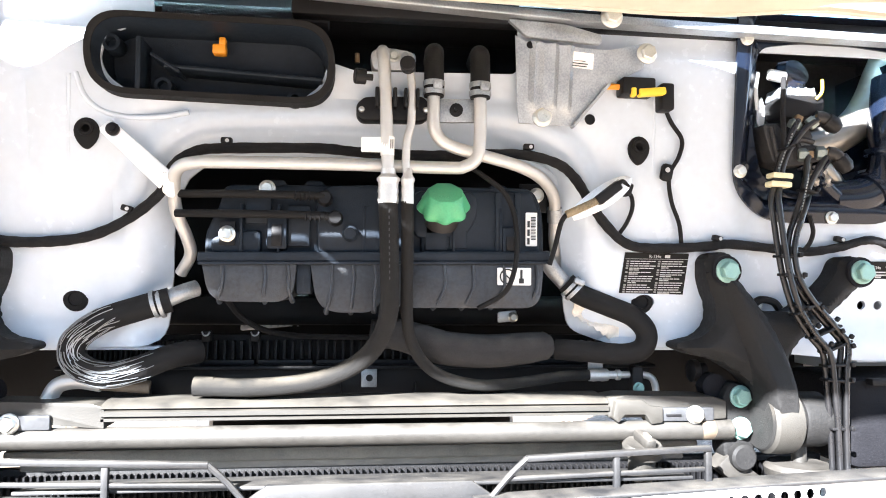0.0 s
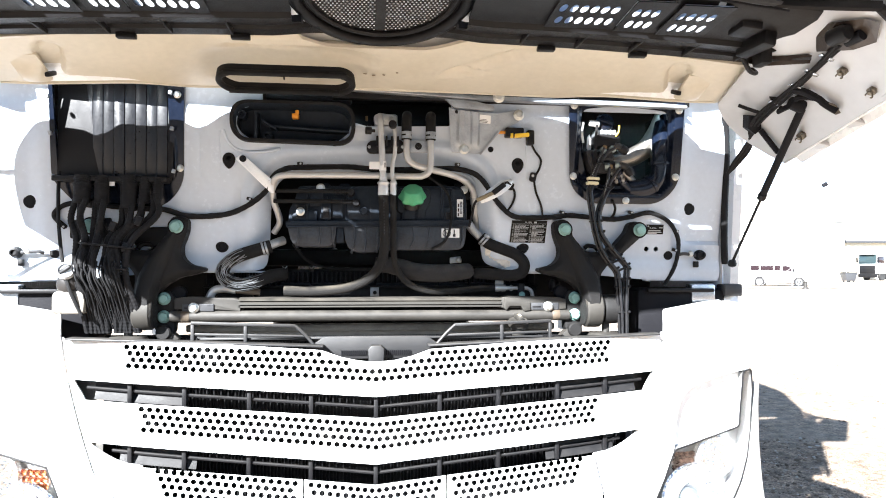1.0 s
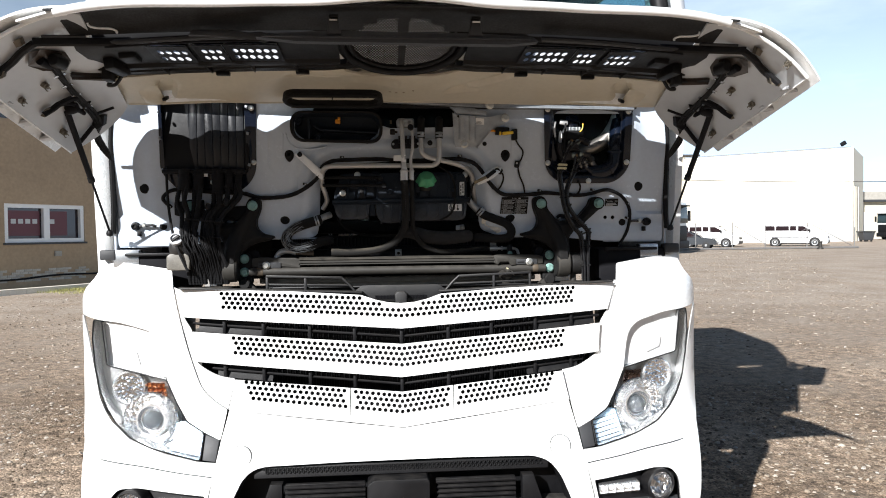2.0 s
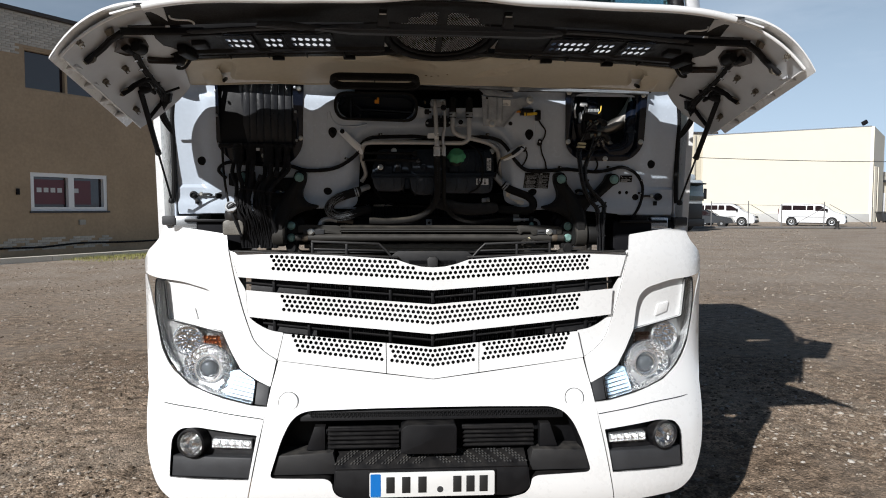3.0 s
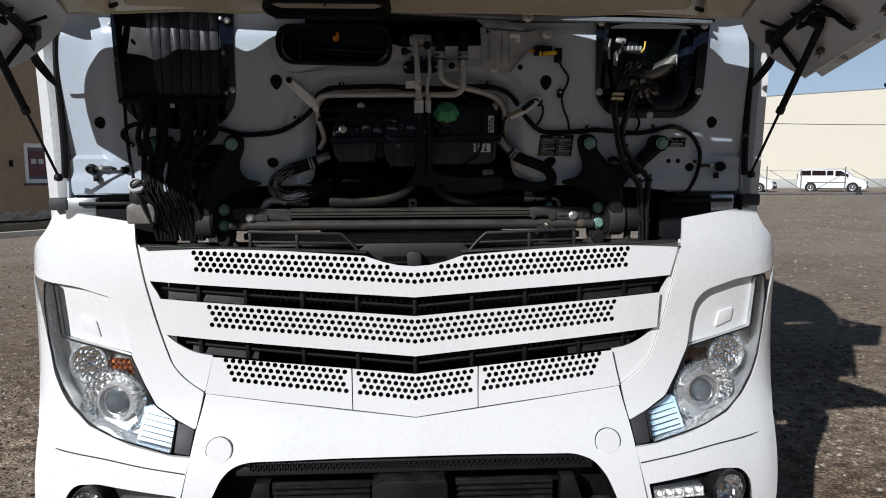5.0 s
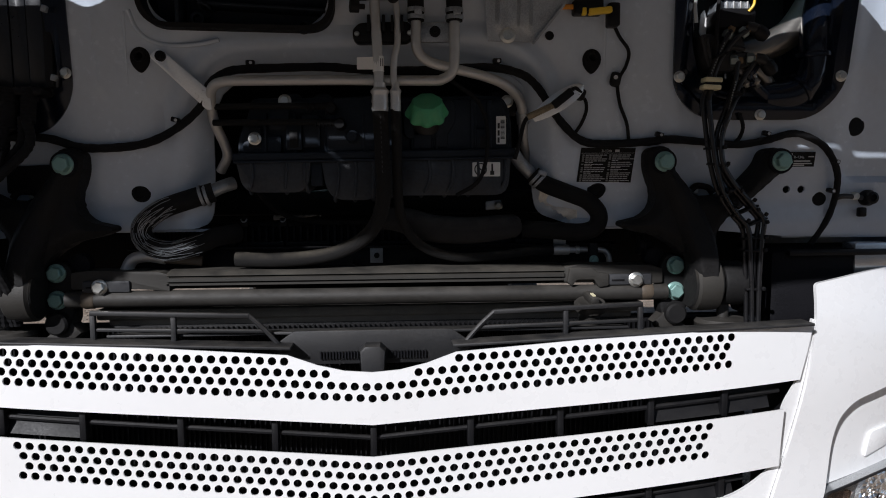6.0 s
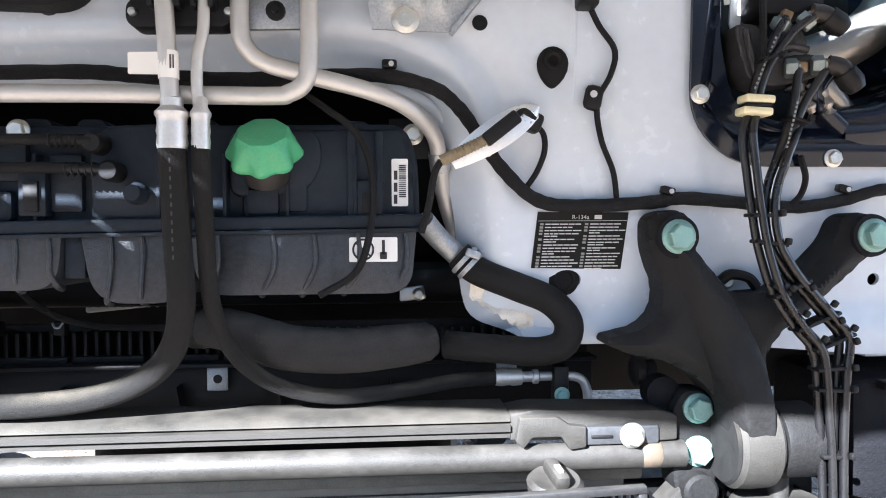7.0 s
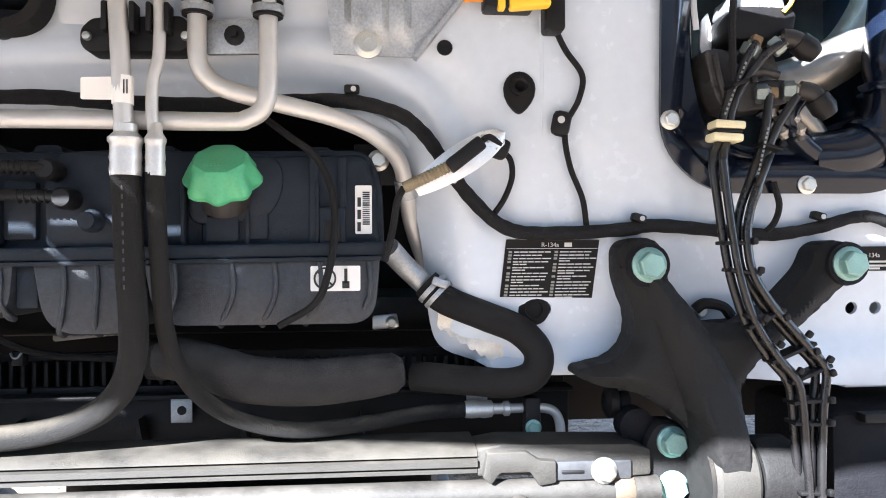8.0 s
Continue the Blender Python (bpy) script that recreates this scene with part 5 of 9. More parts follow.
def build_cheek(flap, s):
    """The downturned end of the flap with its inner panel, hinge arm, clips, cable and gas strut."""
    def bez(a, b, c, t):
        return a * (1 - t) ** 2 + b * 2 * t * (1 - t) + c * t * t
    def surf(u, v):
        a = Vector((0.985, -0.225, 2.105)).lerp(Vector((0.905, -0.935, 2.196)), v)
        b = Vector((1.15, -0.20, 2.095)).lerp(Vector((1.105, -0.935, 2.200)), v) + Vector((-0.01, 0.115, -0.036)) * max(0, 1 - v / 0.3) ** 2
        c = Vector((1.232, -0.25, 1.893)).lerp(Vector((1.222, -0.91, 2.026)), v)
        q = bez(a, b, c, u) + Vector((0, 0, 0.03 * math.sin(math.pi * v) * (1 - u)))
        return (s * q.x, q.y, q.z)
    cheek = part("flap_cheek", sheet(surf, 20, 14, (0, 0, 0.007)), PAINT, flap, "white downturned end of the flap")
    def inner(u, v):
        a = Vector((0.985, -0.232, 2.062)).lerp(Vector((0.88, -0.90, 2.19)), v)
        b = Vector((1.085, -0.21, 2.04)).lerp(Vector((1.06, -0.90, 2.19)), v) + Vector((-0.02, 0.108, -0.034)) * max(0, 1 - v / 0.3) ** 2
        c = Vector((1.178, -0.25, 1.890)).lerp(Vector((1.198, -0.885, 2.04)), v)
        q = bez(a, b, c, u)
        # soft pressed bands between the liner and the main panel
        d = 0.010 * math.sin(min(1, u / 0.4) * math.pi) * math.sin(v * 9.0)
        return (s * q.x, q.y, q.z + d)
    part("inner_panel", sheet(inner, 24, 24, (0, 0, 0.005)), PAINT_DUSTY_DIM, cheek)
    part("inner_rim", tube([inner(u, 1.0) for u in np.linspace(0.1, 1, 12)], 0.0055, 8, 2), PAINT, cheek)
    part("lower_rim", tube([inner(1.0, v) for v in np.linspace(0, 1, 8)], 0.003, 6, 2), PAINT, cheek)
    for v in (0.16, 0.38, 0.60, 0.82):
        q = (Vector(inner(1.0, v)) + Vector(surf(1.0, v))) / 2
        part("spacer", box(tuple(q + Vector((0, 0, 0.016))), (0.055, 0.055, 0.012), 0.003, rot=(0, s * 12, 0)), PAINT_DUSTY_DIM, cheek)
    # fittings stand off the inner panel, which comes forward towards its rear edge
    def lift(x, y, z):
        k = 1 - (0.030 + 0.060 * smooth_step(-0.80, -0.20, y)) / (y + 3.09)
        return Vector((s * (x * k), -3.09 + (y + 3.09) * k, 1.585 + (z - 1.585) * k))
    def at(*pts):
        return [lift(*q) for q in pts]
    # spring clips
    for x, y, z in ((1.148, -0.855, 2.084), (1.115, -0.565, 2.060), (1.176, -0.588, 2.009), (1.179, -0.288, 1.952)):
        n = Vector((-s * 0.75, -0.25, -0.6)).normalized()
        c = lift(x, y, z) - n * 0.008
        bm = lathe(c, n, [(0.0115, -0.012), (0.0115, 0.003), (0.006, 0.004), (0.005, 0.011), (0, 0.012)], 6)
        for k in range(3):
            a = k * 2.1
            e = Vector((0, math.cos(a), math.sin(a))) * 0.009
            tube([c + e, c + e * 1.6 + n * 0.008, c + e * 1.1 + n * 0.014], 0.0019, 5, 3, bm)
        part("clip", bm, CLIP_METAL, cheek)
    # hinge strap from the trim, hinge block and arm
    part("hinge_strap", tube(at((0.80, -0.745, 2.160), (0.90, -0.757, 2.154), (0.985, -0.775, 2.148), (1.050, -0.800, 2.140)), 0.0135, 8, 4, flat=0.6), BLACK, cheek)
    part("strap_lip", tube(at((0.92, -0.76, 2.168), (1.03, -0.79, 2.158)), 0.005, 6, 3), GREY_PLASTIC, cheek)
    def plate(name, pts, mat, thick=0.03):
        bm = bmesh.new()
        fr = [bm.verts.new(v) for v in at(*pts)]
        bk = [bm.verts.new(v.co + Vector((0, thick, 0.010))) for v in fr]
        n = len(fr)
        bm.faces.new(fr)
        bm.faces.new(bk[::-1])
        for i in range(n):
            bm.faces.new((fr[i], bk[i], bk[(i + 1) % n], fr[(i + 1) % n]))
        return part(name, bm, mat, cheek, smooth=False)
    plate("hinge_block", [(1.077, -0.76, 2.120), (1.055, -0.74, 2.135), (1.016, -0.70, 2.138), (1.020, -0.66, 2.120), (1.058, -0.60, 2.104), (1.085, -0.66, 2.090), (1.105, -0.71, 2.093)], BRACKET, 0.04)
    part("hinge_knuckle", lathe(lift(1.030, -0.70, 2.112), (s * 0.2, -1, 0), [(0.020, -0.03), (0.021, 0.004), (0.016, 0.016), (0, 0.018)], 14), BLACK, cheek)
    part("hinge_knuckle", lathe(lift(1.068, -0.70, 2.108), (s * 0.2, -1, 0.1), [(0.013, -0.03), (0.013, 0.012), (0, 0.014)], 12), IRON, cheek)
    part("hinge_arm", tube(at((1.046, -0.800, 2.136), (1.084, -0.785, 2.117), (1.118, -0.770, 2.092), (1.137, -0.766, 2.078), (1.171, -0.773, 2.045)), 0.0105, 8, 5), BLACK, cheek)
    plate("arm_pad", [(1.066, -0.84, 2.140), (1.088, -0.83, 2.132), (1.084, -0.82, 2.118), (1.064, -0.83, 2.122)], CLIP_METAL, 0.02)
    plate("arm_pad", [(1.140, -0.775, 2.062), (1.158, -0.775, 2.066), (1.178, -0.78, 2.046), (1.170, -0.775, 2.036), (1.148, -0.77, 2.044)], CLIP_METAL, 0.02)
    plate("lower_rail", [(1.052, -0.551, 2.108), (0.957, -0.448, 2.130), (0.950, -0.446, 2.112), (0.966, -0.45, 2.104), (1.048, -0.548, 2.088)], BRACKET, 0.02)
    part("rail_bead", tube(at((1.050, -0.55, 2.100), (1.011, -0.50, 2.108), (0.958, -0.45, 2.118)), 0.004, 6, 3), GREY_PLASTIC, cheek)
    # swivel arm that carries the strut
    part("swivel_arm", tube(at((1.174, -0.464, 1.991), (1.150, -0.450, 2.012), (1.132, -0.440, 2.030), (1.110, -0.400, 2.040), (1.116, -0.365, 2.030), (1.116, -0.330, 2.028), (1.112, -0.300, 2.024)), 0.0105, 8, 6, flat=0.7), IRON, cheek)
    part("swivel_fork", tube(at((1.132, -0.440, 2.030), (1.108, -0.425, 2.048), (1.091, -0.406, 2.057)), 0.010, 8, 4), IRON, cheek)
    plate("swivel_pad", [(1.155, -0.462, 2.012), (1.170, -0.468, 2.006), (1.184, -0.466, 1.986), (1.172, -0.462, 1.982), (1.152, -0.456, 1.998)], CLIP_METAL, 0.02)
    part("swivel_head", lathe(lift(1.122, -0.372, 2.026), (s, 0, -0.3), [(0.016, -0.02), (0.018, 0), (0.016, 0.018), (0, 0.02)], 12), IRON, cheek)
    part("low_hinge", tube(at((1.100, -0.245, 2.028), (1.070, -0.225, 2.044), (1.040, -0.215, 2.058)), 0.005, 8, 4), IRON, cheek)
    plate("low_hinge", [(1.080, -0.20, 2.030), (1.115, -0.20, 2.032), (1.135, -0.175, 1.998), (1.120, -0.165, 1.985), (1.095, -0.17, 2.000)], IRON, 0.03)
    part("corner_stay", tube(at((1.180, -0.185, 1.928), (1.155, -0.182, 1.960), (1.128, -0.180, 1.995)), 0.008, 8, 3), IRON, cheek)
    plate("stay_tab", [(1.090, -0.30, 2.058), (1.115, -0.33, 2.052), (1.112, -0.32, 2.042), (1.096, -0.295, 2.046)], BLACK, 0.01)
    # cable bundle
    for d in (-0.009, 0.0, 0.009):
        pts = at((1.060 + d, -0.65, 2.105), (1.080 + d, -0.517, 2.082 + d * 0.5), (1.091 + d, -0.388, 2.056), (1.101 + d, -0.240, 2.028 - d * 0.5), (1.116 + d, -0.160, 2.004))
        pts += [Vector((s * x, y, z)) for x, y, z in ((1.122 - d, -0.15, 1.955), (1.118 - d, -0.09, 1.915), (1.112, -0.045, 1.885))]
        part("cable", tube(pts, 0.0052, 6, 6), TAPE, cheek)
    for q in ((1.070, -0.58, 2.094), (1.082, -0.50, 2.078), (1.088, -0.42, 2.062), (1.096, -0.31, 2.042)):
        part("cable_tie", box(tuple(lift(*q)), (0.036, 0.014, 0.004), 0.001, rot=(0, s * 25, 0)), LAMP_GREY, cheek)
    # gas strut
    top, low = Vector((s * 1.112, -0.435, 2.006)), Vector((s * 1.122, -0.052, 1.605))
    joint = top.lerp(low, 0.52)
    strut = part("gas_strut", tube([top, joint], 0.0105, 12), IRON, flap, "black gas strut")
    part("rod", tube([joint, low], 0.0042, 10), IRON, strut)
    part("end_ball", lathe(low + Vector((0, 0, -0.005)), (0, 0, 1), [(0, -0.012), (0.012, -0.008), (0.014, 0), (0.010, 0.012), (0, 0.014)], 12), BLACK, strut)
    part("collar", tube([joint - (low - top).normalized() * 0.004, joint + (low - top).normalized() * 0.012], 0.0125, 12), BLACK, strut)


build_flap()


# ---- service bay behind the flap ----
OPENING = rounded([(-0.328, 1.40), (-0.325, 1.668), (-0.318, 1.815), (-0.272, 1.872), (0.216, 1.893), (0.288, 1.862), (0.325, 1.75), (0.335, 1.64), (0.345, 1.59), (0.42, 1.574), (0.42, 1.40)], 0.03)
OPEN_EDGE = np.array(dense(OPENING, 0.008))


def fw(z):
    return 0.012 - 0.2 * (z - 1.66)


def wall_y(x, z):
    """The bay's back panel: it leans a little and rolls inwards round the tank opening."""
    d = float(np.min(np.hypot(OPEN_EDGE[:, 0] - x, OPEN_EDGE[:, 1] - z)))
    y = fw(z)
    if d < 0.06 and z > 1.58:
        y += 0.05 * (1 - d / 0.06) ** 1.7
    y += 0.010 * math.exp(-((d - 0.085) / 0.016) ** 2) * (1 if z > 1.75 else 0.3)
    y -= 0.006 * math.exp(-((abs(x) - 0.515) / 0.006) ** 2) * (1 if 1.83 < z < 1.99 else 0)
    y += 0.012 / (1 + math.exp(-(z - 2.055) / 0.006)) - 0.014 / (1 + math.exp((z - 1.60) / 0.008))
    y += 0.02 / (1 + math.exp(-(abs(x) - 0.985) / 0.012)) * (1 if z > 1.66 else 0.4)
    return y


def on_wall(x, z, d=0.0):
    return Vector((x, wall_y(x, z) - d, z))


def fpath(pts, d):
    """Points of a cable that runs along the back panel, d in front of it."""
    return [(x, fw(z) - d, z) for x, z in pts]


LEFT_HOLE = rounded([(-0.925, 2.13), (-0.553, 2.13), (-0.565, 1.83), (-0.622, 1.762), (-0.86, 1.757), (-0.935, 1.84)], [0.01, 0.01, 0.04, 0.05, 0.04, 0.03])
RIGHT_HOLE = rounded([(0.606, 2.07), (0.935, 2.07), (0.938, 1.86), (0.885, 1.806), (0.672, 1.806), (0.612, 1.868)], 0.02)


FOAM = material("foam_insulation", (0.028, 0.027, 0.027), 0.9, spec=0.2, noise_scale=30, vary=0.3, bump=0.5, bump_scale=500, dust=0.15)
FITTING = material("dull_zinc_fitting", (0.25, 0.29, 0.28), 0.45, metal=0.6, noise_scale=60, vary=0.3)
RESERVOIR = material("cloudy_plastic", (0.16, 0.15, 0.13), 0.5, noise_scale=15, vary=0.3, stain=0.5, stain_color=(0.06, 0.05, 0.04), stain_scale=20)
PRINT_GREY = material("faded_print", (0.25, 0.25, 0.24), 0.6)
FOIL_CREAM = material("cream_foil", (0.74, 0.71, 0.64), 0.45, noise_scale=60, vary=0.2, bump=1.0, bump_scale=120)
RIB_BLACK = material("satin_black_housing", (0.013, 0.014, 0.017), 0.32, noise_scale=9, vary=0.3, bump=0.05, bump_scale=300, dust=0.03)
HOSE_GLOSS = material("nylon_air_line", (0.010, 0.010, 0.011), 0.30, noise_scale=30, vary=0.3, dust=0.06)
BRAID_DARK = material("brown_black_moulding", (0.014, 0.012, 0.011), 0.5, noise_scale=20, vary=0.35, dust=0.15)


def build_firewall():
    outer = [(-1.115, 2.13), (-1.118, 1.548), (-0.88, 1.548), (-0.60, 1.572), (-0.335, 1.576), (-0.325, 1.668), (-0.318, 1.815), (-0.272, 1.872), (0.216, 1.893), (0.288, 1.862), (0.325, 1.75), (0.335, 1.64),
             (0.345, 1.60), (0.42, 1.574), (0.60, 1.572), (0.87, 1.548), (1.118, 1.548), (1.115, 2.13), (0.225, 2.13), (0.224, 2.014), (-0.03, 2.008), (-0.073, 2.02), (-0.085, 1.985), (-0.12, 1.962), (-0.37, 1.964), (-0.40, 1.985), (-0.412, 2.01), (-0.40, 2.05), (-0.335, 2.07), (-0.335, 2.13)]
    rad = [0.01] * 2 + [0.03] * 3 + [0.02, 0.05, 0.04, 0.03, 0.06, 0.05, 0.03, 0.03] + [0.012] * 17
    holes = [LEFT_HOLE, RIGHT_HOLE]
    for x, z, r in ((-1.006, 1.778, 0.018), (1.006, 1.778, 0.018), (0.867, 1.647, 0.008), (0.899, 1.647, 0.008), (0.941, 1.627, 0.014), (-0.60, 1.626, 0.006), (-0.575, 1.626, 0.006)):
        holes.append(circle(x, z, r, 14))
    for x in (-0.462, 0.464):
        holes.append(circle(x, 1.650, 0.018, 16, 0.013))
    part("firewall", skin(rounded(outer, rad, 4), holes, wall_y, 0.006, 0.014, 0.012), PAINT_BAY_SHADE, truck, "white painted bulkhead of the service bay")
    # black boards added as the darkness behind the bulkhead openings
    part("bay_dark_back", box((0, 0.62, 1.75), (2.3, 0.02, 0.75), 0.002), BLACK, truck)
    part("bay_dark_roof", box((0, 0.33, 2.128), (2.3, 0.62, 0.01), 0.002), BLACK, truck)
    for s in (-1, 1):
        part("bay_side", box((s * 1.13, 0.33, 1.8), (0.012, 0.6, 0.64), 0.002), PAINT_BAY_SHADE, truck)
    # black board added for the dark void above the cup
    part("wiper_well", box((-0.05, 0.16, 2.06), (0.7, 0.02, 0.16), 0.004), BLACK, truck)
    # lower flange of the bulkhead
    for x0, x1, z in ((-0.60, -0.335, 1.572), (0.42, 0.60, 1.570), (0.87, 1.118, 1.546), (-1.118, -0.88, 1.546)):
        part("bulkhead_flange", box(((x0 + x1) / 2, fw(z) + 0.012, z), (x1 - x0, 0.028, 0.006), 0.002), PAINT_BAY_SHADE, truck)
    # plugs
    for s in (-1, 1):
        c = on_wall(s * 0.434, 1.905, -0.002)
        ring = []
        for k in range(20):
            a = 2 * math.pi * k / 20
            rz = 0.020 if math.sin(a) > 0 else 0.028
            ring.append((c.x + 0.0185 * math.cos(a) * (1 if math.sin(a) > 0 else 1 - 0.35 * math.sin(a) ** 2), c.z + rz * math.sin(a)))
        plug = part("rubber_plug", prism(ring, c.y - 0.008, c.y + 0.004, 0.003), RUBBER, truck, "black pear-shaped rubber plug")
        part("plug_core", lathe((c.x, c.y - 0.007, c.z + 0.003), (0, -1, 0), [(0.0125, 0), (0.0115, 0.003), (0.0085, 0.003), (0.006, 0.001), (0, 0.001)], 18), RUBBER, plug)
        part("hole_plug", lathe(on_wall(s * 0.461, 1.650, -0.003), (0, -1, 0), [(0.020, 0), (0.019, 0.003), (0.011, 0.005), (0.010, 0.002), (0, 0.002)], 20), RUBBER, truck)
        part("hole_plug", lathe(on_wall(s * 1.006, 1.778, -0.004), (0, -1, 0), [(0.021, 0), (0.020, 0.004), (0.012, 0.005), (0, 0.004)], 20), RUBBER, truck)
        part("hole_plug", lathe(on_wall(s * 0.941, 1.627, -0.003), (0, -1, 0), [(0.016, 0), (0.015, 0.004), (0, 0.005)], 16), RUBBER, truck)
        # latch post near the corner
        latch = part("door_latch", lathe(on_wall(s * 1.048, 1.628, 0.0), (0, -1, 0), [(0.017, 0), (0.017, 0.012), (0.013, 0.018), (0.013, 0.026), (0.008, 0.028), (0.007, 0.022), (0, 0.022)], 20), BLACK, truck)
        part("latch_arm", tube([on_wall(s * 1.03, 1.628, 0.015), on_wall(s * 0.985, 1.632, 0.02), on_wall(s * 0.965, 1.626, 0.012)], 0.0055, 8, 4), GREY_PLASTIC, latch)
        part("latch_tail", box(tuple(on_wall(s * 1.032, 1.598, 0.012)), (0.016, 0.014, 0.020), 0.003), BLACK, latch)
        part("latch_pin", lathe(on_wall(s * 1.012, 1.632, 0.012), (0, -1, 0), [(0.009, 0), (0.009, 0.010), (0.006, 0.013), (0, 0.013)], 12), STEEL, latch)


build_firewall()


def build_cup():
    """The oval air inlet cup under the gasket."""
    cup = thing("air_inlet_cup", "black oval plastic inlet cup with an orange clip", "inlet cup")
    shape = rounded([(-0.424, 1.955), (-0.424, 2.070), (-0.064, 2.068), (-0.062, 1.948)], 0.058, 10)
    inner = [(-0.243 + (x + 0.243) * 0.945, 2.01 + (z - 2.01) * 0.86) for x, z in shape]
    part("rim", skin(shape, [inner], lambda x, z: fw(z) - 0.032, 0.03, 0.03, 0.012), RUBBER, cup)
    bm = bmesh.new()
    lp = dense(inner, 0.015)
    a = [bm.verts.new((x, fw(z) - 0.03, z)) for x, z in lp]
    b = [bm.verts.new((-0.243 + (x + 0.243) * 0.95, fw(z) + 0.045, 2.01 + (z - 2.01) * 0.92)) for x, z in lp]
    for i in range(len(lp)):
        bm.faces.new((a[i], a[(i + 1) % len(lp)], b[(i + 1) % len(lp)], b[i]))
    bm.faces.new(b)
    part("cup", bm, TANK_MAT, cup)
    part("shelf", box((-0.20, fw(2.0) + 0.012, 1.995), (0.235, 0.05, 0.006), 0.002, rot=(0, 3, 0)), TANK_MAT, cup)
    part("web", box((-0.352, fw(2.0) + 0.008, 2.0), (0.008, 0.055, 0.085), 0.002), TANK_MAT, cup)
    part("web", box((-0.315, fw(2.0) + 0.008, 2.005), (0.05, 0.05, 0.005), 0.002, rot=(0, 32, 0)), TANK_MAT, cup)
    for x, z in ((-0.395, 2.035), (-0.322, 1.975), (-0.125, 1.962)):
        part("boss", lathe((x, fw(z) + 0.012, z), (0, -1, 0), [(0.014, -0.02), (0.013, 0.012), (0.008, 0.012), (0.007, 0), (0, 0)], 16), TANK_MAT, cup)
    part("clip", box((-0.241, fw(2.03) + 0.02, 2.036), (0.02, 0.02, 0.016), 0.003), ORANGE, cup, "orange clip")
    part("clip_tip", box((-0.236, fw(2.03) + 0.018, 2.048), (0.010, 0.016, 0.012), 0.002), ORANGE, cup)


build_cup()


def build_filter_box():
    """The ribbed black housing with its thick hoses."""
    f = thing("filter_housing", "black ribbed plastic housing on a bolted steel frame", "filter housing")
    opening = [(-0.916, 2.124), (-0.600, 2.124), (-0.600, 1.836), (-0.916, 1.836)]
    part("frame", skin(LEFT_HOLE, [opening], lambda x, z: fw(z) - 0.004, 0.012, 0.06, 0.02), GLOSS_BLACK, f)
    # shallow panels with narrow gaps, each stepped a little against the next
    for k in range(10):
        x0, x1 = -0.910 + 0.0302 * k, -0.910 + 0.0302 * (k + 1) - 0.0013
        y = -0.045 - 0.0014 * (k % 2)
        poly = rounded([(x0, 1.842), (x0, 2.119), (x1, 2.119), (x1, 1.842)], [0.004, 0.002, 0.002, 0.004], 3)
        part("rib", prism(poly, y, y + 0.05, 0.0025, lean=lambda a, b: 0.034 * (max(0.0, -0.775 - a) / 0.14) ** 1.6 + 0.010 * max(0.0, (1.90 - b) / 0.06)), RIB_BLACK, f)
    part("body", box((-0.758, -0.010, 1.98), (0.32, 0.05, 0.29), 0.004), BLACK, f)
    part("side_wall", prism([(-0.606, 1.845), (-0.606, 2.12), (-0.590, 2.12), (-0.590, 1.85)], -0.050, 0.0, 0.003), BLACK, f)
    part("side_bead", tube([(-0.583, -0.062, 2.118), (-0.583, -0.050, 1.99), (-0.584, -0.040, 1.90), (-0.592, -0.035, 1.85)], 0.006, 8, 5), GLOSS_BLACK, f)
    part("foot", box((-0.759, -0.052, 1.838), (0.315, 0.05, 0.016), 0.004), BLACK, f)
    for z in (2.085, 1.985, 1.865):
        part("spring_clip", box((-0.588, fw(z) - 0.022, z), (0.010, 0.012, 0.012), 0.002, rot=(0, 15, 0)), GALV, f)
        part("spring_clip", box((-0.921, fw(z) - 0.022, z - 0.02), (0.008, 0.012, 0.012), 0.002, rot=(0, -15, 0)), GALV, f)
    for x, z in ((-0.573, 2.083), (-0.573, 1.876), (-0.735, 1.80)):
        bolt("bolt", (x, fw(z) - 0.006, z), 0.008, STEEL, f)
    # rubber boots under the housing, each passing into loom tubes
    rng = np.random.default_rng(3)
    boots = ((-0.832, 0.025, 1.765), (-0.779, 0.021, 1.765), (-0.705, 0.024, 1.752), (-0.662, 0.016, 1.77), (-0.626, 0.014, 1.78))
    for i, (x, r, zb) in enumerate(boots):
        boot = part("boot", tube([(x, -0.066, 1.842), (x, -0.074, 1.81), (x + 0.001, -0.080, zb)], lambda t: r * (1.0 - 0.10 * t) + 0.0007 * math.sin(t * 60), 14, 14), HOSE_BLACK, f, "black rubber hose boot")
        part("boot_band", lathe((x, -0.070, 1.822), (0, -0.2, 1), [(r + 0.0012, -0.004), (r + 0.0018, 0), (r + 0.0012, 0.004)], 18), RUBBER, boot)
        for j in range(3 if r > 0.02 else 2):
            o = (j - 1) * r * 0.62
            bend = 0.020 * (rng.random() - 0.5)
            x2 = -0.845 + (x + 0.845) * 0.62 + o * 0.8
            pts = [(x + o, -0.080 - 0.006 * j, zb + 0.010), (x + o + bend, -0.088 - 0.010 * j, zb - 0.045), (x2 + 0.020 + bend, -0.096 - 0.012 * (j % 2), 1.665), (x2 + 0.012, -0.105 - 0.012 * j, 1.60), (x2 + 0.016, -0.105 - 0.008 * j, 1.54), (x2 + 0.022 + 0.02 * rng.random(), -0.085, 1.47), (x2 + 0.03, -0.05, 1.40)]
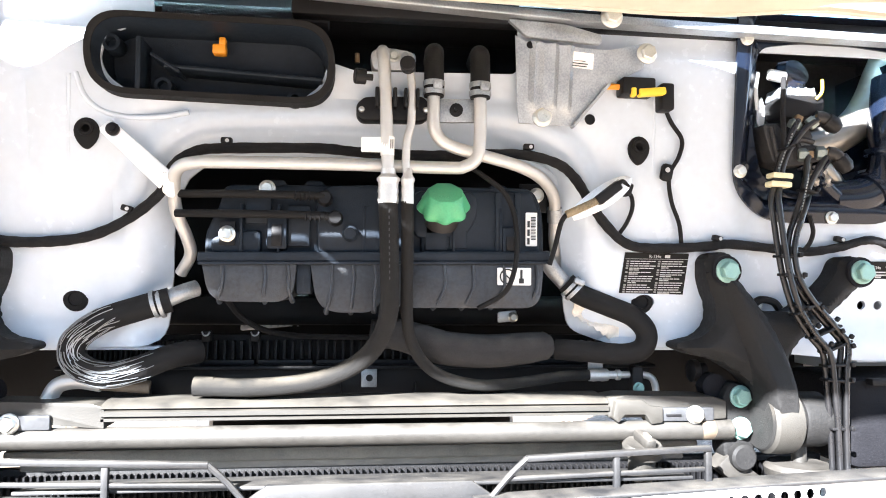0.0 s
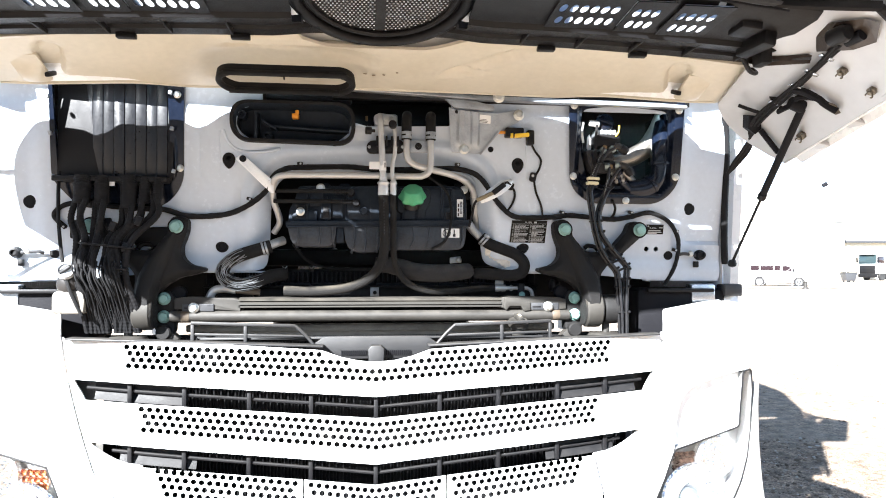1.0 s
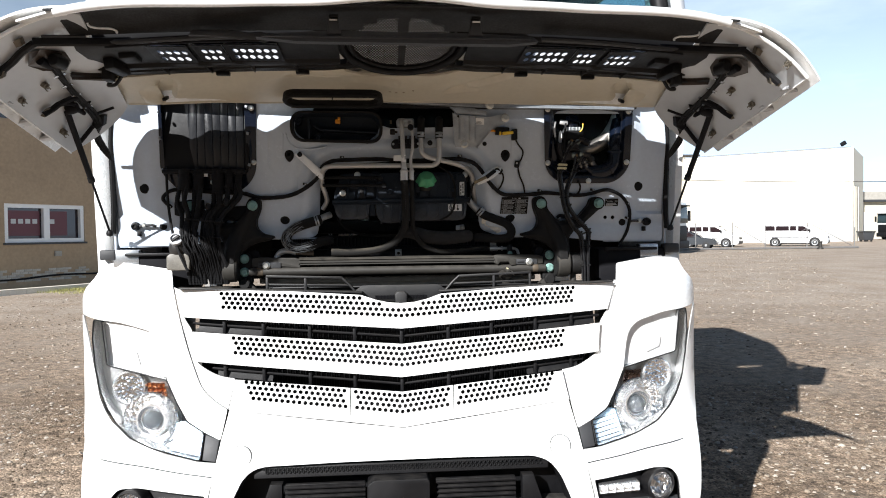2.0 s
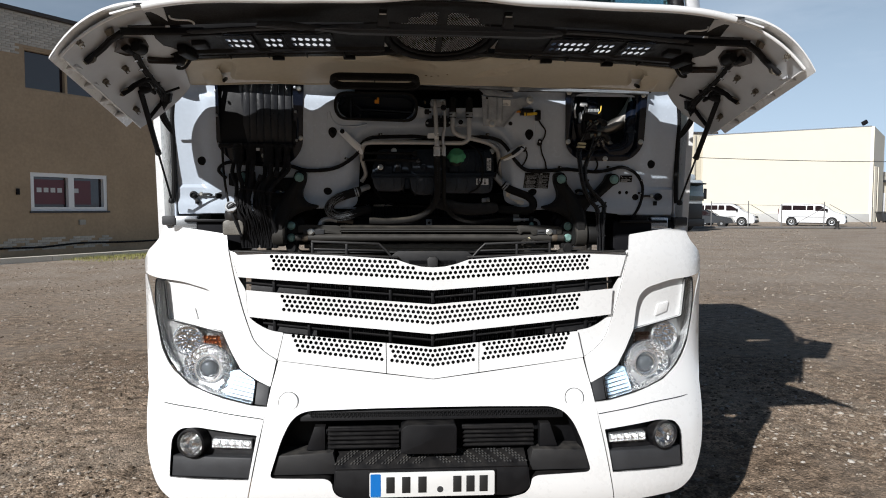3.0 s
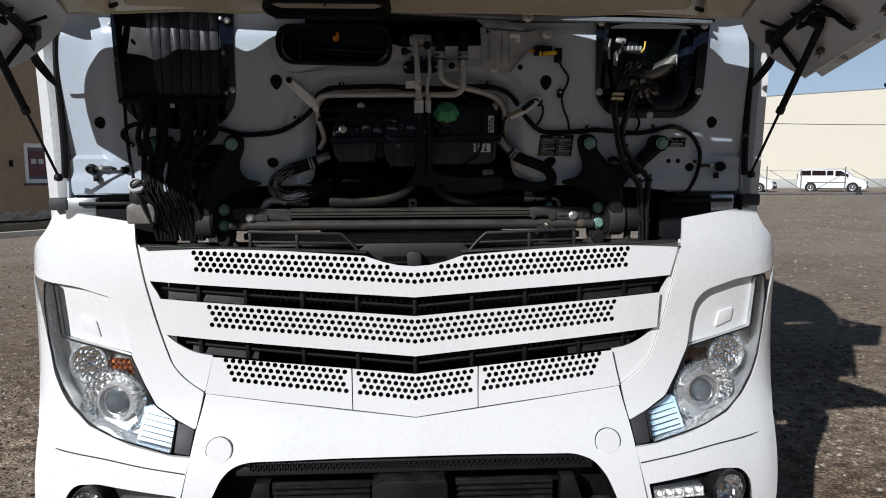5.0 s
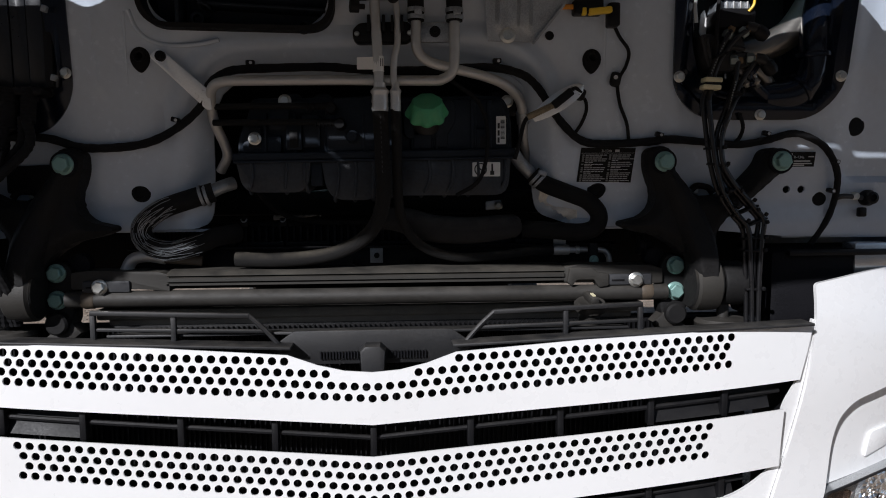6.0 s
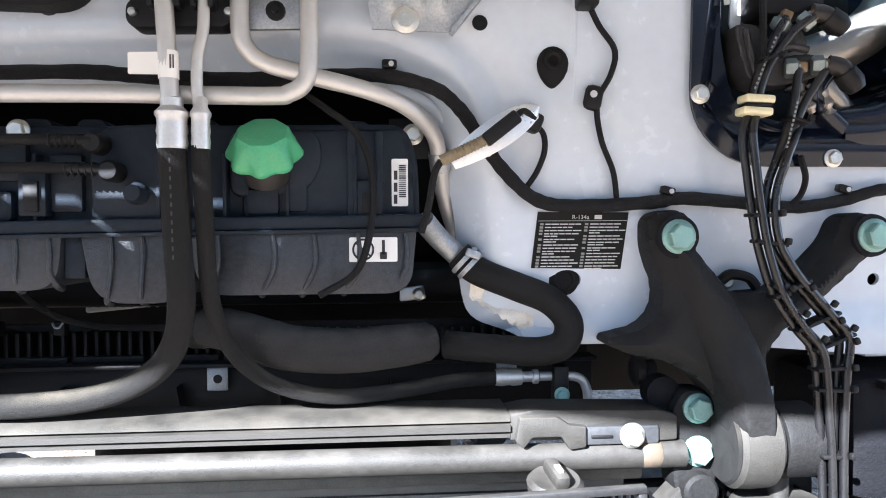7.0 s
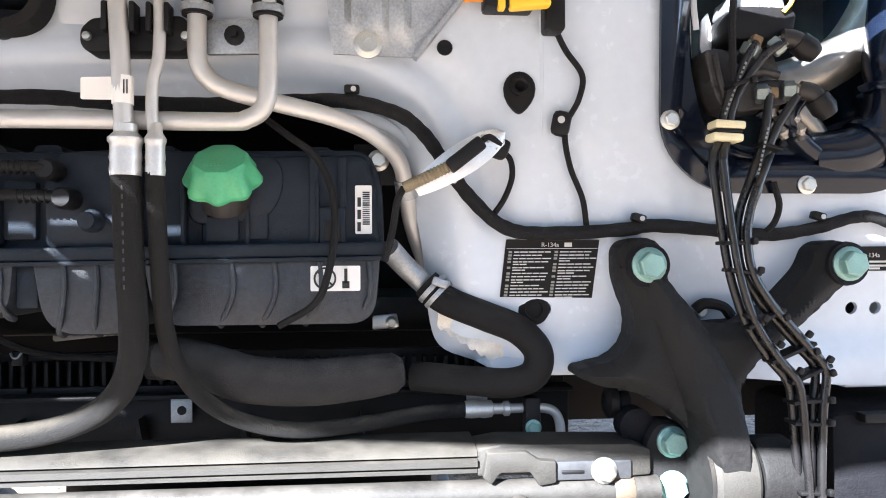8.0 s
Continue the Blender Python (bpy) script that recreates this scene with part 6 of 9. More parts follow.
            part("loom_tube", tube(pts, lambda t: 0.0088 + 0.0007 * math.sin(t * 260), 9, 22), HOSE_BLACK, boot, "corrugated loom tube")
    part("drop_cable", tube([(-0.905, -0.05, 1.86), (-0.902, -0.060, 1.79), (-0.893, -0.075, 1.70), (-0.872, -0.10, 1.60), (-0.845, -0.125, 1.53), (-0.815, -0.11, 1.45)], 0.0052, 8, 7), TAPE, f)
    for k in range(16):
        x = -0.835 + 0.0075 * k + 0.006 * rng.random()
        z = 1.595 + 0.03 * rng.random()
        part("wire", tube([(x, -0.13 + 0.02 * rng.random(), z), (x + 0.004, -0.145, z - 0.04), (x + 0.012 + 0.015 * rng.random(), -0.13, z - 0.085), (x + 0.024, -0.09, 1.46), (x + 0.03, -0.06, 1.41)], 0.0026, 6, 6), HOSE_BLACK, f)
    for x, z, w in ((-0.745, 1.645, 0.15), (-0.752, 1.585, 0.13)):
        part("cable_tie", box((x, -0.128, z), (w, 0.010, 0.005), 0.002, rot=(0, 6, 0)), BLACK, f)
    for x, z in ((-0.735, 1.700), (-0.665, 1.715), (-0.815, 1.60), (-0.70, 1.64)):
        part("plug", box((x, -0.112, z), (0.018, 0.014, 0.026), 0.003, rot=(0, 20, 0)), BLACK, f)
    part("label_tag", box((-0.748, -0.083, 1.822), (0.014, 0.002, 0.012), 0), PRINT_WHITE, f)
    for x, z, w in ((-0.80, 1.705, 0.05), (-0.66, 1.68, 0.10), (-0.87, 1.70, 0.04)):
        part("bracket", prism(rounded([(x - w / 2, z - 0.03), (x - w / 2, z + 0.022), (x + w / 2, z + 0.026), (x + w / 2, z - 0.012), (x + w * 0.2, z - 0.036)], 0.006), fw(z) - 0.012, fw(z), 0.002), BLACK, f)
    # filler neck below, with its ring and wing grip
    ax = Vector((0.15, -0.85, 0.5))
    c = Vector((-0.857, -0.115, 1.573))
    part("filler_neck", lathe((-0.855, -0.088, 1.545), (0.05, -0.3, 0.95), [(0.020, -0.05), (0.033, -0.030), (0.036, -0.008), (0.032, 0.014), (0.024, 0.026), (0, 0.03)], 20), BRAID_DARK, f)
    part("filler_cap", lathe(c, ax, [(0.024, -0.004), (0.026, 0.004), (0.024, 0.011), (0.019, 0.012), (0.0185, 0.006), (0, 0.006)], 24), PAINT_DUSTY_DIM, f, "white-edged filler cap")
    part("filler_grip", box(tuple(c + ax.normalized() * 0.012), (0.036, 0.010, 0.011), 0.003, rot=(-20, -35, 0)), BLACK, f)
    part("reservoir", prism(rounded([(-0.895, 1.455), (-0.895, 1.512), (-0.875, 1.522), (-0.815, 1.520), (-0.805, 1.50), (-0.81, 1.455)], 0.010), -0.115, -0.06, 0.008), RESERVOIR, f, "cloudy grey fluid reservoir")


build_filter_box()


# pressed bead of the back panel
part("panel_bead", tube([(x, fw(z) + 0.0022, z) for x, z in [(0.457, 1.988), (0.459, 1.94), (0.461, 1.891), (0.463, 1.841)]], lambda t: 0.0042 * (1 - 0.5 * t), 10, 4), PAINT_BAY_SHADE, truck)


part("panel_bead", tube([(x, fw(z) + 0.0015, z) for x, z in [(-0.447, 1.990), (-0.436, 1.958), (-0.412, 1.936), (-0.375, 1.928), (-0.325, 1.930), (-0.285, 1.938)]], 0.0045, 10, 6), PAINT_BAY_SHADE, truck)
part("panel_bead", tube([(x, fw(z) + 0.0020, z) for x, z in [(-0.457, 1.988), (-0.459, 1.94), (-0.461, 1.891), (-0.463, 1.841)]], lambda t: 0.0042 * (1 - 0.5 * t), 10, 4), PAINT_BAY_SHADE, truck)


def build_right_unit():
    """The black pressed plate with valves, fittings and air lines."""
    u = thing("valve_unit", "glossy black pressed plate carrying valves and air lines", "valve unit")
    outer = rounded([(0.582, 2.13), (0.953, 2.13), (0.955, 1.85), (0.895, 1.788), (0.662, 1.788), (0.600, 1.84)], [0.004, 0.004, 0.07, 0.06, 0.07, 0.07], 6)
    hole = rounded([(0.634, 1.945), (0.630, 2.075), (0.70, 2.085), (0.80, 2.085), (0.912, 2.075), (0.915, 1.96), (0.885, 1.90), (0.845, 1.848), (0.72, 1.842), (0.66, 1.862)], 0.025)
    def dish(x, z):
        y = fw(z) - 0.012
        d = min(x - 0.59, 0.95 - x, z - 1.795, 0.643 * (x - 0.600) + 0.766 * (z - 1.84), 0.719 * (0.955 - x) + 0.695 * (z - 1.85))
        y += 0.020 * smooth_step(0.020, 0.034, d)
        # folded beads beside and below the opening
        y -= 0.008 * math.exp(-((x - 0.622) / 0.005) ** 2) * smooth_step(1.86, 1.90, z)
        y -= 0.010 * math.exp(-((z - 1.826) / 0.006) ** 2) * smooth_step(0.66, 0.70, x) * smooth_step(0.90, 0.86, x)
        return y
    part("plate", skin(outer, [hole], dish, 0.006, 0.008, 0.008), GLOSS_BLACK, u)
    # black board put in for the dark depth of the well
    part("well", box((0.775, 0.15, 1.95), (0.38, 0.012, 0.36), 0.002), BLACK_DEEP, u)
    for z0, z1, x in ((1.87, 2.08, 0.628), (1.90, 2.08, 0.918)):
        part("well_side", box((x, 0.06, (z0 + z1) / 2), (0.006, 0.16, z1 - z0), 0.001), GLOSS_BLACK, u)
    part("well_floor", box((0.77, 0.06, 1.840), (0.22, 0.15, 0.006), 0.001), GLOSS_BLACK, u)
    for x, z in ((0.600, 2.082), (0.935, 2.075), (0.609, 1.871), (0.940, 1.873), (0.783, 1.798)):
        bolt("bolt", (x, fw(z) - 0.012, z), 0.0085, STEEL, u)
    # ducts round the opening
    part("side_duct", tube([(0.93, 0.02, 2.05), (0.915, 0.0, 1.995), (0.903, -0.012, 1.945), (0.899, -0.014, 1.90), (0.886, -0.012, 1.862), (0.852, -0.006, 1.838), (0.80, 0.0, 1.832)], lambda t: 0.031 + 0.003 * math.sin(t * 9), 18, 8), GLOSS_BLACK, u)
    part("duct_rib", lathe((0.901, -0.013, 1.918), (0, 0, 1), [(0.036, -0.005), (0.037, 0), (0.036, 0.005)], 22), GLOSS_BLACK, u)
    part("duct_rib", lathe((0.872, -0.010, 1.850), (0.8, 0, 0.55), [(0.035, -0.005), (0.036, 0), (0.035, 0.005)], 22), GLOSS_BLACK, u)
    part("silver_pipe", tube([(0.965, 0.05, 2.115), (0.935, 0.04, 2.067), (0.912, 0.035, 2.024), (0.878, 0.032, 1.979), (0.836, 0.034, 1.950), (0.795, 0.040, 1.936), (0.762, 0.05, 1.93)], lambda t: 0.033 - 0.005 * t, 24, 10), PIPE_BRIGHT, u, "bright curved metal pipe")
    part("dull_pipe", tube([(0.755, 0.0, 1.905), (0.775, 0.0, 1.897), (0.797, 0.0, 1.882), (0.819, 0.004, 1.858), (0.842, 0.012, 1.830)], lambda t: 0.016 - 0.003 * t, 16, 8), PIPE_BRIGHT, u, "dull bent metal pipe")
    part("well_bead", tube([(0.665, -0.012, 1.868), (0.70, -0.014, 1.838), (0.745, -0.014, 1.829), (0.815, -0.014, 1.8285), (0.862, -0.014, 1.829)], 0.0065, 10, 6), GLOSS_BLACK, u)
    part("left_duct", tube([(0.632, 0.0, 2.06), (0.633, -0.006, 2.00), (0.636, -0.006, 1.952), (0.628, 0.0, 1.915), (0.632, 0.01, 1.87)], lambda t: 0.017 + 0.002 * math.sin(t * 11), 14, 8), GLOSS_BLACK, u)
    part("black_pipe", tube([(0.772, -0.035, 1.905), (0.760, -0.030, 1.882), (0.772, -0.025, 1.857), (0.80, -0.02, 1.835)], 0.012, 12, 6), GLOSS_BLACK, u)
    # white-painted strip stands for daylight at the well's edge
    part("daylight_strip", prism(rounded([(0.668, 2.002), (0.676, 2.012), (0.682, 1.985), (0.679, 1.958), (0.672, 1.952), (0.6655, 1.967)], 0.003), 0.0, 0.004, 0.001), PAINT, u, "pale strip put in for daylight showing in the well")
    blk = part("relay_box", prism(rounded([(0.678, 1.995), (0.690, 2.003), (0.752, 2.003), (0.760, 1.994), (0.756, 1.975), (0.74, 1.966), (0.686, 1.964), (0.679, 1.971)], 0.006), -0.050, 0.0, 0.005), BLACK, u, "black plastic relay box")
    part("box_lid", prism(rounded([(0.680, 1.998), (0.684, 2.018), (0.748, 2.018), (0.754, 1.998)], 0.004), -0.040, 0.0, 0.003), GALV, blk)
    for k in range(5):
        part("lid_fin", box((0.688 + 0.014 * k, -0.042, 2.009), (0.003, 0.004, 0.018), 0.001), ALU, blk)
    part("head_cap", lathe((0.72, -0.02, 2.045), (0.2, -0.9, 0.3), [(0.030, -0.02), (0.032, 0), (0.024, 0.012), (0, 0.014)], 18), GLOSS_BLACK, u)
    part("bright_fitting", box((0.676, -0.045, 2.035), (0.034, 0.012, 0.020), 0.005, rot=(0, 8, 0)), ALU_CAST, u)
    part("bright_strip", tube([(0.642, -0.045, 2.04), (0.636, -0.048, 2.01), (0.640, -0.046, 1.975)], 0.004, 8, 5, flat=0.5), ALU, u)
    part("yellow_wire", tube([(0.755, -0.05, 2.03), (0.750, -0.056, 2.008), (0.742, -0.052, 1.996)], 0.0026, 6, 5), YELLOW, u)
    # cast valve with screwed fittings
    cast = rounded([(0.649, 1.952), (0.672, 1.954), (0.694, 1.934), (0.704, 1.914), (0.730, 1.919), (0.760, 1.917), (0.768, 1.900), (0.738, 1.888), (0.690, 1.880), (0.668, 1.886), (0.657, 1.912)], 0.006)
    valve = part("valve_block", prism(cast, -0.048, 0.0, 0.006), VALVE_GREY, u, "grey cast valve block")
    part("valve_web", prism(rounded([(0.700, 1.955), (0.730, 1.955), (0.742, 1.930), (0.70, 1.925)], 0.006), -0.045, 0.0, 0.005), VALVE_GREY, valve)
    part("valve_rib", tube([(0.660, -0.052, 1.945), (0.664, -0.054, 1.92), (0.672, -0.054, 1.89)], 0.004, 8, 5), VALVE_GREY, valve)
    part("valve_rib", tube([(0.700, -0.050, 1.922), (0.715, -0.052, 1.926), (0.735, -0.052, 1.922)], 0.005, 8, 5), VALVE_GREY, valve)
    def fitting(x, z, ax, elbow=None):
        c = Vector((x, -0.058, z))
        d = Vector(ax).normalized()
        fit = part("fitting", lathe(c - d * 0.012, d, [(0.010, -0.006), (0.0115, -0.004), (0.0115, 0.006), (0.008, 0.008), (0.008, 0.010), (0, 0.010)], 6), FITTING, valve)
        part("brass_nut", box(tuple(c), (0.0125, 0.011, 0.011), 0.002, rot=(0, math.degrees(math.atan2(d.x, d.z)), 0)), BRASS, fit)
        if elbow:
            part("elbow", tube(elbow, 0.0105, 12, 6), BRAID_DARK, valve)
            part("dust_cap", lathe(Vector(elbow[-1]), Vector(elbow[-1]) - Vector(elbow[-2]), [(0.0135, -0.012), (0.0145, 0.004), (0.010, 0.014), (0, 0.015)], 14), BLACK, valve)
    fitting(0.705, 1.960, (0.4, -0.3, 0.9))
    fitting(0.740, 1.962, (0.7, -0.3, 0.6), [(0.738, -0.055, 1.965), (0.752, -0.058, 1.962), (0.765, -0.058, 1.953)])
    fitting(0.724, 1.900, (0.9, -0.3, 0.0))
    fitting(0.757, 1.904, (0.9, -0.3, 0.0), [(0.757, -0.056, 1.905), (0.772, -0.060, 1.900), (0.783, -0.060, 1.886)])
    for k in range(4):
        part("foil_boot", tube([(0.725 + 0.012 * k, -0.030, 1.884), (0.732 + 0.012 * k, -0.036, 1.868), (0.742 + 0.011 * k, -0.034, 1.852)], lambda t: 0.006 + 0.002 * math.sin(t * 17 + k), 8, 6), FOIL if k % 2 else GLOSS_BLACK, valve)
    part("hanging_cable", tube([(0.682, -0.055, 2.03), (0.675, -0.062, 1.98), (0.673, -0.066, 1.93), (0.672, -0.068, 1.905)], 0.0042, 8, 6), TAPE, u)
    # air lines bundled downwards
    lines = thing("air_lines", "bundle of black plastic air lines held by cable ties", "air lines")
    ta = [(0.650, 1.82), (0.656, 1.77), (0.661, 1.735), (0.668, 1.696), (0.680, 1.655), (0.692, 1.630), (0.714, 1.598), (0.734, 1.574), (0.740, 1.545), (0.743, 1.50), (0.747, 1.447), (0.750, 1.34)]
    tb = [(0.690, 1.79), (0.681, 1.765), (0.677, 1.735), (0.683, 1.696), (0.703, 1.662), (0.722, 1.640), (0.748, 1.611), (0.767, 1.586), (0.764, 1.545), (0.762, 1.50), (0.761, 1.447), (0.762, 1.34)]
    heads = ([(0.703, 1.957), (0.697, 1.948), (0.683, 1.922), (0.672, 1.900), (0.662, 1.871), (0.657, 1.845)],
             [(0.736, 1.959), (0.731, 1.955), (0.712, 1.941), (0.691, 1.915), (0.679, 1.895), (0.670, 1.868), (0.666, 1.845)],
             [(0.720, 1.897), (0.717, 1.890), (0.713, 1.861), (0.704, 1.828)],
             [(0.752, 1.897), (0.747, 1.890), (0.727, 1.861), (0.713, 1.831), (0.704, 1.81)])
    for i, (head, tail) in enumerate(zip(heads, (ta, ta, tb, tb))):
        o = -0.0052 if i % 2 == 0 else 0.0052
        pts = [(x, -0.062 - 0.003 * k / len(head), z) for k, (x, z) in enumerate(head)] + [(x + o, -0.074 - 0.004 * (i % 2), z) for x, z in tail]
        part("line", tube(pts, 0.0049, 10, 7), HOSE_GLOSS, lines)
    part("line", tube([(0.745, -0.02, 1.842), (0.715, -0.066, 1.825)] + [(x + 0.001, -0.085, z) for x, z in tb], 0.0046, 10, 7), HOSE_GLOSS, lines)
    part("line", tube([(x + 0.001, -0.085, z) for x, z in ta], 0.0046, 10, 7), HOSE_GLOSS, lines)
    for z in (1.8605, 1.8465):
        part("holder", box((0.6645 if z > 1.85 else 0.662, -0.067, z), (0.036, 0.024, 0.0095), 0.003, rot=(0, 3, 0)), CREAM, lines, "cream plastic line holder")
    part("holder_strap", box((0.663, -0.068, 1.8535), (0.032, 0.020, 0.005), 0.002), BLACK, lines)
    for x, z, w, r in ((0.679, 1.908, 0.026, -20), (0.712, 1.836, 0.026, 15), (0.669, 1.728, 0.036, 0), (0.676, 1.696, 0.036, 8), (0.700, 1.644, 0.048, -25), (0.686, 1.643, 0.024, 30), (0.731, 1.606, 0.056, -22), (0.703, 1.614, 0.024, 35), (0.736, 1.625, 0.024, 38), (0.751, 1.582, 0.052, -22), (0.725, 1.585, 0.024, 35), (0.760, 1.597, 0.024, 35), (0.752, 1.552, 0.046, -4), (0.752, 1.527, 0.044, 3), (0.754, 1.45, 0.036, 2)):
        part("cable_tie", box((x, -0.076 if z < 1.8 else -0.068, z), (w, 0.024, 0.0045), 0.0015, rot=(0, r, 0)), BLACK, lines)
        part("tie_head", box((x + w * 0.42, -0.090 if z < 1.8 else -0.080, z + 0.002), (0.007, 0.007, 0.008), 0.002, rot=(0, r, 0)), BLACK, lines)
    for k in range(12):
        part("print_mark", box((0.6625 + 0.0022 * k, -0.0690, 1.874 + 0.0052 * k), (0.0022, 0.0006, 0.0028), 0, rot=(0, 25, 0)), PRINT_GREY, lines)
        part("print_mark", box((0.6925 + 0.0012 * k, -0.0815, 1.800 + 0.0050 * k), (0.0022, 0.0006, 0.0028), 0, rot=(0, 14, 0)), PRINT_GREY, lines)


VALVE_GREY = material("dirty_cast_alloy", (0.042, 0.041, 0.042), 0.55, metal=0.4, noise_scale=30, vary=0.35, bump=0.4, bump_scale=250, stain=0.5, stain_color=(0.03, 0.026, 0.023), stain_scale=40)
PIPE_BRIGHT = material("bright_steel_pipe", (0.30, 0.285, 0.26), 0.34, metal=0.85, noise_scale=4, vary=0.12)
TAN = material("tan_stain", (0.085, 0.065, 0.045), 0.6, noise_scale=60, vary=0.3)
BRASS = material("brass_fitting", (0.20, 0.135, 0.07), 0.55, metal=0.5, noise_scale=60, vary=0.2)
build_right_unit()


def build_tank():
    t = thing("expansion_tank", "dark grey plastic coolant tank with a green screw cap", "coolant tank")
    # upper half with rounded shoulders
    up = rounded([(-0.262, 1.722), (-0.262, 1.755), (-0.24, 1.80), (-0.235, 1.832), (0.262, 1.838), (0.278, 1.80), (0.280, 1.722)], [0.005, 0.02, 0.02, 0.02, 0.02, 0.02, 0.005])
    part("upper_shell", prism(up, -0.036, 0.12, 0.012), TANK_MAT, t)
    part("raised_panel", prism(rounded([(-0.088, 1.724), (-0.092, 1.80), (-0.075, 1.832), (0.010, 1.836), (0.012, 1.724)], 0.012), -0.052, 0.0, 0.008), TANK_MAT, t)
    part("raised_panel", prism(rounded([(0.075, 1.724), (0.075, 1.828), (0.262, 1.832), (0.272, 1.79), (0.274, 1.724)], 0.014), -0.045, 0.0, 0.008), TANK_MAT, t)
    part("raised_panel", prism(rounded([(-0.25, 1.724), (-0.252, 1.745), (-0.225, 1.758), (-0.175, 1.76), (-0.175, 1.724)], 0.008), -0.048, 0.0, 0.006), TANK_MAT, t)
    # welded flange
    part("flange", prism(rounded([(-0.268, 1.709), (-0.268, 1.724), (0.284, 1.732), (0.284, 1.716)], 0.004), -0.062, 0.12, 0.004), TANK_MAT, t)
    part("flange_lip", prism(rounded([(-0.266, 1.7045), (-0.266, 1.709), (0.282, 1.716), (0.282, 1.7115)], 0.001), -0.066, -0.05, 0.0015), TANK_MAT, t)
    # lower half: rounded chambers with ribs
    cells = [(-0.262, -0.118, 1.648), (-0.098, 0.018, 1.632), (0.018, 0.275, 1.640)]
    for x0, x1, z in cells:
        shape = rounded([(x0, 1.708), (x1, 1.713), (x1 - 0.006, z), (x0 + 0.012, z)], [0.003, 0.003, 0.03, 0.04], 6)
        part("lower_shell", prism(shape, -0.058, 0.11, 0.016), TANK_LOW, t, "scuffed grey lower chamber")
    part("lower_web", box((-0.108, -0.02, 1.685), (0.024, 0.06, 0.05), 0.004), TANK_MAT, t)
    for x, z, bend in ((-0.232, 1.648, -0.004), (-0.168, 1.648, 0.0), (-0.132, 1.65, 0.006), (-0.066, 1.632, -0.006), (-0.032, 1.632, -0.002), (0.002, 1.634, 0.0), (0.050, 1.640, -0.012), (0.112, 1.640, -0.014), (0.158, 1.640, -0.014), (0.208, 1.641, -0.016), (0.262, 1.648, -0.006)):
        pts = [(x, -0.0585, 1.709), (x + 0.002, -0.0600, 1.690), (x + 0.001, -0.0600, 1.672), (x + bend * 0.45, -0.0595, z + 0.014), (x + bend, -0.052, z + 0.003), (x + bend * 1.1, -0.040, z - 0.001)]
        part("rib", tube(pts, lambda t: 0.0030 + 0.0012 * (t > 0.75), 8, 5), TANK_LOW, t)
    for x in (-0.205, -0.148, -0.015, 0.058, 0.128, 0.205, 0.232):
        part("rib", prism([(x - 0.002, 1.726), (x - 0.002, 1.80), (x + 0.002, 1.80), (x + 0.002, 1.726)], -0.054, -0.03, 0.001), TANK_MAT, t)
    for x0, x1, z0, z1, y in ((0.082, 0.118, 1.732, 1.772, -0.050), (0.122, 0.150, 1.735, 1.800, -0.049), (0.196, 0.206, 1.730, 1.828, -0.051), (0.228, 0.238, 1.766, 1.828, -0.051), (-0.200, -0.160, 1.770, 1.815, -0.046), (-0.135, -0.10, 1.735, 1.80, -0.046)):
        part("panel_step", prism(rounded([(x0, z0), (x0, z1), (x1, z1), (x1, z0)], 0.004), y, 0.0, 0.002), TANK_MAT, t)
    for x in (-0.155, -0.095, 0.03, 0.205):
        part("top_lug", prism(rounded([(x - 0.022, 1.826), (x - 0.012, 1.842), (x + 0.012, 1.842), (x + 0.022, 1.826)], 0.005), -0.03, 0.02, 0.003), TANK_MAT, t)
    part("lug", box((0.222, -0.046, 1.748), (0.030, 0.018, 0.045), 0.003), TANK_MAT, t)
    part("lug_window", box((0.222, -0.056, 1.744), (0.018, 0.006, 0.022), 0.001), BLACK, t)
    part("lug", box((-0.150, -0.046, 1.755), (0.030, 0.02, 0.05), 0.003), TANK_MAT, t)
    part("lug_window", box((-0.150, -0.057, 1.752), (0.016, 0.006, 0.034), 0.001), BLACK, t)
    # filler and cap
    part("filler_neck", lathe((0.108, -0.035, 1.797), (0, -0.93, 0.36), [(0.030, -0.03), (0.030, 0.012), (0.026, 0.02), (0, 0.02)], 24), TANK_MAT, t)
    part("neck_shroud", prism(rounded([(0.062, 1.75), (0.06, 1.828), (0.165, 1.83), (0.17, 1.79), (0.15, 1.755)], 0.02), -0.05, 0.0, 0.008), TANK_MAT, t)
    bm = bmesh.new()
    ax = Vector((0.03, -0.66, 0.75)).normalized()
    side = Vector((1, 0, 0.02)).normalized()
    upv = side.cross(ax)
    c = Vector((0.1075, -0.0785, 1.7965))
    rings = []
    # flared skirt with eight scallops under a flat eight-sided top
    for h, r, lobe, flat in ((-0.004, 0.0395, 0.0030, 0.0), (0.0, 0.0425, 0.0034, 0.0), (0.004, 0.0430, 0.0032, 0.0), (0.012, 0.0395, 0.0024, 0.3), (0.022, 0.0350, 0.0012, 0.8), (0.0275, 0.0318, 0.0, 1.0), (0.0300, 0.0290, 0.0, 1.0), (0.0306, 0.0200, 0.0, 1.0), (0.0300, 0.008, 0.0, 1.0)):
        ring = []
        for k in range(64):
            a = 2 * math.pi * (k + 0.5) / 64
            q = (a + math.pi / 8) % (math.pi / 4) - math.pi / 8
            rr = 0.92 * (r + lobe * math.cos(8 * a)) * (1 + flat * (0.93 / math.cos(q) - 0.965) * 0.9)
            ring.append(bm.verts.new(c + ax * h + (side * math.cos(a) + upv * math.sin(a)) * rr))
        rings.append(ring)
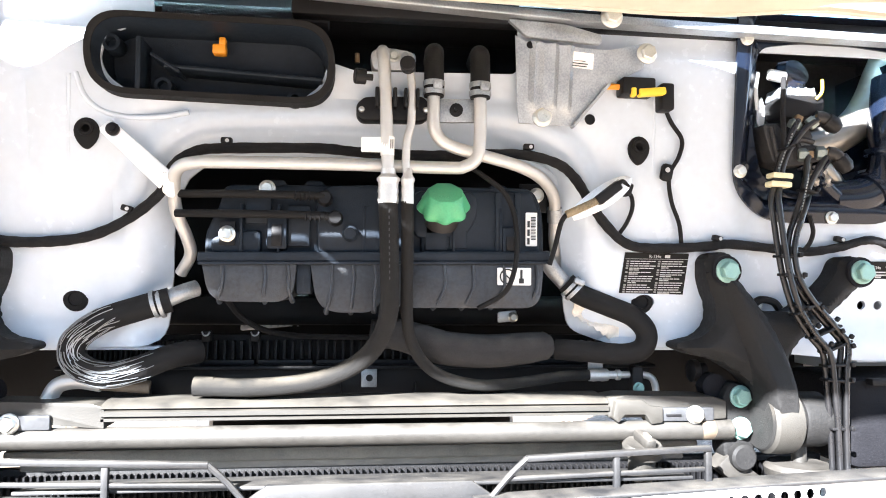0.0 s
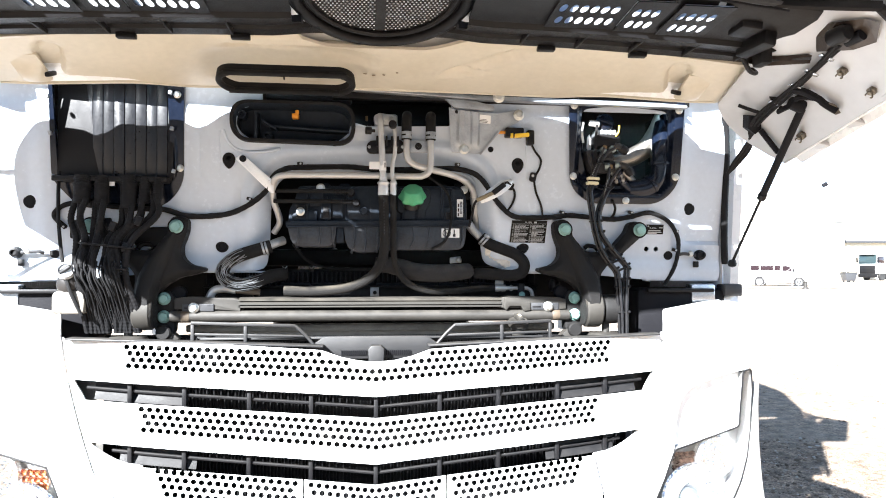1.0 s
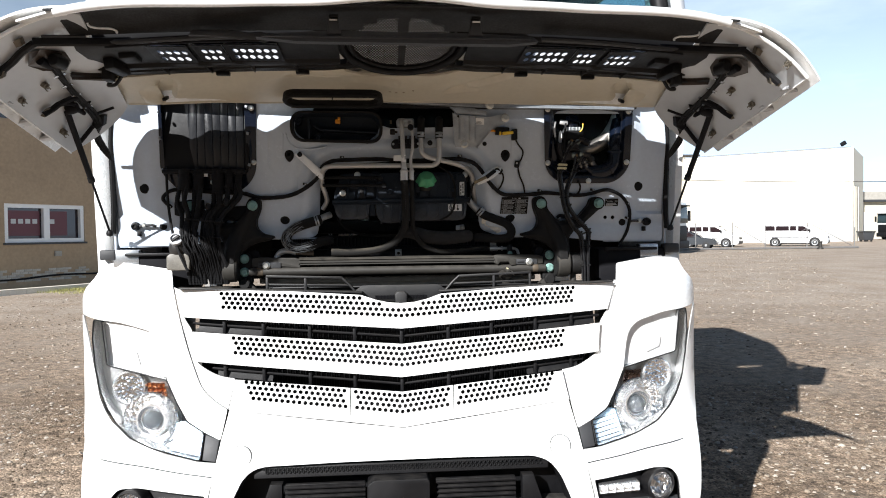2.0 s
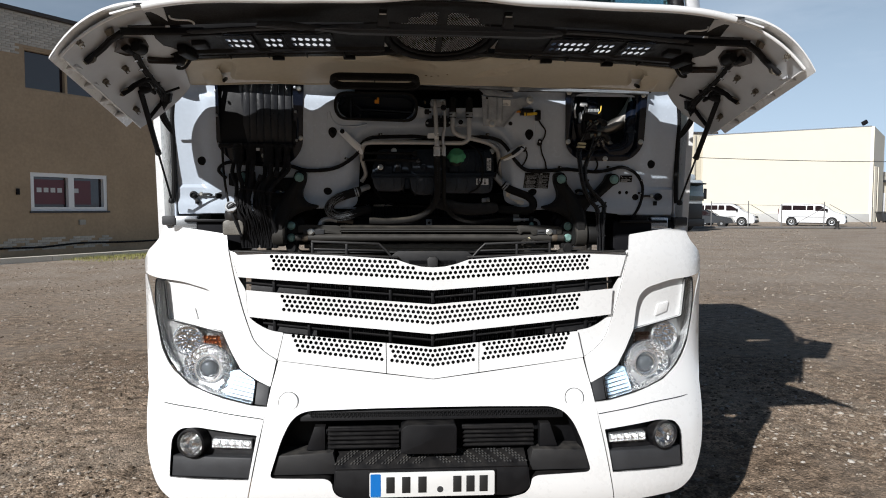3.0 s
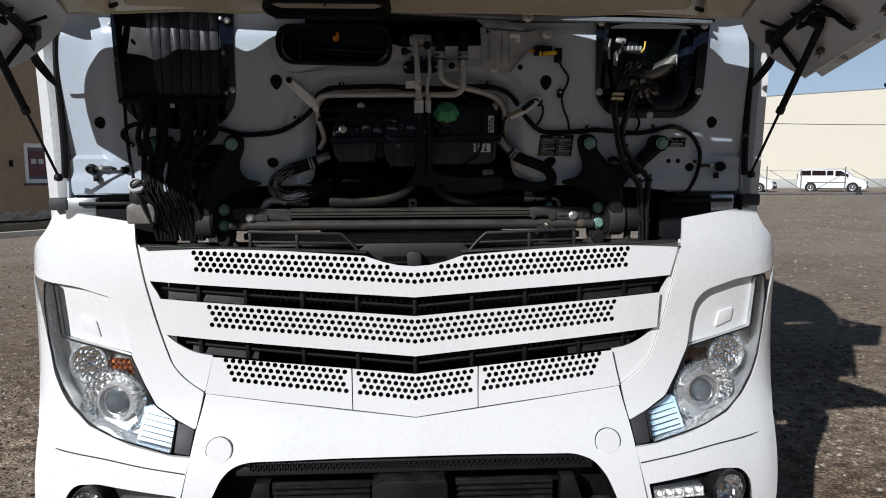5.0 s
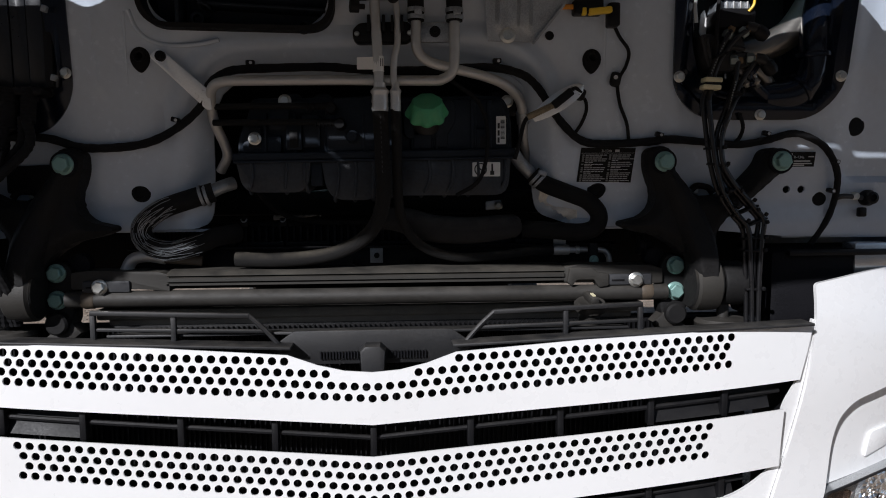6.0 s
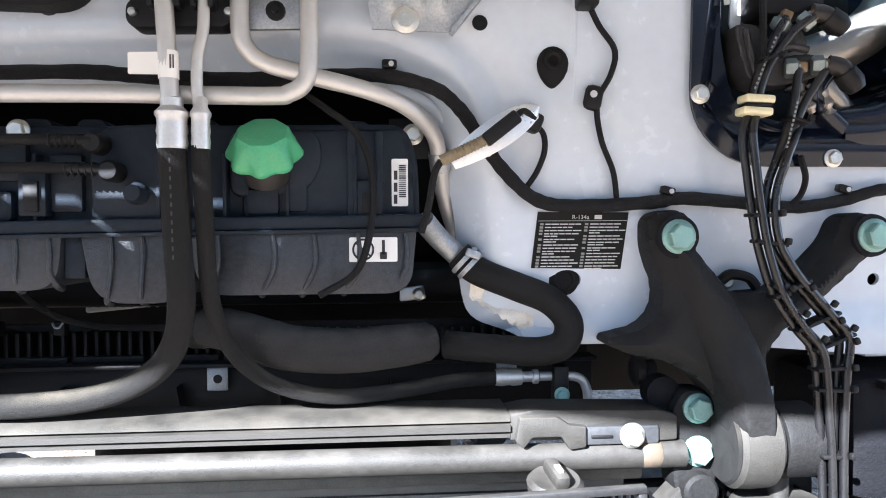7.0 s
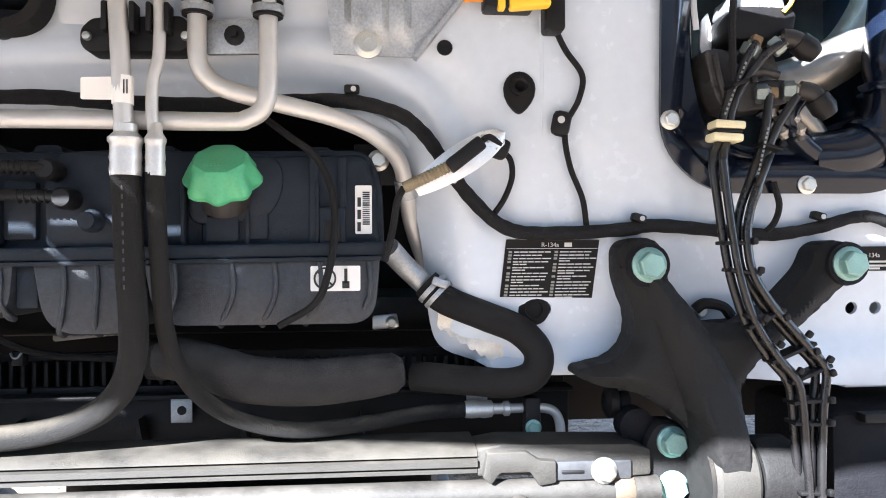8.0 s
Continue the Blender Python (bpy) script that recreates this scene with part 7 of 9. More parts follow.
    for a, b in zip(rings, rings[1:]):
        for k in range(64):
            bm.faces.new((a[k], a[(k + 1) % 64], b[(k + 1) % 64], b[k]))
    bm.faces.new(rings[-1])
    bm.faces.new(rings[0][::-1])
    cap = part("cap", bm, GREEN_CAP, t, "green scalloped plastic screw cap")
    for k in range(6):
        part("print_bar", box(tuple(c + ax * 0.0306 + side * (-0.014 + 0.0038 * k) + upv * 0.012), (0.0020, 0.004, 0.0008), 0, rot=(48, 0, 0)), GREEN_CAP, cap)
    part("cap_neck", lathe(c, ax, [(0.026, -0.03), (0.028, -0.012), (0.027, 0.0), (0, 0.001)], 20), BRAID_DARK, t)
    # hose stubs and small lines to the side
    for z, x in ((1.8125, -0.0765), (1.782, -0.060)):
        ln = part("vent_line", tube([(-0.305, -0.045, z + 0.002), (-0.2, -0.068, z + 0.001), (-0.09, -0.075, z), (x, -0.072, z - 0.002)], 0.0062, 10, 6), RUBBER, t, "thin black vent hose")
        part("elbow", lathe((x, -0.07, z - 0.003), (0, -1, 0), [(0.012, -0.03), (0.012, 0.006), (0.009, 0.01), (0, 0.01)], 16), BLACK, ln)
        for k in range(5):
            part("barb", lathe((x - 0.016 - 0.007 * k, -0.0735, z - 0.001), (1, 0, 0), [(0.0062, -0.002), (0.0082, 0), (0.0062, 0.002)], 12), BLACK, ln)
    part("boss", lathe((-0.037, -0.05, 1.7555), (0, -1, 0), [(0.013, 0), (0.013, 0.012), (0.010, 0.016), (0.009, 0.024), (0, 0.024)], 16), TANK_MAT, t)
    # fixings
    for x, z in ((-0.226, 1.753), (0.2735, 1.829), (-0.167, 1.826)):
        bolt("bolt", (x, -0.05 if x < -0.2 else -0.046 if x < 0 else -0.012, z), 0.0095, STEEL, t)
    part("bracket", prism([(-0.238, 1.735), (-0.238, 1.772), (-0.214, 1.772), (-0.214, 1.735)], -0.051, -0.046, 0.001), BLACK, t)
    part("bracket", prism([(0.245, 1.80), (0.245, 1.848), (0.293, 1.848), (0.293, 1.80)], -0.012, -0.004, 0.001), BLACK, t)
    # overflow wire across the front
    part("sensor_wire", tube([(0.150, -0.06, 1.868), (0.175, -0.075, 1.848), (0.205, -0.075, 1.825), (0.222, -0.072, 1.79), (0.226, -0.078, 1.745), (0.220, -0.085, 1.70), (0.205, -0.08, 1.665), (0.165, -0.07, 1.640)], 0.0042, 8, 6), RUBBER, t)
    # stickers
    st = part("barcode_label", prism(rounded([(0.247, 1.741), (0.247, 1.796), (0.266, 1.796), (0.266, 1.741)], 0.002), -0.0475, -0.0445), LABEL_WHITE, t, "white barcode label")
    rng = np.random.default_rng(5)
    for k in range(16):
        part("bar", box((0.2595, -0.0480, 1.752 + 0.0024 * k), (0.008, 0.0006, 0.0008 + 0.0009 * rng.random()), 0), PRINT_DARK, st)
    for k in range(3):
        part("bar", box((0.2515 + 0.0001 * k, -0.0480, 1.749 + 0.014 * k), (0.004, 0.0006, 0.0105), 0), PRINT_DARK, st)
    w = part("warning_label", prism(rounded([(0.198, 1.677), (0.198, 1.705), (0.253, 1.705), (0.253, 1.677)], 0.002), -0.0605, -0.056), LABEL_WHITE, t, "white warning label with a ring symbol")
    ring = [(0.214 + 0.0115 * math.cos(a), -0.0612, 1.691 + 0.0115 * math.sin(a)) for a in np.linspace(0, 2 * math.pi, 25)]
    part("ring_symbol", tube(ring, 0.0012, 6, 1), PRINT_DARK, w)
    part("ring_bar", box((0.214, -0.0612, 1.691), (0.021, 0.001, 0.002), 0, rot=(0, 42, 0)), PRINT_DARK, w)
    part("gauge_symbol", box((0.237, -0.0612, 1.694), (0.0035, 0.001, 0.016), 0), PRINT_DARK, w)
    part("gauge_symbol", box((0.237, -0.0612, 1.684), (0.008, 0.001, 0.008), 0), PRINT_DARK, w)
    part("rear_mount", box((0.0, 0.14, 1.74), (0.5, 0.05, 0.15), 0.01), BLACK, t)
    t.location.y = 0.0225


build_tank()


def build_pipes():
    # heater pipes: polished pair that loops over the tank
    hp = thing("heater_pipes", "bright aluminium heater pipes looping above the tank", "pipes")
    part("pipe", tube([(0.160, -0.085, 1.975), (0.160, -0.085, 1.90), (0.155, -0.083, 1.872), (0.138, -0.080, 1.860), (0.110, -0.078, 1.857), (-0.055, -0.078, 1.858), (-0.222, -0.075, 1.857), (-0.272, -0.066, 1.856), (-0.297, -0.052, 1.848), (-0.307, -0.030, 1.825), (-0.308, -0.004, 1.787), (-0.296, 0.018, 1.748), (-0.294, 0.034, 1.722), (-0.312, 0.05, 1.692)], 0.0098, 16, 8), ALU, hp, "bright aluminium pipe")
    part("pipe", tube([(0.088, -0.085, 1.972), (0.088, -0.085, 1.925), (0.095, -0.083, 1.905), (0.115, -0.080, 1.891), (0.163, -0.075, 1.879), (0.225, -0.062, 1.866), (0.268, -0.040, 1.851), (0.297, -0.012, 1.826), (0.307, 0.018, 1.790), (0.313, 0.042, 1.757), (0.327, 0.066, 1.718), (0.343, 0.082, 1.688)], 0.0098, 16, 8), ALU, hp, "bright aluminium pipe")
    part("thin_pipe", tube([(0.18, -0.035, 1.884), (0.25, -0.022, 1.876), (0.292, 0.0, 1.863), (0.322, 0.02, 1.832), (0.334, 0.04, 1.794), (0.336, 0.08, 1.765)], 0.007, 10, 8), PAINT_BAY_SHADE, hp)
    for x in (0.088, 0.160):
        rub = part("elbow_hose", tube([(x, -0.085, 1.965), (x, -0.085, 2.01), (x + 0.001, -0.075, 2.034), (x + 0.004, -0.045, 2.045), (x + 0.006, 0.0, 2.045)], 0.0155, 16, 8), RUBBER, hp, "black rubber elbow hose")
        for z in (1.972, 1.985):
            part("clamp", lathe((x, -0.085, z), (0, 0, 1), [(0.0168, -0.004), (0.0172, 0.0), (0.0168, 0.004)], 22), GALV, rub)
        part("clamp_ear", box((x + 0.004, -0.104, 1.979), (0.014, 0.008, 0.012), 0.002), GALV, rub)
    part("pipe_plate", prism(rounded([(0.094, 1.928), (0.094, 1.965), (0.158, 1.968), (0.158, 1.930)], 0.004), -0.075, -0.068, 0.002), GALV, hp, "dull metal plate between the pipes")
    part("plate_stud", lathe((0.124, -0.075, 1.948), (0, -1, 0), [(0.0105, 0), (0.0105, 0.004), (0.004, 0.005), (0.004, 0.012), (0, 0.012)], 14), BLACK, hp)
    part("pipe_collar", lathe((0.306, 0.012, 1.797), (0.15, 0.45, -0.88), [(0.013, -0.012), (0.013, 0.012)], 16), GALV, hp)
    # refrigerant lines with crimped ends
    for big, x0, path, r in ((True, 0.019, [(0.010, -0.040, 2.036), (0.009, -0.075, 2.036), (0.010, -0.094, 2.02), (0.012, -0.098, 1.99), (0.016, -0.098, 1.91), (0.019, -0.096, 1.845), (0.020, -0.094, 1.838)], 0.0095),
                             (False, 0.048, [(0.044, -0.040, 2.030), (0.044, -0.075, 2.030), (0.046, -0.092, 2.012), (0.0525, -0.096, 1.985), (0.053, -0.096, 1.925), (0.047, -0.096, 1.895), (0.0455, -0.095, 1.86), (0.048, -0.094, 1.838)], 0.0062)):
        ln = thing("refrigerant_line", "aluminium refrigerant line crimped to a black hose" if big else "thin aluminium refrigerant line crimped to a slim hose", "refrigerant line", "refrigerant lines")
        part("pipe", tube(path, r, 16, 8), ALU, ln)
        k = 1.0 if big else 0.62
        c = (x0 + 0.0005, -0.094, 1.800)
        part("crimp", lathe(c, (0, 0, 1), [(0.0150 * k, -0.002), (0.0160 * k, 0.004), (0.0150 * k, 0.012), (0.0160 * k, 0.016), (0.0150 * k, 0.024), (0.0155 * k, 0.030), (0.0175 * k, 0.033), (0.0175 * k, 0.036), (0.0115 * k, 0.042), (0.0118 * k, 0.050), (0.0100 * k, 0.052)], 24), ALU_CAST, ln, "crimped silver sleeve")
        if big:
            h = [(x0, -0.094, 1.802), (0.021, -0.094, 1.765), (0.023, -0.092, 1.70), (0.024, -0.085, 1.645), (0.014, -0.065, 1.60), (-0.012, -0.04, 1.562), (-0.055, -0.02, 1.535), (-0.11, -0.012, 1.520), (-0.19, -0.01, 1.514), (-0.275, 0.0, 1.515)]
            part("hose", tube(h, 0.0145, 18, 12), RUBBER_WORN, ln, "dusty woven black hose")
            for q in range(12):
                part("print_mark", box((0.0205 + 0.0002 * q, -0.1088, 1.785 - 0.009 * q), (0.0016, 0.0006, 0.0045), 0), GREY_PLASTIC, ln)
            part("hose_end", tube([(-0.245, -0.003, 1.5145), (-0.275, 0.0, 1.515)], 0.0154, 18), RUBBER_WORN, ln)
        else:
            h = [(x0, -0.094, 1.802), (0.049, -0.092, 1.765), (0.050, -0.085, 1.70), (0.051, -0.07, 1.64), (0.058, -0.045, 1.595), (0.08, -0.02, 1.555), (0.118, -0.002, 1.527), (0.18, 0.01, 1.512), (0.26, 0.03, 1.514), (0.33, 0.05, 1.520), (0.385, 0.06, 1.521)]
            part("hose", tube(h, 0.0095, 16, 12), RUBBER_WORN, ln, "dusty slim woven hose")
            part("end_crimp", lathe((0.385, 0.06, 1.521), (1, 0, 0), [(0.0105, -0.004), (0.0115, 0.004), (0.0105, 0.014), (0.0115, 0.02), (0.0105, 0.03), (0.007, 0.032), (0.007, 0.044), (0.0095, 0.046), (0.0095, 0.052), (0.006, 0.054)], 18), ALU_CAST, ln)
            part("end_pipe", tube([(0.43, 0.06, 1.521), (0.475, 0.06, 1.521), (0.495, 0.06, 1.516), (0.503, 0.06, 1.50), (0.504, 0.06, 1.475)], 0.0062, 12, 8), ALU, ln)
            part("end_clamp", box((0.465, 0.055, 1.512), (0.02, 0.024, 0.05), 0.004), BLACK, ln)
            bolt("clamp_bolt", (0.465, 0.043, 1.500), 0.0075, GREEN_BOLT, ln)
            part("end_tab", prism([(0.385, 1.525), (0.385, 1.548), (0.412, 1.548), (0.412, 1.525)], 0.075, 0.078, 0.001), GALV, ln)
        # service port
        sx, sz = (-0.002, 1.988) if big else (0.0475, 2.002)
        part("service_port", lathe((sx - (0.004 if big else 0), -0.096, sz), (-1, -0.2, 0) if big else (-0.1, -1, 0.1), [(0.005, 0), (0.005, 0.010), (0.0115, 0.011), (0.0118, 0.026), (0.010, 0.028), (0, 0.028)], 16), BLACK, ln, "black port cap")
    vb = thing("expansion_valve", "silver valve flange where the refrigerant lines enter", "valve")
    part("flange", prism(rounded([(-0.006, 2.012), (-0.010, 2.044), (0.012, 2.052), (0.04, 2.046), (0.06, 2.045), (0.062, 2.015)], 0.012), -0.052, -0.02, 0.004), ALU_CAST, vb)
    bolt("bolt", (0.0275, -0.053, 2.036), 0.007, STEEL, vb)
    part("stem", tube([(-0.03, -0.03, 2.03), (-0.03, -0.03, 2.045)], 0.004), BRASS, vb)
    part("body", box((0.03, 0.0, 2.03), (0.07, 0.05, 0.05), 0.008), GALV, vb)
    # black clip carrier behind the lines
    cl = thing("line_clip", "black plastic clip holding the refrigerant lines", "clip")
    part("base", prism(rounded([(-0.030, 1.934), (-0.030, 1.950), (-0.018, 1.962), (0.0, 1.962), (0.072, 1.966), (0.084, 1.952), (0.084, 1.938), (0.072, 1.928), (-0.022, 1.926)], 0.006), -0.084, -0.052, 0.003), BLACK, cl)
    for x, z in ((-0.022, 1.942), (0.076, 1.944)):
        part("rivet", lathe((x, -0.084, z), (0, -1, 0), [(0.005, 0), (0.004, 0.004), (0, 0.005)], 10), STEEL, cl)
    for x, w in ((0.001, 0.006), (0.028, 0.006), (0.044, 0.005), (0.062, 0.005)):
        part("jaw", box((x, -0.094, 1.958), (w, 0.02, 0.03), 0.002), BLACK, cl)
    tag = thing("paper_tag", "small white tag wrapped on the refrigerant line", "tag")
    part("tag", prism(rounded([(-0.022, 1.874), (-0.022, 1.896), (0.010, 1.897), (0.010, 1.874)], 0.002), -0.1005, -0.099), LABEL_WHITE, tag)
    part("tag_wrap", lathe((0.0175, -0.0965, 1.884), (0, 0, 1), [(0.0105, -0.014), (0.0105, 0.014)], 18), LABEL_WHITE, tag)
    for k in range(2):
        part("print_bar", box((0.022 + 0.003 * k, -0.1065, 1.886), (0.0012, 0.0006, 0.014), 0), PRINT_DARK, tag)
    # side hoses
    hr = thing("coolant_hose", "thick black coolant hose with a spring clamp", "hose", "coolant hoses")
    part("stub", tube([(0.285, 0.0, 1.725), (0.304, 0.02, 1.704), (0.332, 0.030, 1.678)], 0.0135, 16, 6), GALV, hr)
    part("hose", tube([(0.330, 0.026, 1.683), (0.352, 0.022, 1.663), (0.400, 0.012, 1.643), (0.440, 0.006, 1.626), (0.463, 0.004, 1.600), (0.458, 0.006, 1.573), (0.430, 0.012, 1.562), (0.385, 0.02, 1.564), (0.34, 0.03, 1.567), (0.315, 0.04, 1.568)], 0.018, 18, 10), RUBBER, hr)
    d = Vector((0.62, -0.12, -0.60)).normalized()
    for k in (0.0, 0.010):
        part("clamp", lathe(Vector((0.338, 0.026, 1.676)) + d * k, d, [(0.0215, -0.003), (0.0220, 0), (0.0215, 0.003)], 22), GALV, hr)
    part("clamp_ear", box((0.345, 0.0, 1.684), (0.018, 0.008, 0.010), 0.002, rot=(0, 20, 0)), GALV, hr)
    def shield(u, v):
        x = 0.345 + 0.115 * u
        up = 1.655 - 0.050 * u
        low = 1.628 - 0.075 * u + 0.05 * max(0, u - 0.75)
        return (x, 0.034 - 0.006 * math.sin(9 * u + 5 * v), up + (low - up) * v + 0.0025 * math.sin(u * 60 + v * 9))
    part("foil_wrap", sheet(shield, 30, 6, (0, 0.003, 0)), FOIL_CREAM, hr, "crumpled cream foil heat wrap")
    hl = thing("coolant_hose", "thick black coolant hose in a silver braided sleeve", "hose", "coolant hoses")
    part("stub", tube([(-0.280, 0.02, 1.668), (-0.300, 0.005, 1.660), (-0.325, 0.0, 1.648)], 0.0135, 16, 6), GALV, hl)
    part("hose", tube([(-0.315, 0.0, 1.650), (-0.36, -0.008, 1.636), (-0.41, -0.012, 1.618), (-0.445, -0.014, 1.592), (-0.452, -0.014, 1.566), (-0.436, -0.012, 1.545), (-0.40, -0.006, 1.535), (-0.355, 0.005, 1.545), (-0.315, 0.02, 1.560), (-0.28, 0.05, 1.565)], 0.0195, 18, 10), RUBBER, hl)
    # frayed silver braid over the bend
    line = [Vector(q) for q in spline([(-0.385, -0.010, 1.628), (-0.41, -0.012, 1.618), (-0.445, -0.014, 1.592), (-0.452, -0.014, 1.566), (-0.436, -0.012, 1.545), (-0.40, -0.006, 1.535), (-0.355, 0.005, 1.545), (-0.325, 0.016, 1.556)], 8)]
    rng = np.random.default_rng(31)
    for k in range(64):
        i0, n = int(rng.integers(0, 42)), int(rng.integers(8, 20))
        a0, drift = rng.uniform(-1.35, 1.0), rng.uniform(-0.5, 0.5)
        pts = []
        for i in range(i0, min(len(line) - 1, i0 + n), 2):
            d = (line[i + 1] - line[i - 1 if i else 0]).normalized()
            out = d.cross(Vector((0, 1, 0))).normalized()
            ang = a0 + drift * (i - i0) / n
            pts.append(line[i] + (Vector((0, -1, 0)) * math.cos(ang) + out * math.sin(ang)) * (0.0203 + 0.0012 * rng.random()))
        if len(pts) > 2:
            part("silver_strand", tube(pts, 0.00058, 4, 2), GALV, hl)
    for k in (0.0, 0.010):
        part("clamp", lathe((-0.338 + k, -0.003, 1.643 + 0.003 * k), (1, 0.1, 0.3), [(0.0215, -0.003), (0.0220, 0), (0.0215, 0.003)], 22), GALV, hl)
    bp = thing("insulated_pipe", "fat foam-covered black pipe behind the hoses", "pipe")
    part("pipe", tube([(0.01, 0.040, 1.594), (0.04, 0.032, 1.594), (0.082, 0.020, 1.584), (0.125, 0.012, 1.572), (0.192, 0.009, 1.568), (0.25, 0.011, 1.572), (0.283, 0.018, 1.575)], lambda t: 0.024 + 0.004 * math.sin(t * 3), 18, 10), FOAM, bp)
    part("end", lathe((0.283, 0.018, 1.575), (1, 0.2, 0.1), [(0.0238, -0.01), (0.024, 0.008), (0.017, 0.018), (0, 0.02)], 18), FOAM, bp)
    part("end", lathe((0.01, 0.040, 1.594), (-1, 0, 0), [(0.026, -0.01), (0.024, 0.01), (0, 0.014)], 18), RUBBER, bp)


build_pipes()


def build_harness():
    hs = thing("wiring_harness", "black cloth-taped wiring harness clipped along the bulkhead", "wiring harness")
    part("loom", tube(fpath([(-0.90, 1.70), (-0.93, 1.735), (-0.90, 1.765), (-0.84, 1.772), (-0.76, 1.762), (-0.68, 1.757), (-0.62, 1.755), (-0.56, 1.738), (-0.496, 1.737), (-0.430, 1.747), (-0.371, 1.776), (-0.325, 1.815), (-0.305, 1.855), (-0.272, 1.877), (-0.226, 1.883), (-0.09, 1.887), (-0.021, 1.883), (0.085, 1.881), (0.148, 1.884), (0.235, 1.887), (0.293, 1.875), (0.324, 1.853), (0.350, 1.819), (0.376, 1.785), (0.416, 1.750), (0.463, 1.741), (0.557, 1.745), (0.601, 1.750), (0.688, 1.743), (0.744, 1.739), (0.800, 1.747), (0.85, 1.760), (0.885, 1.756), (0.93, 1.732), (0.960, 1.69), (0.968, 1.65), (0.960, 1.59), (0.93, 1.53)], 0.014),
                      lambda t: (0.0082 - 0.002 * max(0, abs(t - 0.45) - 0.25) * 3) * (1 + 0.035 * math.sin(t * 610) + 0.03 * math.sin(t * 233)), 12, 16), TAPE, hs)
    for x, z in ((-0.226, 1.890), (0.245, 1.895), (-0.375, 1.785), (0.357, 1.797), (0.578, 1.755), (0.80, 1.757), (0.955, 1.70), (0.955, 1.64), (-0.905, 1.70)):
        cl = part("clip", box((x, fw(z) - 0.016, z + 0.004), (0.017, 0.012, 0.0095), 0.0025, rot=(0, 15 if abs(x) > 0.3 else 0, 0)), BLACK, hs, "black harness clip")
        part("clip_hole", lathe((x + 0.002, fw(z) - 0.0235, z + 0.003), (0, -1, 0), [(0.003, 0), (0.003, 0.0012), (0, 0.0013)], 10), PAINT_DUSTY_DIM, cl)
    part("branch", tube(fpath([(0.470, 1.969), (0.484, 1.945), (0.504, 1.919), (0.501, 1.892), (0.487, 1.861), (0.494, 1.820), (0.511, 1.782), (0.518, 1.748)], 0.010), 0.0035, 8, 8), TAPE, hs)
    cl = part("clip", box((0.482, fw(1.866) - 0.010, 1.866), (0.022, 0.014, 0.030), 0.007, rot=(0, 12, 0)), BLACK, hs)
    part("clip_hole", lathe((0.480, fw(1.868) - 0.018, 1.869), (0, -1, 0), [(0.0042, 0), (0.0042, 0.0012), (0, 0.0013)], 10), PAINT_DUSTY_DIM, cl)
    part("branch", tube(fpath([(0.412, 1.836), (0.424, 1.826), (0.427, 1.806), (0.419, 1.782), (0.406, 1.762)], 0.010), 0.0035, 8, 8), TAPE, hs)
    part("branch", tube(fpath([(0.735, 1.742), (0.745, 1.755), (0.748, 1.775), (0.738, 1.80)], 0.018), 0.004, 8, 8), TAPE, hs)
    # yellow-locked connector
    yc = thing("plug_connector", "black plug connector with a yellow locking tab", "connector")
    part("body", box((0.415, fw(1.995) - 0.02, 1.995), (0.055, 0.034, 0.028), 0.004), BLACK, yc)
    part("lock", box((0.436, fw(1.985) - 0.034, 1.986), (0.045, 0.016, 0.012), 0.003, rot=(0, -6, 0)), YELLOW, yc)
    part("lock_hook", box((0.405, fw(1.985) - 0.036, 1.984), (0.008, 0.012, 0.014), 0.002), YELLOW, yc)
    part("boot", box((0.466, fw(1.985) - 0.016, 1.982), (0.022, 0.03, 0.044), 0.004), BLACK, yc)
    part("lead", tube([(0.392, fw(1.99) - 0.02, 1.996), (0.37, fw(1.99) - 0.012, 1.998), (0.35, fw(1.99) - 0.004, 1.994)], 0.005, 8, 5), ORANGE, yc)
    # sensor on its bent bracket
    sn = thing("sensor_lead", "sensor plug with a tan braided sleeve on a bent steel tab", "sensor")
    def blade(u, v):
        w = 0.038 * math.sin(math.pi * min(1, 0.10 + 0.9 * u)) ** 0.5 * (0.75 + 0.35 * u)
        return (0.314 + 0.100 * u + w * (v - 0.5) * 0.55, -0.060 - 0.010 * math.sin(u * 3) + 0.010 * (v - 0.5) ** 2, 1.788 + 0.064 * u - w * (v - 0.5) * 0.85)
    part("tab", sheet(blade, 18, 6, (0, 0.002, 0)), TAB_MAT, sn, "bright bent steel tab")
    part("sleeve", tube([(0.301, -0.072, 1.789), (0.325, -0.076, 1.800), (0.350, -0.078, 1.812)], lambda t: 0.0062 + 0.0006 * math.sin(t * 90), 10, 14), BRAID, sn)
    part("plug", box((0.367, -0.080, 1.824), (0.046, 0.016, 0.016), 0.003, rot=(0, -38, 0)), BLACK, sn)
    part("lead", tube([(0.382, -0.078, 1.836), (0.394, -0.070, 1.845), (0.408, -0.060, 1.838)], 0.0035, 8, 6), TAPE, sn)
    part("holder", box((0.408, fw(1.838) - 0.014, 1.838), (0.026, 0.026, 0.022), 0.005, rot=(0, 20, 0)), BLACK, sn)
    part("holder_stud", lathe((0.409, fw(1.84) - 0.028, 1.842), (0, -1, 0), [(0.0055, 0), (0.0055, 0.002), (0, 0.002)], 10), STEEL, sn)
    part("tail", tube([(0.301, -0.072, 1.789), (0.294, -0.066, 1.775), (0.288, -0.055, 1.74), (0.280, -0.05, 1.71)], 0.004, 8, 6), TAPE, sn)
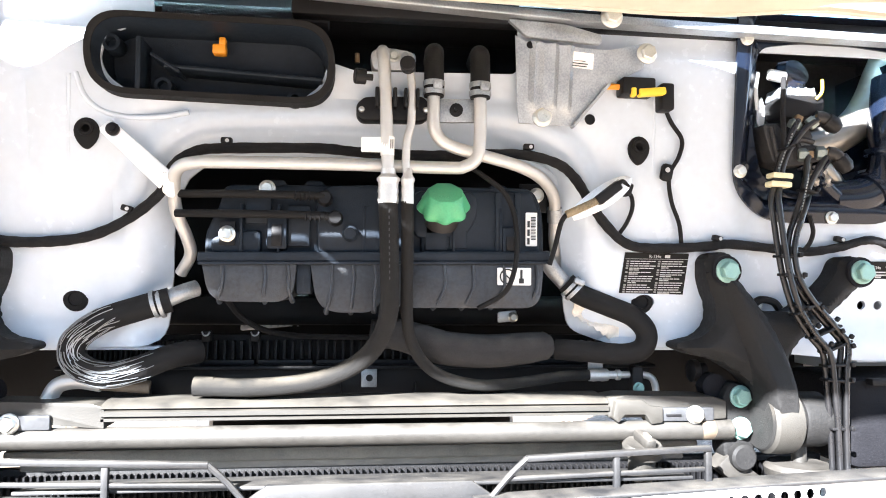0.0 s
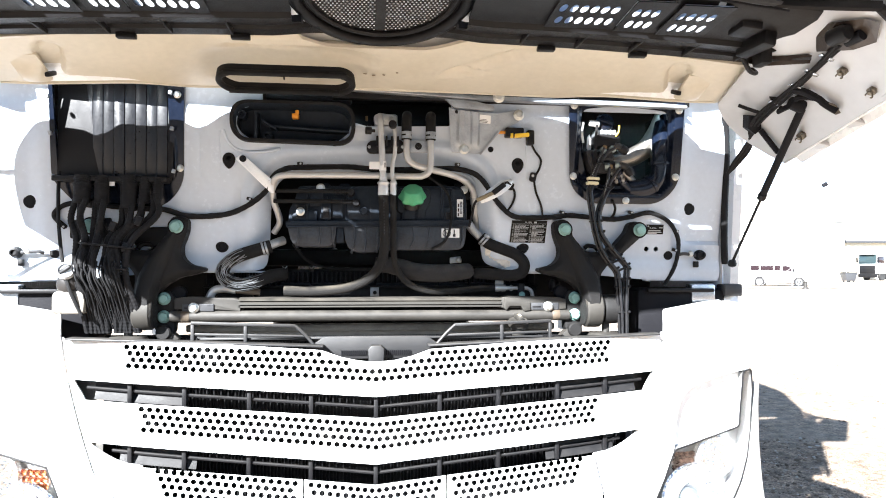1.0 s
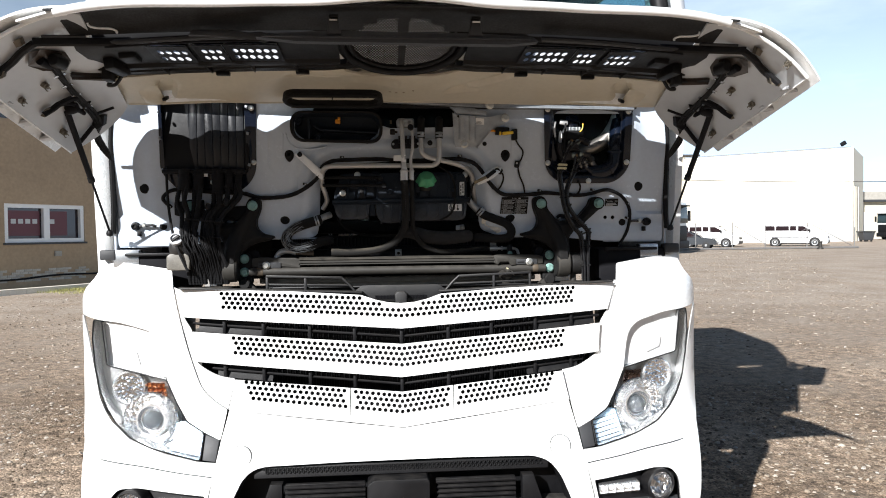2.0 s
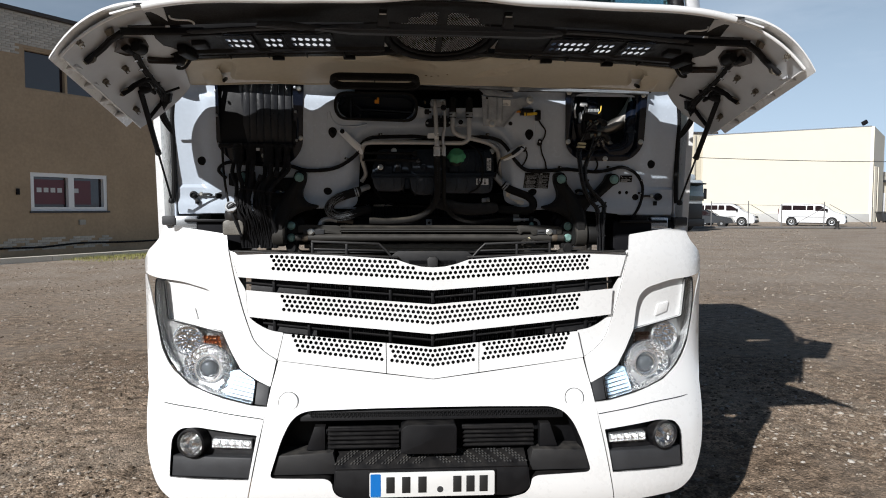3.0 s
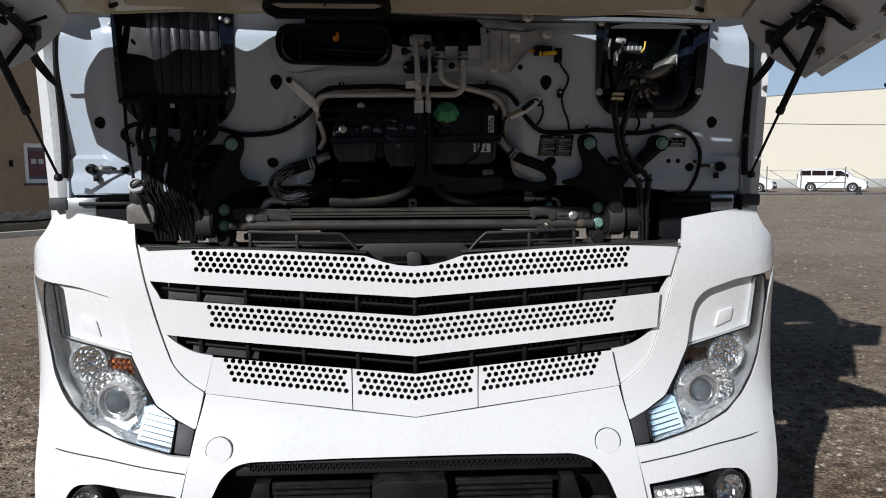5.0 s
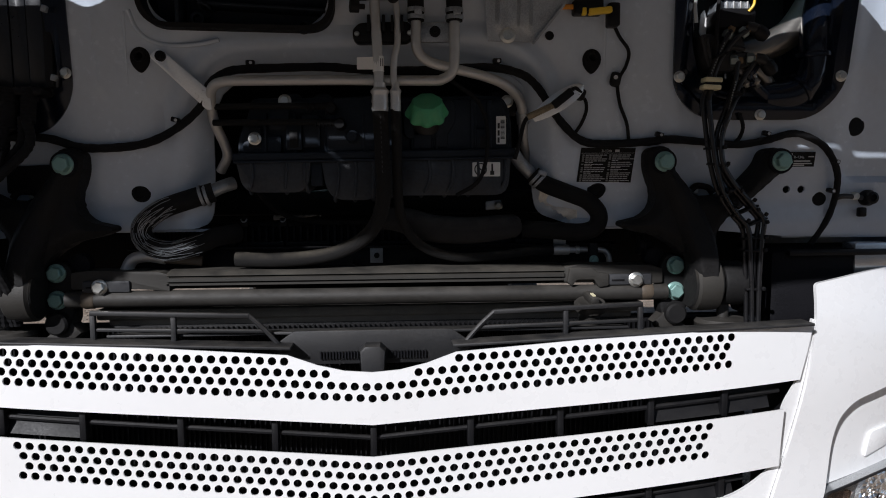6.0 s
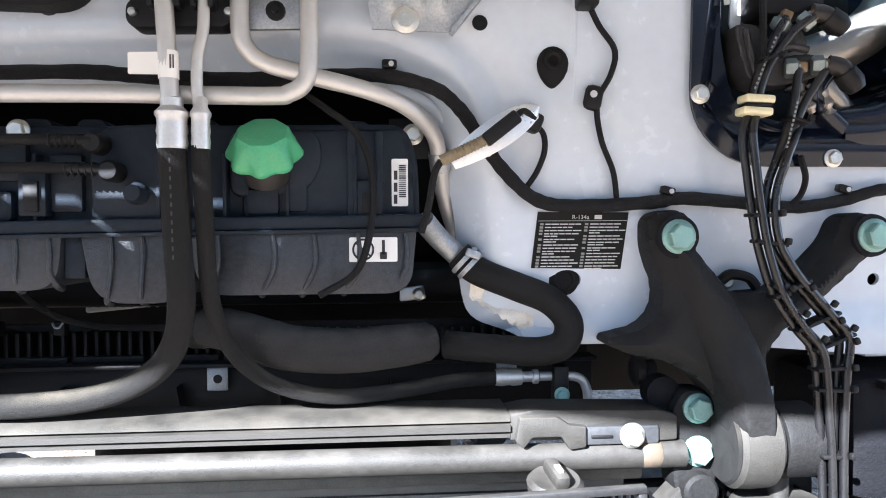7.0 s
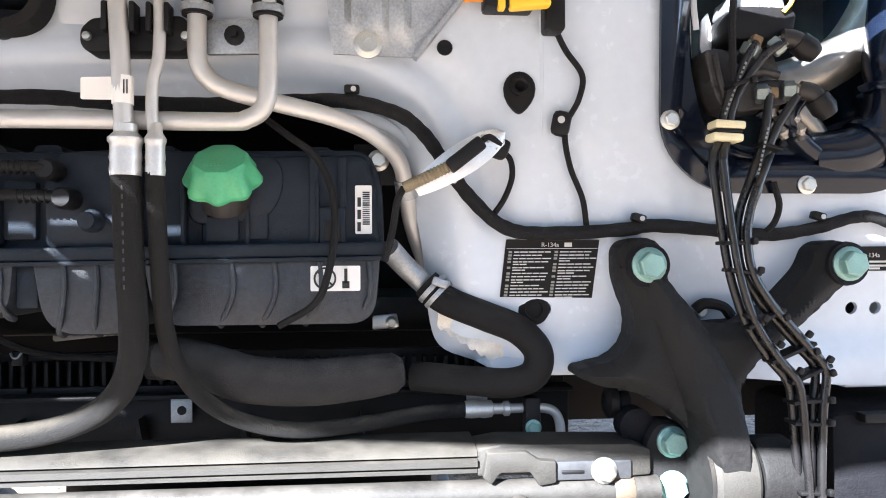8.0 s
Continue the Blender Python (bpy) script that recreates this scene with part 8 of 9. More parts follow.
    # strap on the other side
    sp = thing("steel_strap", "bare steel strap bolted across the opening's corner", "strap")
    part("strap", prism(rounded([(-0.413, 1.905), (-0.396, 1.920), (-0.384, 1.912), (-0.304, 1.842), (-0.302, 1.806), (-0.312, 1.806)], 0.006), 0, 0.004, 0.001, lean=lambda x, z: fw(z) - 0.016 - 0.12 * max(0, x + 0.37)), TAB_MAT, sp)
    part("stud", lathe((-0.391, fw(1.905) - 0.015, 1.905), (0, -1, 0), [(0.010, 0), (0.010, 0.006), (0.005, 0.007), (0.005, 0.010), (0, 0.010)], 14), BLACK, sp)


build_harness()


def build_sheet_and_rail():
    g = thing("metal_cover", "galvanised sheet cover with pressed ribs and a torx screw", "cover plate")
    shape = [(0.214, 2.066), (0.228, 2.058), (0.301, 2.053), (0.362, 2.050), (0.385, 2.055), (0.43, 2.068), (0.43, 2.03), (0.395, 2.01), (0.366, 1.998), (0.312, 1.932), (0.226, 1.934), (0.222, 1.96)]
    def ribbed(x, z):
        y = fw(z) - 0.022
        for c in (0.248, 0.275, 0.300):
            y -= 0.009 * math.exp(-((x - c) / 0.0055) ** 2) * smooth_step(1.948, 1.962, z)
        return y + 0.012 * max(0, (x - 0.36) / 0.07)
    part("sheet", skin(shape, [], ribbed, 0.003, 0.008, 0.008), GALV, g)
    part("edge_flange", prism([(0.312, 1.932), (0.316, 1.930), (0.370, 1.996), (0.366, 1.998)], 0, 0.018, 0.0, lean=lambda x, z: fw(z) - 0.03), GALV, g)
    bm = lathe((0.263, fw(1.944) - 0.022, 1.944), (0, -1, 0), [(0.0155, 0), (0.0155, 0.003), (0.010, 0.005), (0.010, 0.009), (0.005, 0.009), (0.005, 0.006), (0, 0.006)], 24)
    part("screw", bm, STEEL, g)
    lab = part("label", prism(rounded([(0.300, 2.022), (0.300, 2.046), (0.341, 2.043), (0.341, 2.019)], 0.002), 0, 0.001, lean=lambda x, z: fw(z) - 0.0245), LABEL_WHITE, g, "small white printed label")
    for k in range(5):
        part("print_bar", box((0.318, fw(2.03) - 0.0245, 2.040 - 0.0042 * k), (0.028 - 0.004 * (k % 3), 0.0008, 0.0014), 0, rot=(0, 4, 0)), GREY_PLASTIC, lab)
    bolt("bolt", (0.425, fw(2.045) - 0.03, 2.045), 0.012, STEEL, g)
    bolt("bolt", (0.360, -0.115, 2.093), 0.013, STEEL, g)
    for x, z in ((0.238, 2.052), (0.348, 1.948)):
        part("hole", lathe((x, fw(z) - 0.024 if x < 0.3 else fw(z) - 0.002, z), (0, -1, 0), [(0.006 if x < 0.3 else 0.009, 0), (0.0055 if x < 0.3 else 0.0085, 0.001), (0, 0.001)], 14), BLACK, g)
    r = thing("wiper_linkage", "dusty steel wiper linkage rail along the bay's top", "linkage")
    part("rail", prism(rounded([(-0.16, 2.108), (-0.16, 2.120), (0.30, 2.098), (0.42, 2.096), (0.86, 2.090), (0.95, 2.086), (0.95, 2.076), (0.86, 2.078), (0.42, 2.084), (0.30, 2.086)], 0.004), -0.112, -0.085, 0.003), GALV, r)
    part("rail_back", box((0.42, -0.07, 2.10), (1.1, 0.03, 0.03), 0.004), BLACK, r)
    part("arm", prism(rounded([(0.20, 2.088), (0.29, 2.084), (0.35, 2.07), (0.35, 2.055), (0.23, 2.062)], 0.006), -0.10, -0.09, 0.002), GALV, r)
    part("shaft", box((-0.20, -0.04, 2.09), (0.25, 0.04, 0.02), 0.004), IRON, r)


build_sheet_and_rail()


def text_part(name, body, size, place, mat, parent, squeeze=1.0):
    cu = bpy.data.curves.new(name, "FONT")
    cu.body, cu.size, cu.extrude = body, size, 0.0002
    tmp = bpy.data.objects.new(name, cu)
    scene.collection.objects.link(tmp)
    bpy.context.view_layer.update()
    me = bpy.data.meshes.new_from_object(tmp.evaluated_get(bpy.context.evaluated_depsgraph_get()))
    bpy.data.objects.remove(tmp)
    me.transform(pose(*place, 90, 0, 0) @ Matrix.Diagonal((squeeze, 1, 1, 1)))
    me.materials.clear()
    me.materials.append(mat)
    ob = new(name, me)
    ob.parent = parent
    return ob


def build_labels():
    lb = thing("refrigerant_label", "black label headed R-134a with white columns of text", "label")
    part("sheet", prism([(0.4185, 1.6655), (0.4240, 1.7345), (0.5365, 1.7335), (0.5310, 1.6635)], 0, 0.001, lean=lambda x, z: wall_y(x, z) - 0.0022), LABEL_BLACK, lb)
    z0 = 1.7255
    text_part("heading", "R-134a", 0.0075, (0.466, fw(z0) - 0.0030, z0), PRINT_WHITE, lb)
    part("heading_box", prism([(0.494, z0), (0.494, z0 + 0.005), (0.503, z0 + 0.005), (0.503, z0)], 0, 0.0004, lean=lambda x, z: fw(z) - 0.0030), PRINT_WHITE, lb)
    rng = np.random.default_rng(8)
    part("heading_rule", box((0.4795, fw(1.7235) - 0.0030, 1.7235), (0.110, 0.0004, 0.0005), 0), PRINT_WHITE, lb)
    for col in (0, 1):
        z = 1.7195
        for k in range(13):
            lines = 2 if rng.random() < 0.25 else 1
            x = 0.4335 + 0.0555 * col - 0.0004 * k
            part("language_mark", box((x - 0.0045, fw(z) - 0.0030, z), (0.0042, 0.0004, 0.0026), 0), PRINT_GREY, lb)
            for j in range(lines):
                q = x
                stop = x + (0.034 + 0.008 * rng.random() if j == 0 else 0.012)
                while q < stop:
                    w = 0.004 + 0.007 * rng.random()
                    part("text_bar", box((q + w / 2, fw(z) - 0.0030, z), (w, 0.0004, 0.0014), 0), PRINT_WHITE, lb)
                    q += w + 0.0011
                z -= 0.0030
            z -= 0.0009
            if z < 1.667:
                break
    l2 = thing("refrigerant_label", "small black label marked R-134a with a warning triangle", "label")
    part("sheet", prism([(0.862, 1.694), (0.862, 1.7245), (0.918, 1.7245), (0.918, 1.694)], 0, 0.001, lean=lambda x, z: wall_y(x, z) - 0.0024), LABEL_BLACK, l2)
    text_part("heading", "R-134a", 0.0078, (0.872, fw(1.711) - 0.0034, 1.711), PRINT_WHITE, l2)
    part("triangle", prism([(0.864, 1.717), (0.870, 1.717), (0.867, 1.7225)], 0, 0.0004, lean=lambda x, z: fw(z) - 0.0034), PRINT_WHITE, l2)
    for z, x, w in ((1.7055, 0.868, 0.040), (1.7005, 0.866, 0.046), (1.697, 0.866, 0.03), (1.7145, 0.903, 0.012)):
        part("text_bar", box((x + w / 2, fw(z) - 0.0034, z), (w, 0.0005, 0.0024), 0), PRINT_WHITE, l2)


build_labels()


# ---- supports, beam and guards ----
def build_support(s):
    sup = thing("cab_support", "black cast iron bracket bolted to the bulkhead with green bolts", "bracket", "cab supports")
    m = (lambda p: p) if s > 0 else mirror
    shape = [(0.549, 1.722), (0.556, 1.732), (0.578, 1.737), (0.598, 1.730), (0.604, 1.712), (0.608, 1.685), (0.633, 1.646), (0.659, 1.634), (0.706, 1.637), (0.745, 1.656), (0.783, 1.700), (0.790, 1.725), (0.806, 1.733), (0.832, 1.728), (0.842, 1.708), (0.835, 1.688), (0.797, 1.655),
             (0.752, 1.615), (0.716, 1.59), (0.694, 1.558), (0.700, 1.52), (0.708, 1.48), (0.650, 1.47), (0.640, 1.502), (0.614, 1.532), (0.572, 1.556), (0.524, 1.565), (0.500, 1.576), (0.502, 1.584), (0.545, 1.594), (0.566, 1.615), (0.569, 1.645), (0.551, 1.692)]
    edge = np.array(dense(rounded(m(shape), 0.010, 3), 0.004))
    def cast(x, z):
        d = float(np.min(np.hypot(edge[:, 0] - x, edge[:, 1] - z)))
        return -0.051 + 0.018 * max(0, 1 - d / 0.020) ** 1.6
    part("casting", skin(rounded(m(shape), 0.012, 5), [], cast, 0.045, 0.005, 0.005), CAST_GREY, sup)
    # raised web along the main arm
    web = [(0.566, 1.700), (0.592, 1.700), (0.640, 1.642), (0.668, 1.602), (0.686, 1.555), (0.694, 1.460), (0.640, 1.460), (0.630, 1.520), (0.612, 1.565), (0.588, 1.622)]
    edge2 = np.array(dense(rounded(m(web), 0.012, 5), 0.004))
    def ridge(x, z):
        d = float(np.min(np.hypot(edge2[:, 0] - x, edge2[:, 1] - z)))
        low = smooth_step(1.60, 1.50, z)
        return -0.066 - 0.021 * low + (0.020 + 0.012 * low) * max(0, 1 - d / (0.022 - 0.010 * low)) ** 1.6
    part("web", skin(rounded(m(web), 0.012, 5), [], ridge, 0.03, 0.005, 0.005), CAST_GREY, sup)
    for x in (0.578, 0.817):
        c = (s * x, -0.050, 1.704)
        part("seat", lathe(c, (0, -1, 0), [(0.026, 0), (0.025, 0.005), (0, 0.005)], 24), IRON, sup)
        bolt("bolt", (c[0], c[1] - 0.004, c[2]), 0.0155, GREEN_BOLT, sup, washer=1.3, label="greenish zinc hexagon bolt")
    # lower eye round the bar
    # lighter beam colour imitates the sun on this part of the casting
    part("eye", lathe((s * 0.641, -0.035, 1.458), (s, 0, 0), [(0.030, 0), (0.050, 0.001), (0.055, 0.006), (0.056, 0.027), (0.055, 0.048), (0.050, 0.053), (0.030, 0.054)], 40), BEAM_MAT, sup, "dusty cast eye, coloured lighter for sunlight")
    part("washer", lathe((s * 0.637, -0.035, 1.458), (s, 0, 0), [(0.020, 0), (0.047, 0.001), (0.050, 0.004), (0.049, 0.007), (0.030, 0.009)], 36), RUBBER_WORN, sup)
    part("bushing", lathe((s * 0.699, -0.035, 1.458), (s, 0, 0), [(0.034, 0), (0.043, 0.003), (0.045, 0.008), (0.045, 0.046), (0.041, 0.051), (0.018, 0.053), (0, 0.053)], 36), CAST_GREY, sup, "round rubber bushing")
    part("bushing_nut", lathe((s * 0.748, -0.035, 1.449), (s, 0, 0), [(0.013, 0), (0.013, 0.014), (0.009, 0.018), (0, 0.018)], 6), GREEN_BOLT, sup)
    part("damper_stem", lathe((s * 0.715, -0.03, 1.41), (0, 0, 1), [(0.012, -0.05), (0.012, 0.03)], 14), IRON_DUSTY, sup)
    part("damper_plate", lathe((s * 0.715, -0.03, 1.376), (0, 0, 1), [(0.054, -0.012), (0.056, 0), (0.050, 0.008), (0, 0.012)], 24), IRON_DUSTY, sup)
    # hook on the wall beside the bracket
    part("hook", tube([on_wall(s * 0.700, 1.640, 0.02), on_wall(s * 0.690, 1.652, 0.016), on_wall(s * 0.668, 1.656, 0.014), on_wall(s * 0.657, 1.648, 0.012)], 0.0068, 8, 5), BLACK, sup)
    part("hook_stud", lathe(on_wall(s * 0.666, 1.646, 0.0), (0, -1, 0), [(0.009, 0), (0.009, 0.01), (0.006, 0.014), (0, 0.014)], 10), STEEL, sup)


for side in (1, -1):
    build_support(side)


def build_beam():
    b = thing("cross_beam", "dusty steel stabiliser tube under a grooved plastic cover", "cross beam")
    part("tube", tube([(-0.60, -0.018, 1.441), (0.60, -0.018, 1.439)], 0.0165, 20), IRON_DUSTY, b)
    for s in (-1, 1):
        part("tube_collar", lathe((s * 0.545, -0.018, 1.4405), (s, 0, 0), [(0.0168, 0), (0.018, 0.003), (0.018, 0.02), (0.0168, 0.024)], 20), TAN, b, "tan-stained collar")
        # end block with bolts
        blk = part("end_block", prism(rounded([(s * 0.590, 1.395), (s * 0.588, 1.492), (s * 0.602, 1.515), (s * 0.632, 1.515), (s * 0.647, 1.498), (s * 0.650, 1.42), (s * 0.640, 1.385), (s * 0.61, 1.372)][::s], 0.010), -0.014, 0.03, 0.006), CAST_GREY, b)
        for z, mat in ((1.493, GREEN_BOLT), (1.440, GREEN_BOLT)):
            bolt("bolt", (s * 0.620, -0.014, z), 0.0145, mat, blk, washer=1.3, label="greenish zinc hexagon bolt")
        part("pin", lathe((s * 0.618, -0.014, 1.394), (0, -1, 0), [(0.022, 0), (0.022, 0.016), (0.018, 0.02), (0, 0.02)], 20), CAST_GREY, blk)
        part("block_ear", lathe((s * 0.585, 0.01, 1.507), (0, -1, 0), [(0.022, -0.02), (0.022, 0.006), (0.014, 0.01), (0, 0.01)], 18), IRON, blk)
        part("block_foot", prism([(s * 0.575, 1.375), (s * 0.600, 1.40), (s * 0.65, 1.362), (s * 0.64, 1.345), (s * 0.60, 1.355)][::s], -0.02, 0.02, 0.003), IRON_DUSTY, blk)
        bolt("cover_bolt", (s * 0.532, -0.030, 1.4665), 0.0115, STEEL, b)
    # cover with its grooves
    def cover(u, v):
        x = -0.405 + 0.79 * u
        prof = [(0.040, 1.496), (0.000, 1.4955), (-0.022, 1.4915), (-0.028, 1.486), (-0.018, 1.4835), (-0.030, 1.4815), (-0.030, 1.4745), (-0.018, 1.473), (-0.026, 1.4705), (-0.026, 1.4665), (-0.010, 1.465)]
        y, z = prof[int(round(v * 10))]
        return (x, y, z)
    part("cover", sheet(cover, 40, 10, (0, 0.012, -0.001)), BEAM_MAT, b, "dusty grooved cover strip")
    for s in (-1, 1):
        x0, x1 = (0.385, 0.590) if s > 0 else (-0.588, -0.400)
        part("cover_end", prism(rounded([(x0, 1.462), (x0, 1.494), (x0 + 0.03, 1.498), (x1 - 0.02, 1.494), (x1, 1.488), (x1, 1.458), (x0 + 0.15 if s > 0 else x1, 1.456), (x0 + 0.12, 1.462)], 0.004), -0.026, 0.035, 0.003), BEAM_MAT, b)
        xa, xb = (0.475, 0.565) if s > 0 else (-0.565, -0.475)
        part("cover_pad", prism(rounded([(xa, 1.456), (xa, 1.478), (xb, 1.478), (xb, 1.456)], 0.003), -0.031, -0.02, 0.002), GREY_PLASTIC, b)
        part("pad_slot", box(((xa + xb) / 2 - 0.025, -0.0315, 1.466), (0.026, 0.003, 0.004), 0.001), BLACK, b)
    part("saddle", prism(rounded([(0.39, 1.463), (0.395, 1.492), (0.44, 1.492), (0.455, 1.482), (0.475, 1.48), (0.475, 1.455), (0.455, 1.452), (0.445, 1.468), (0.41, 1.468), (0.40, 1.455)], 0.003), -0.036, 0.0, 0.003), BEAM_MAT, b)
    # oil filler cap in front of the tube
    cap = part("filler_cap", lathe((0.432, -0.055, 1.418), (0, -0.25, 1), [(0.020, -0.05), (0.022, -0.01), (0.031, -0.008), (0.033, 0.004), (0.028, 0.010), (0, 0.011)], 24), IRON_DUSTY, b, "grey twist cap with a raised grip")
    part("grip", box((0.432, -0.062, 1.434), (0.018, 0.046, 0.018), 0.006, rot=(14, 0, 10)), IRON_DUSTY, cap)
    part("mark", box((0.433, -0.070, 1.4425), (0.006, 0.014, 0.002), 0, rot=(14, 0, 10)), CREAM, cap)


build_beam()


def build_guards():
    for s in (1, -1):
        g = thing("cable_guard", "black plastic rail guard standing above the grille", "guard", "guards")
        y = -0.100
        part("top_rail", tube([(s * 0.170, y, 1.352), (s * 0.205, y, 1.392), (s * 0.233, y, 1.418)], 0.0048, 8, 3), BLACK_DUSTY, g)
        part("top_rail", box((s * 0.377, y, 1.4225), (0.292, 0.011, 0.009), 0.002, rot=(0, -s * 2.0, 0)), BLACK_DUSTY, g)
        part("mid_rail", box((s * 0.36, y + 0.004, 1.391), (0.31, 0.008, 0.007), 0.002, rot=(0, -s * 1.5, 0)), BLACK_DUSTY, g)
        for x in (0.519, 0.372):
            part("post", box((s * x, y + 0.002, 1.392), (0.010, 0.010, 0.068), 0.002), BLACK_DUSTY, g)
        part("base_strip", box((s * 0.50, y - 0.012, 1.374), (0.70, 0.05, 0.006), 0.002, rot=(0, -s * 2.2, 0)), BLACK_DUSTY, g)
    a = thing("air_guide", "black plastic air guide between the guards with a centre post", "air guide")
    part("panel", prism([(-0.20, 1.350), (-0.15, 1.385), (0.15, 1.385), (0.20, 1.350), (0.12, 1.320), (-0.12, 1.320)], -0.095, -0.085, 0.002), BLACK_DUSTY, a)
    part("shelf", box((0, -0.03, 1.372), (1.0, 0.12, 0.006), 0.002, rot=(-8, 0, 0)), BLACK_DUSTY, a)
    part("post", prism([(-0.020, 1.28), (-0.024, 1.352), (-0.014, 1.362), (0.014, 1.362), (0.024, 1.352), (0.020, 1.28)], -0.135, -0.09, 0.005), BLACK_DUSTY, a)
    for s in (-1, 1):
        for k in range(13):
            part("slat", box((s * (0.030 + 0.0058 * k), -0.098, 1.338), (0.0026, 0.006, 0.014), 0), IRON, a)
    r = thing("radiator", "dusty radiator core behind the beam", "radiator")
    part("core", box((0, 0.075, 1.33), (1.1, 0.05, 0.13), 0.003), MESH_METAL, r)
    part("top_tank", box((0, 0.06, 1.40), (1.14, 0.05, 0.022), 0.005), MESH_METAL, r)


build_guards()


def build_shroud():
    f = thing("fan_shroud", "black ribbed fan shroud behind the beam with a zinc clip", "shroud")
    part("panel", box((0, 0.20, 1.490), (1.1, 0.014, 0.075), 0.003), BLACK, f)
    part("ledge", box((0, 0.185, 1.524), (1.1, 0.04, 0.006), 0.002), BLACK, f)
    rib = part("rib", box((0, 0.206, 1.548), (0.0055, 0.02, 0.045), 0.0015), BLACK, f)
    xs = [-0.52 + 0.0090 * k for k in range(24)] + [-0.297 + 0.0155 * k for k in range(54)]
    rib.location.x = xs[0]
    for x in xs[1:]:
        ob = new("rib", rib.data)
        ob.parent, ob.location.x = f, x
    for k in range(8):
        part("rib_shelf", box((-0.26 + 0.105 * k, 0.197, 1.531), (0.098, 0.014, 0.010), 0.002), BLACK, f)
    part("rear", box((0, 0.225, 1.55), (1.1, 0.01, 0.06), 0.002), BLACK, f)
    for x in (-0.40, -0.22, -0.06, 0.08, 0.24):
        part("gusset", prism([(x, 1.46), (x + 0.006, 1.495), (x + 0.012, 1.46)], 0.165, 0.20, 0.0), BLACK, f)
    clip = part("clip", prism(rounded([(-0.015, 1.486), (-0.015, 1.521), (0.014, 1.521), (0.014, 1.486)], 0.002), 0.178, 0.181, 0.001), GALV, f, "zinc spring clip")
    part("clip_hole", lathe((0.0, 0.178, 1.503), (0, -1, 0), [(0.0065, 0), (0.0062, 0.001), (0, 0.001)], 14), BLACK, clip)
    part("clip_top", box((0.0, 0.182, 1.522), (0.03, 0.012, 0.004), 0.001), GALV, clip)
    for x in (-0.290, -0.205):
        sc = part("spring_clip", box((x, 0.16, 1.582), (0.016, 0.018, 0.020), 0.003), BLACK, f, "small black clip with a zinc spring")
        part("spring", tube([(x - 0.007, 0.149, 1.590), (x - 0.003, 0.147, 1.584), (x + 0.003, 0.147, 1.584), (x + 0.007, 0.149, 1.590)], 0.0016, 6, 4), GALV, sc)
    part("lower_hose", tube([(-0.50, 0.02, 1.49), (-0.485, 0.02, 1.515), (-0.455, 0.02, 1.522), (-0.42, 0.02, 1.517)], 0.0125, 14, 6), ALU, f, "silver elbow pipe")
    part("lower_sleeve", tube([(-0.43, 0.02, 1.518), (-0.35, 0.03, 1.510)], 0.0105, 14), TAN, f)
    part("dark_cable", tube([(-0.26, 0.12, 1.66), (-0.22, 0.14, 1.61), (-0.15, 0.15, 1.585), (0.0, 0.15, 1.58)], 0.005, 8, 6), TAPE, f)
    # dark things under the bulkhead at both sides
    for s in (-1, 1):
        part("side_duct", box((s * 0.98, 0.10, 1.44), (0.30, 0.2, 0.16), 0.02), IRON, f)
        part("duct_strip", box((s * 0.97, -0.01, 1.515), (0.22, 0.02, 0.012), 0.003), BLACK, f)
    part("grey_step", box((1.05, 0.02, 1.50), (0.08, 0.05, 0.07), 0.006), LAMP_GREY, f)
    part("grey_step", box((-1.08, 0.02, 1.50), (0.10, 0.05, 0.07), 0.006), LAMP_GREY, f)
    # white plate added for something sunlit that glimmers behind the tank
    pale = part("glimpse_plate", prism(rounded([(-0.272, 1.575), (-0.262, 1.640), (-0.13, 1.655), (-0.125, 1.606), (-0.165, 1.585)], 0.008), 0.40, 0.43, 0.004), PAINT, f, "pale ribbed plate put in for a sunlit glimpse behind the tank")
    for k in range(9):
        part("cover_rib", box((-0.262 + 0.014 * k, 0.398, 1.615), (0.004, 0.006, 0.06), 0.001), PAINT_DUSTY_DIM, pale)
    # bright plate added for a gap with daylight below the tank
    part("bright_glimpse", prism(rounded([(0.262, 1.600), (0.262, 1.622), (0.300, 1.626), (0.304, 1.604)], 0.004), 0.28, 0.285, 0.002), TAB_MAT, f, "bright plate put in for a daylight glimpse under the tank")
    part("bright_stud", lathe((0.292, 0.275, 1.612), (0, -1, 0), [(0.010, -0.01), (0.010, 0.006), (0.006, 0.010), (0, 0.010)], 12), STEEL, f)
    part("rubber_stop", lathe((0.555, 0.04, 1.53), (1, 0, 0), [(0.012, 0), (0.020, 0.004), (0.020, 0.014), (0.014, 0.018), (0.014, 0.03), (0, 0.03)], 16), BLACK, f)


build_shroud()


# ---- surroundings ----
PLASTER = material("tan_plaster", (0.385, 0.288, 0.19), 0.9, noise_scale=0.8, vary=0.16, bump=0.4, bump_scale=40, spec=0.2)
BRICK_WHITE = material("whitewashed_brick", (0.50, 0.46, 0.40), 0.9, noise_scale=2.5, vary=0.25, spec=0.2, objvary=0.15)
CONCRETE = material("concrete", (0.36, 0.34, 0.30), 0.9, noise_scale=3, vary=0.2, bump=0.3, bump_scale=60, spec=0.2)
WALL_WHITE = material("cream_panel_wall", (0.82, 0.765, 0.63), 0.7, noise_scale=0.08, vary=0.02)
WALL_SIDE = material("grey_panel_wall", (0.55, 0.55, 0.53), 0.7, noise_scale=0.3, vary=0.06)
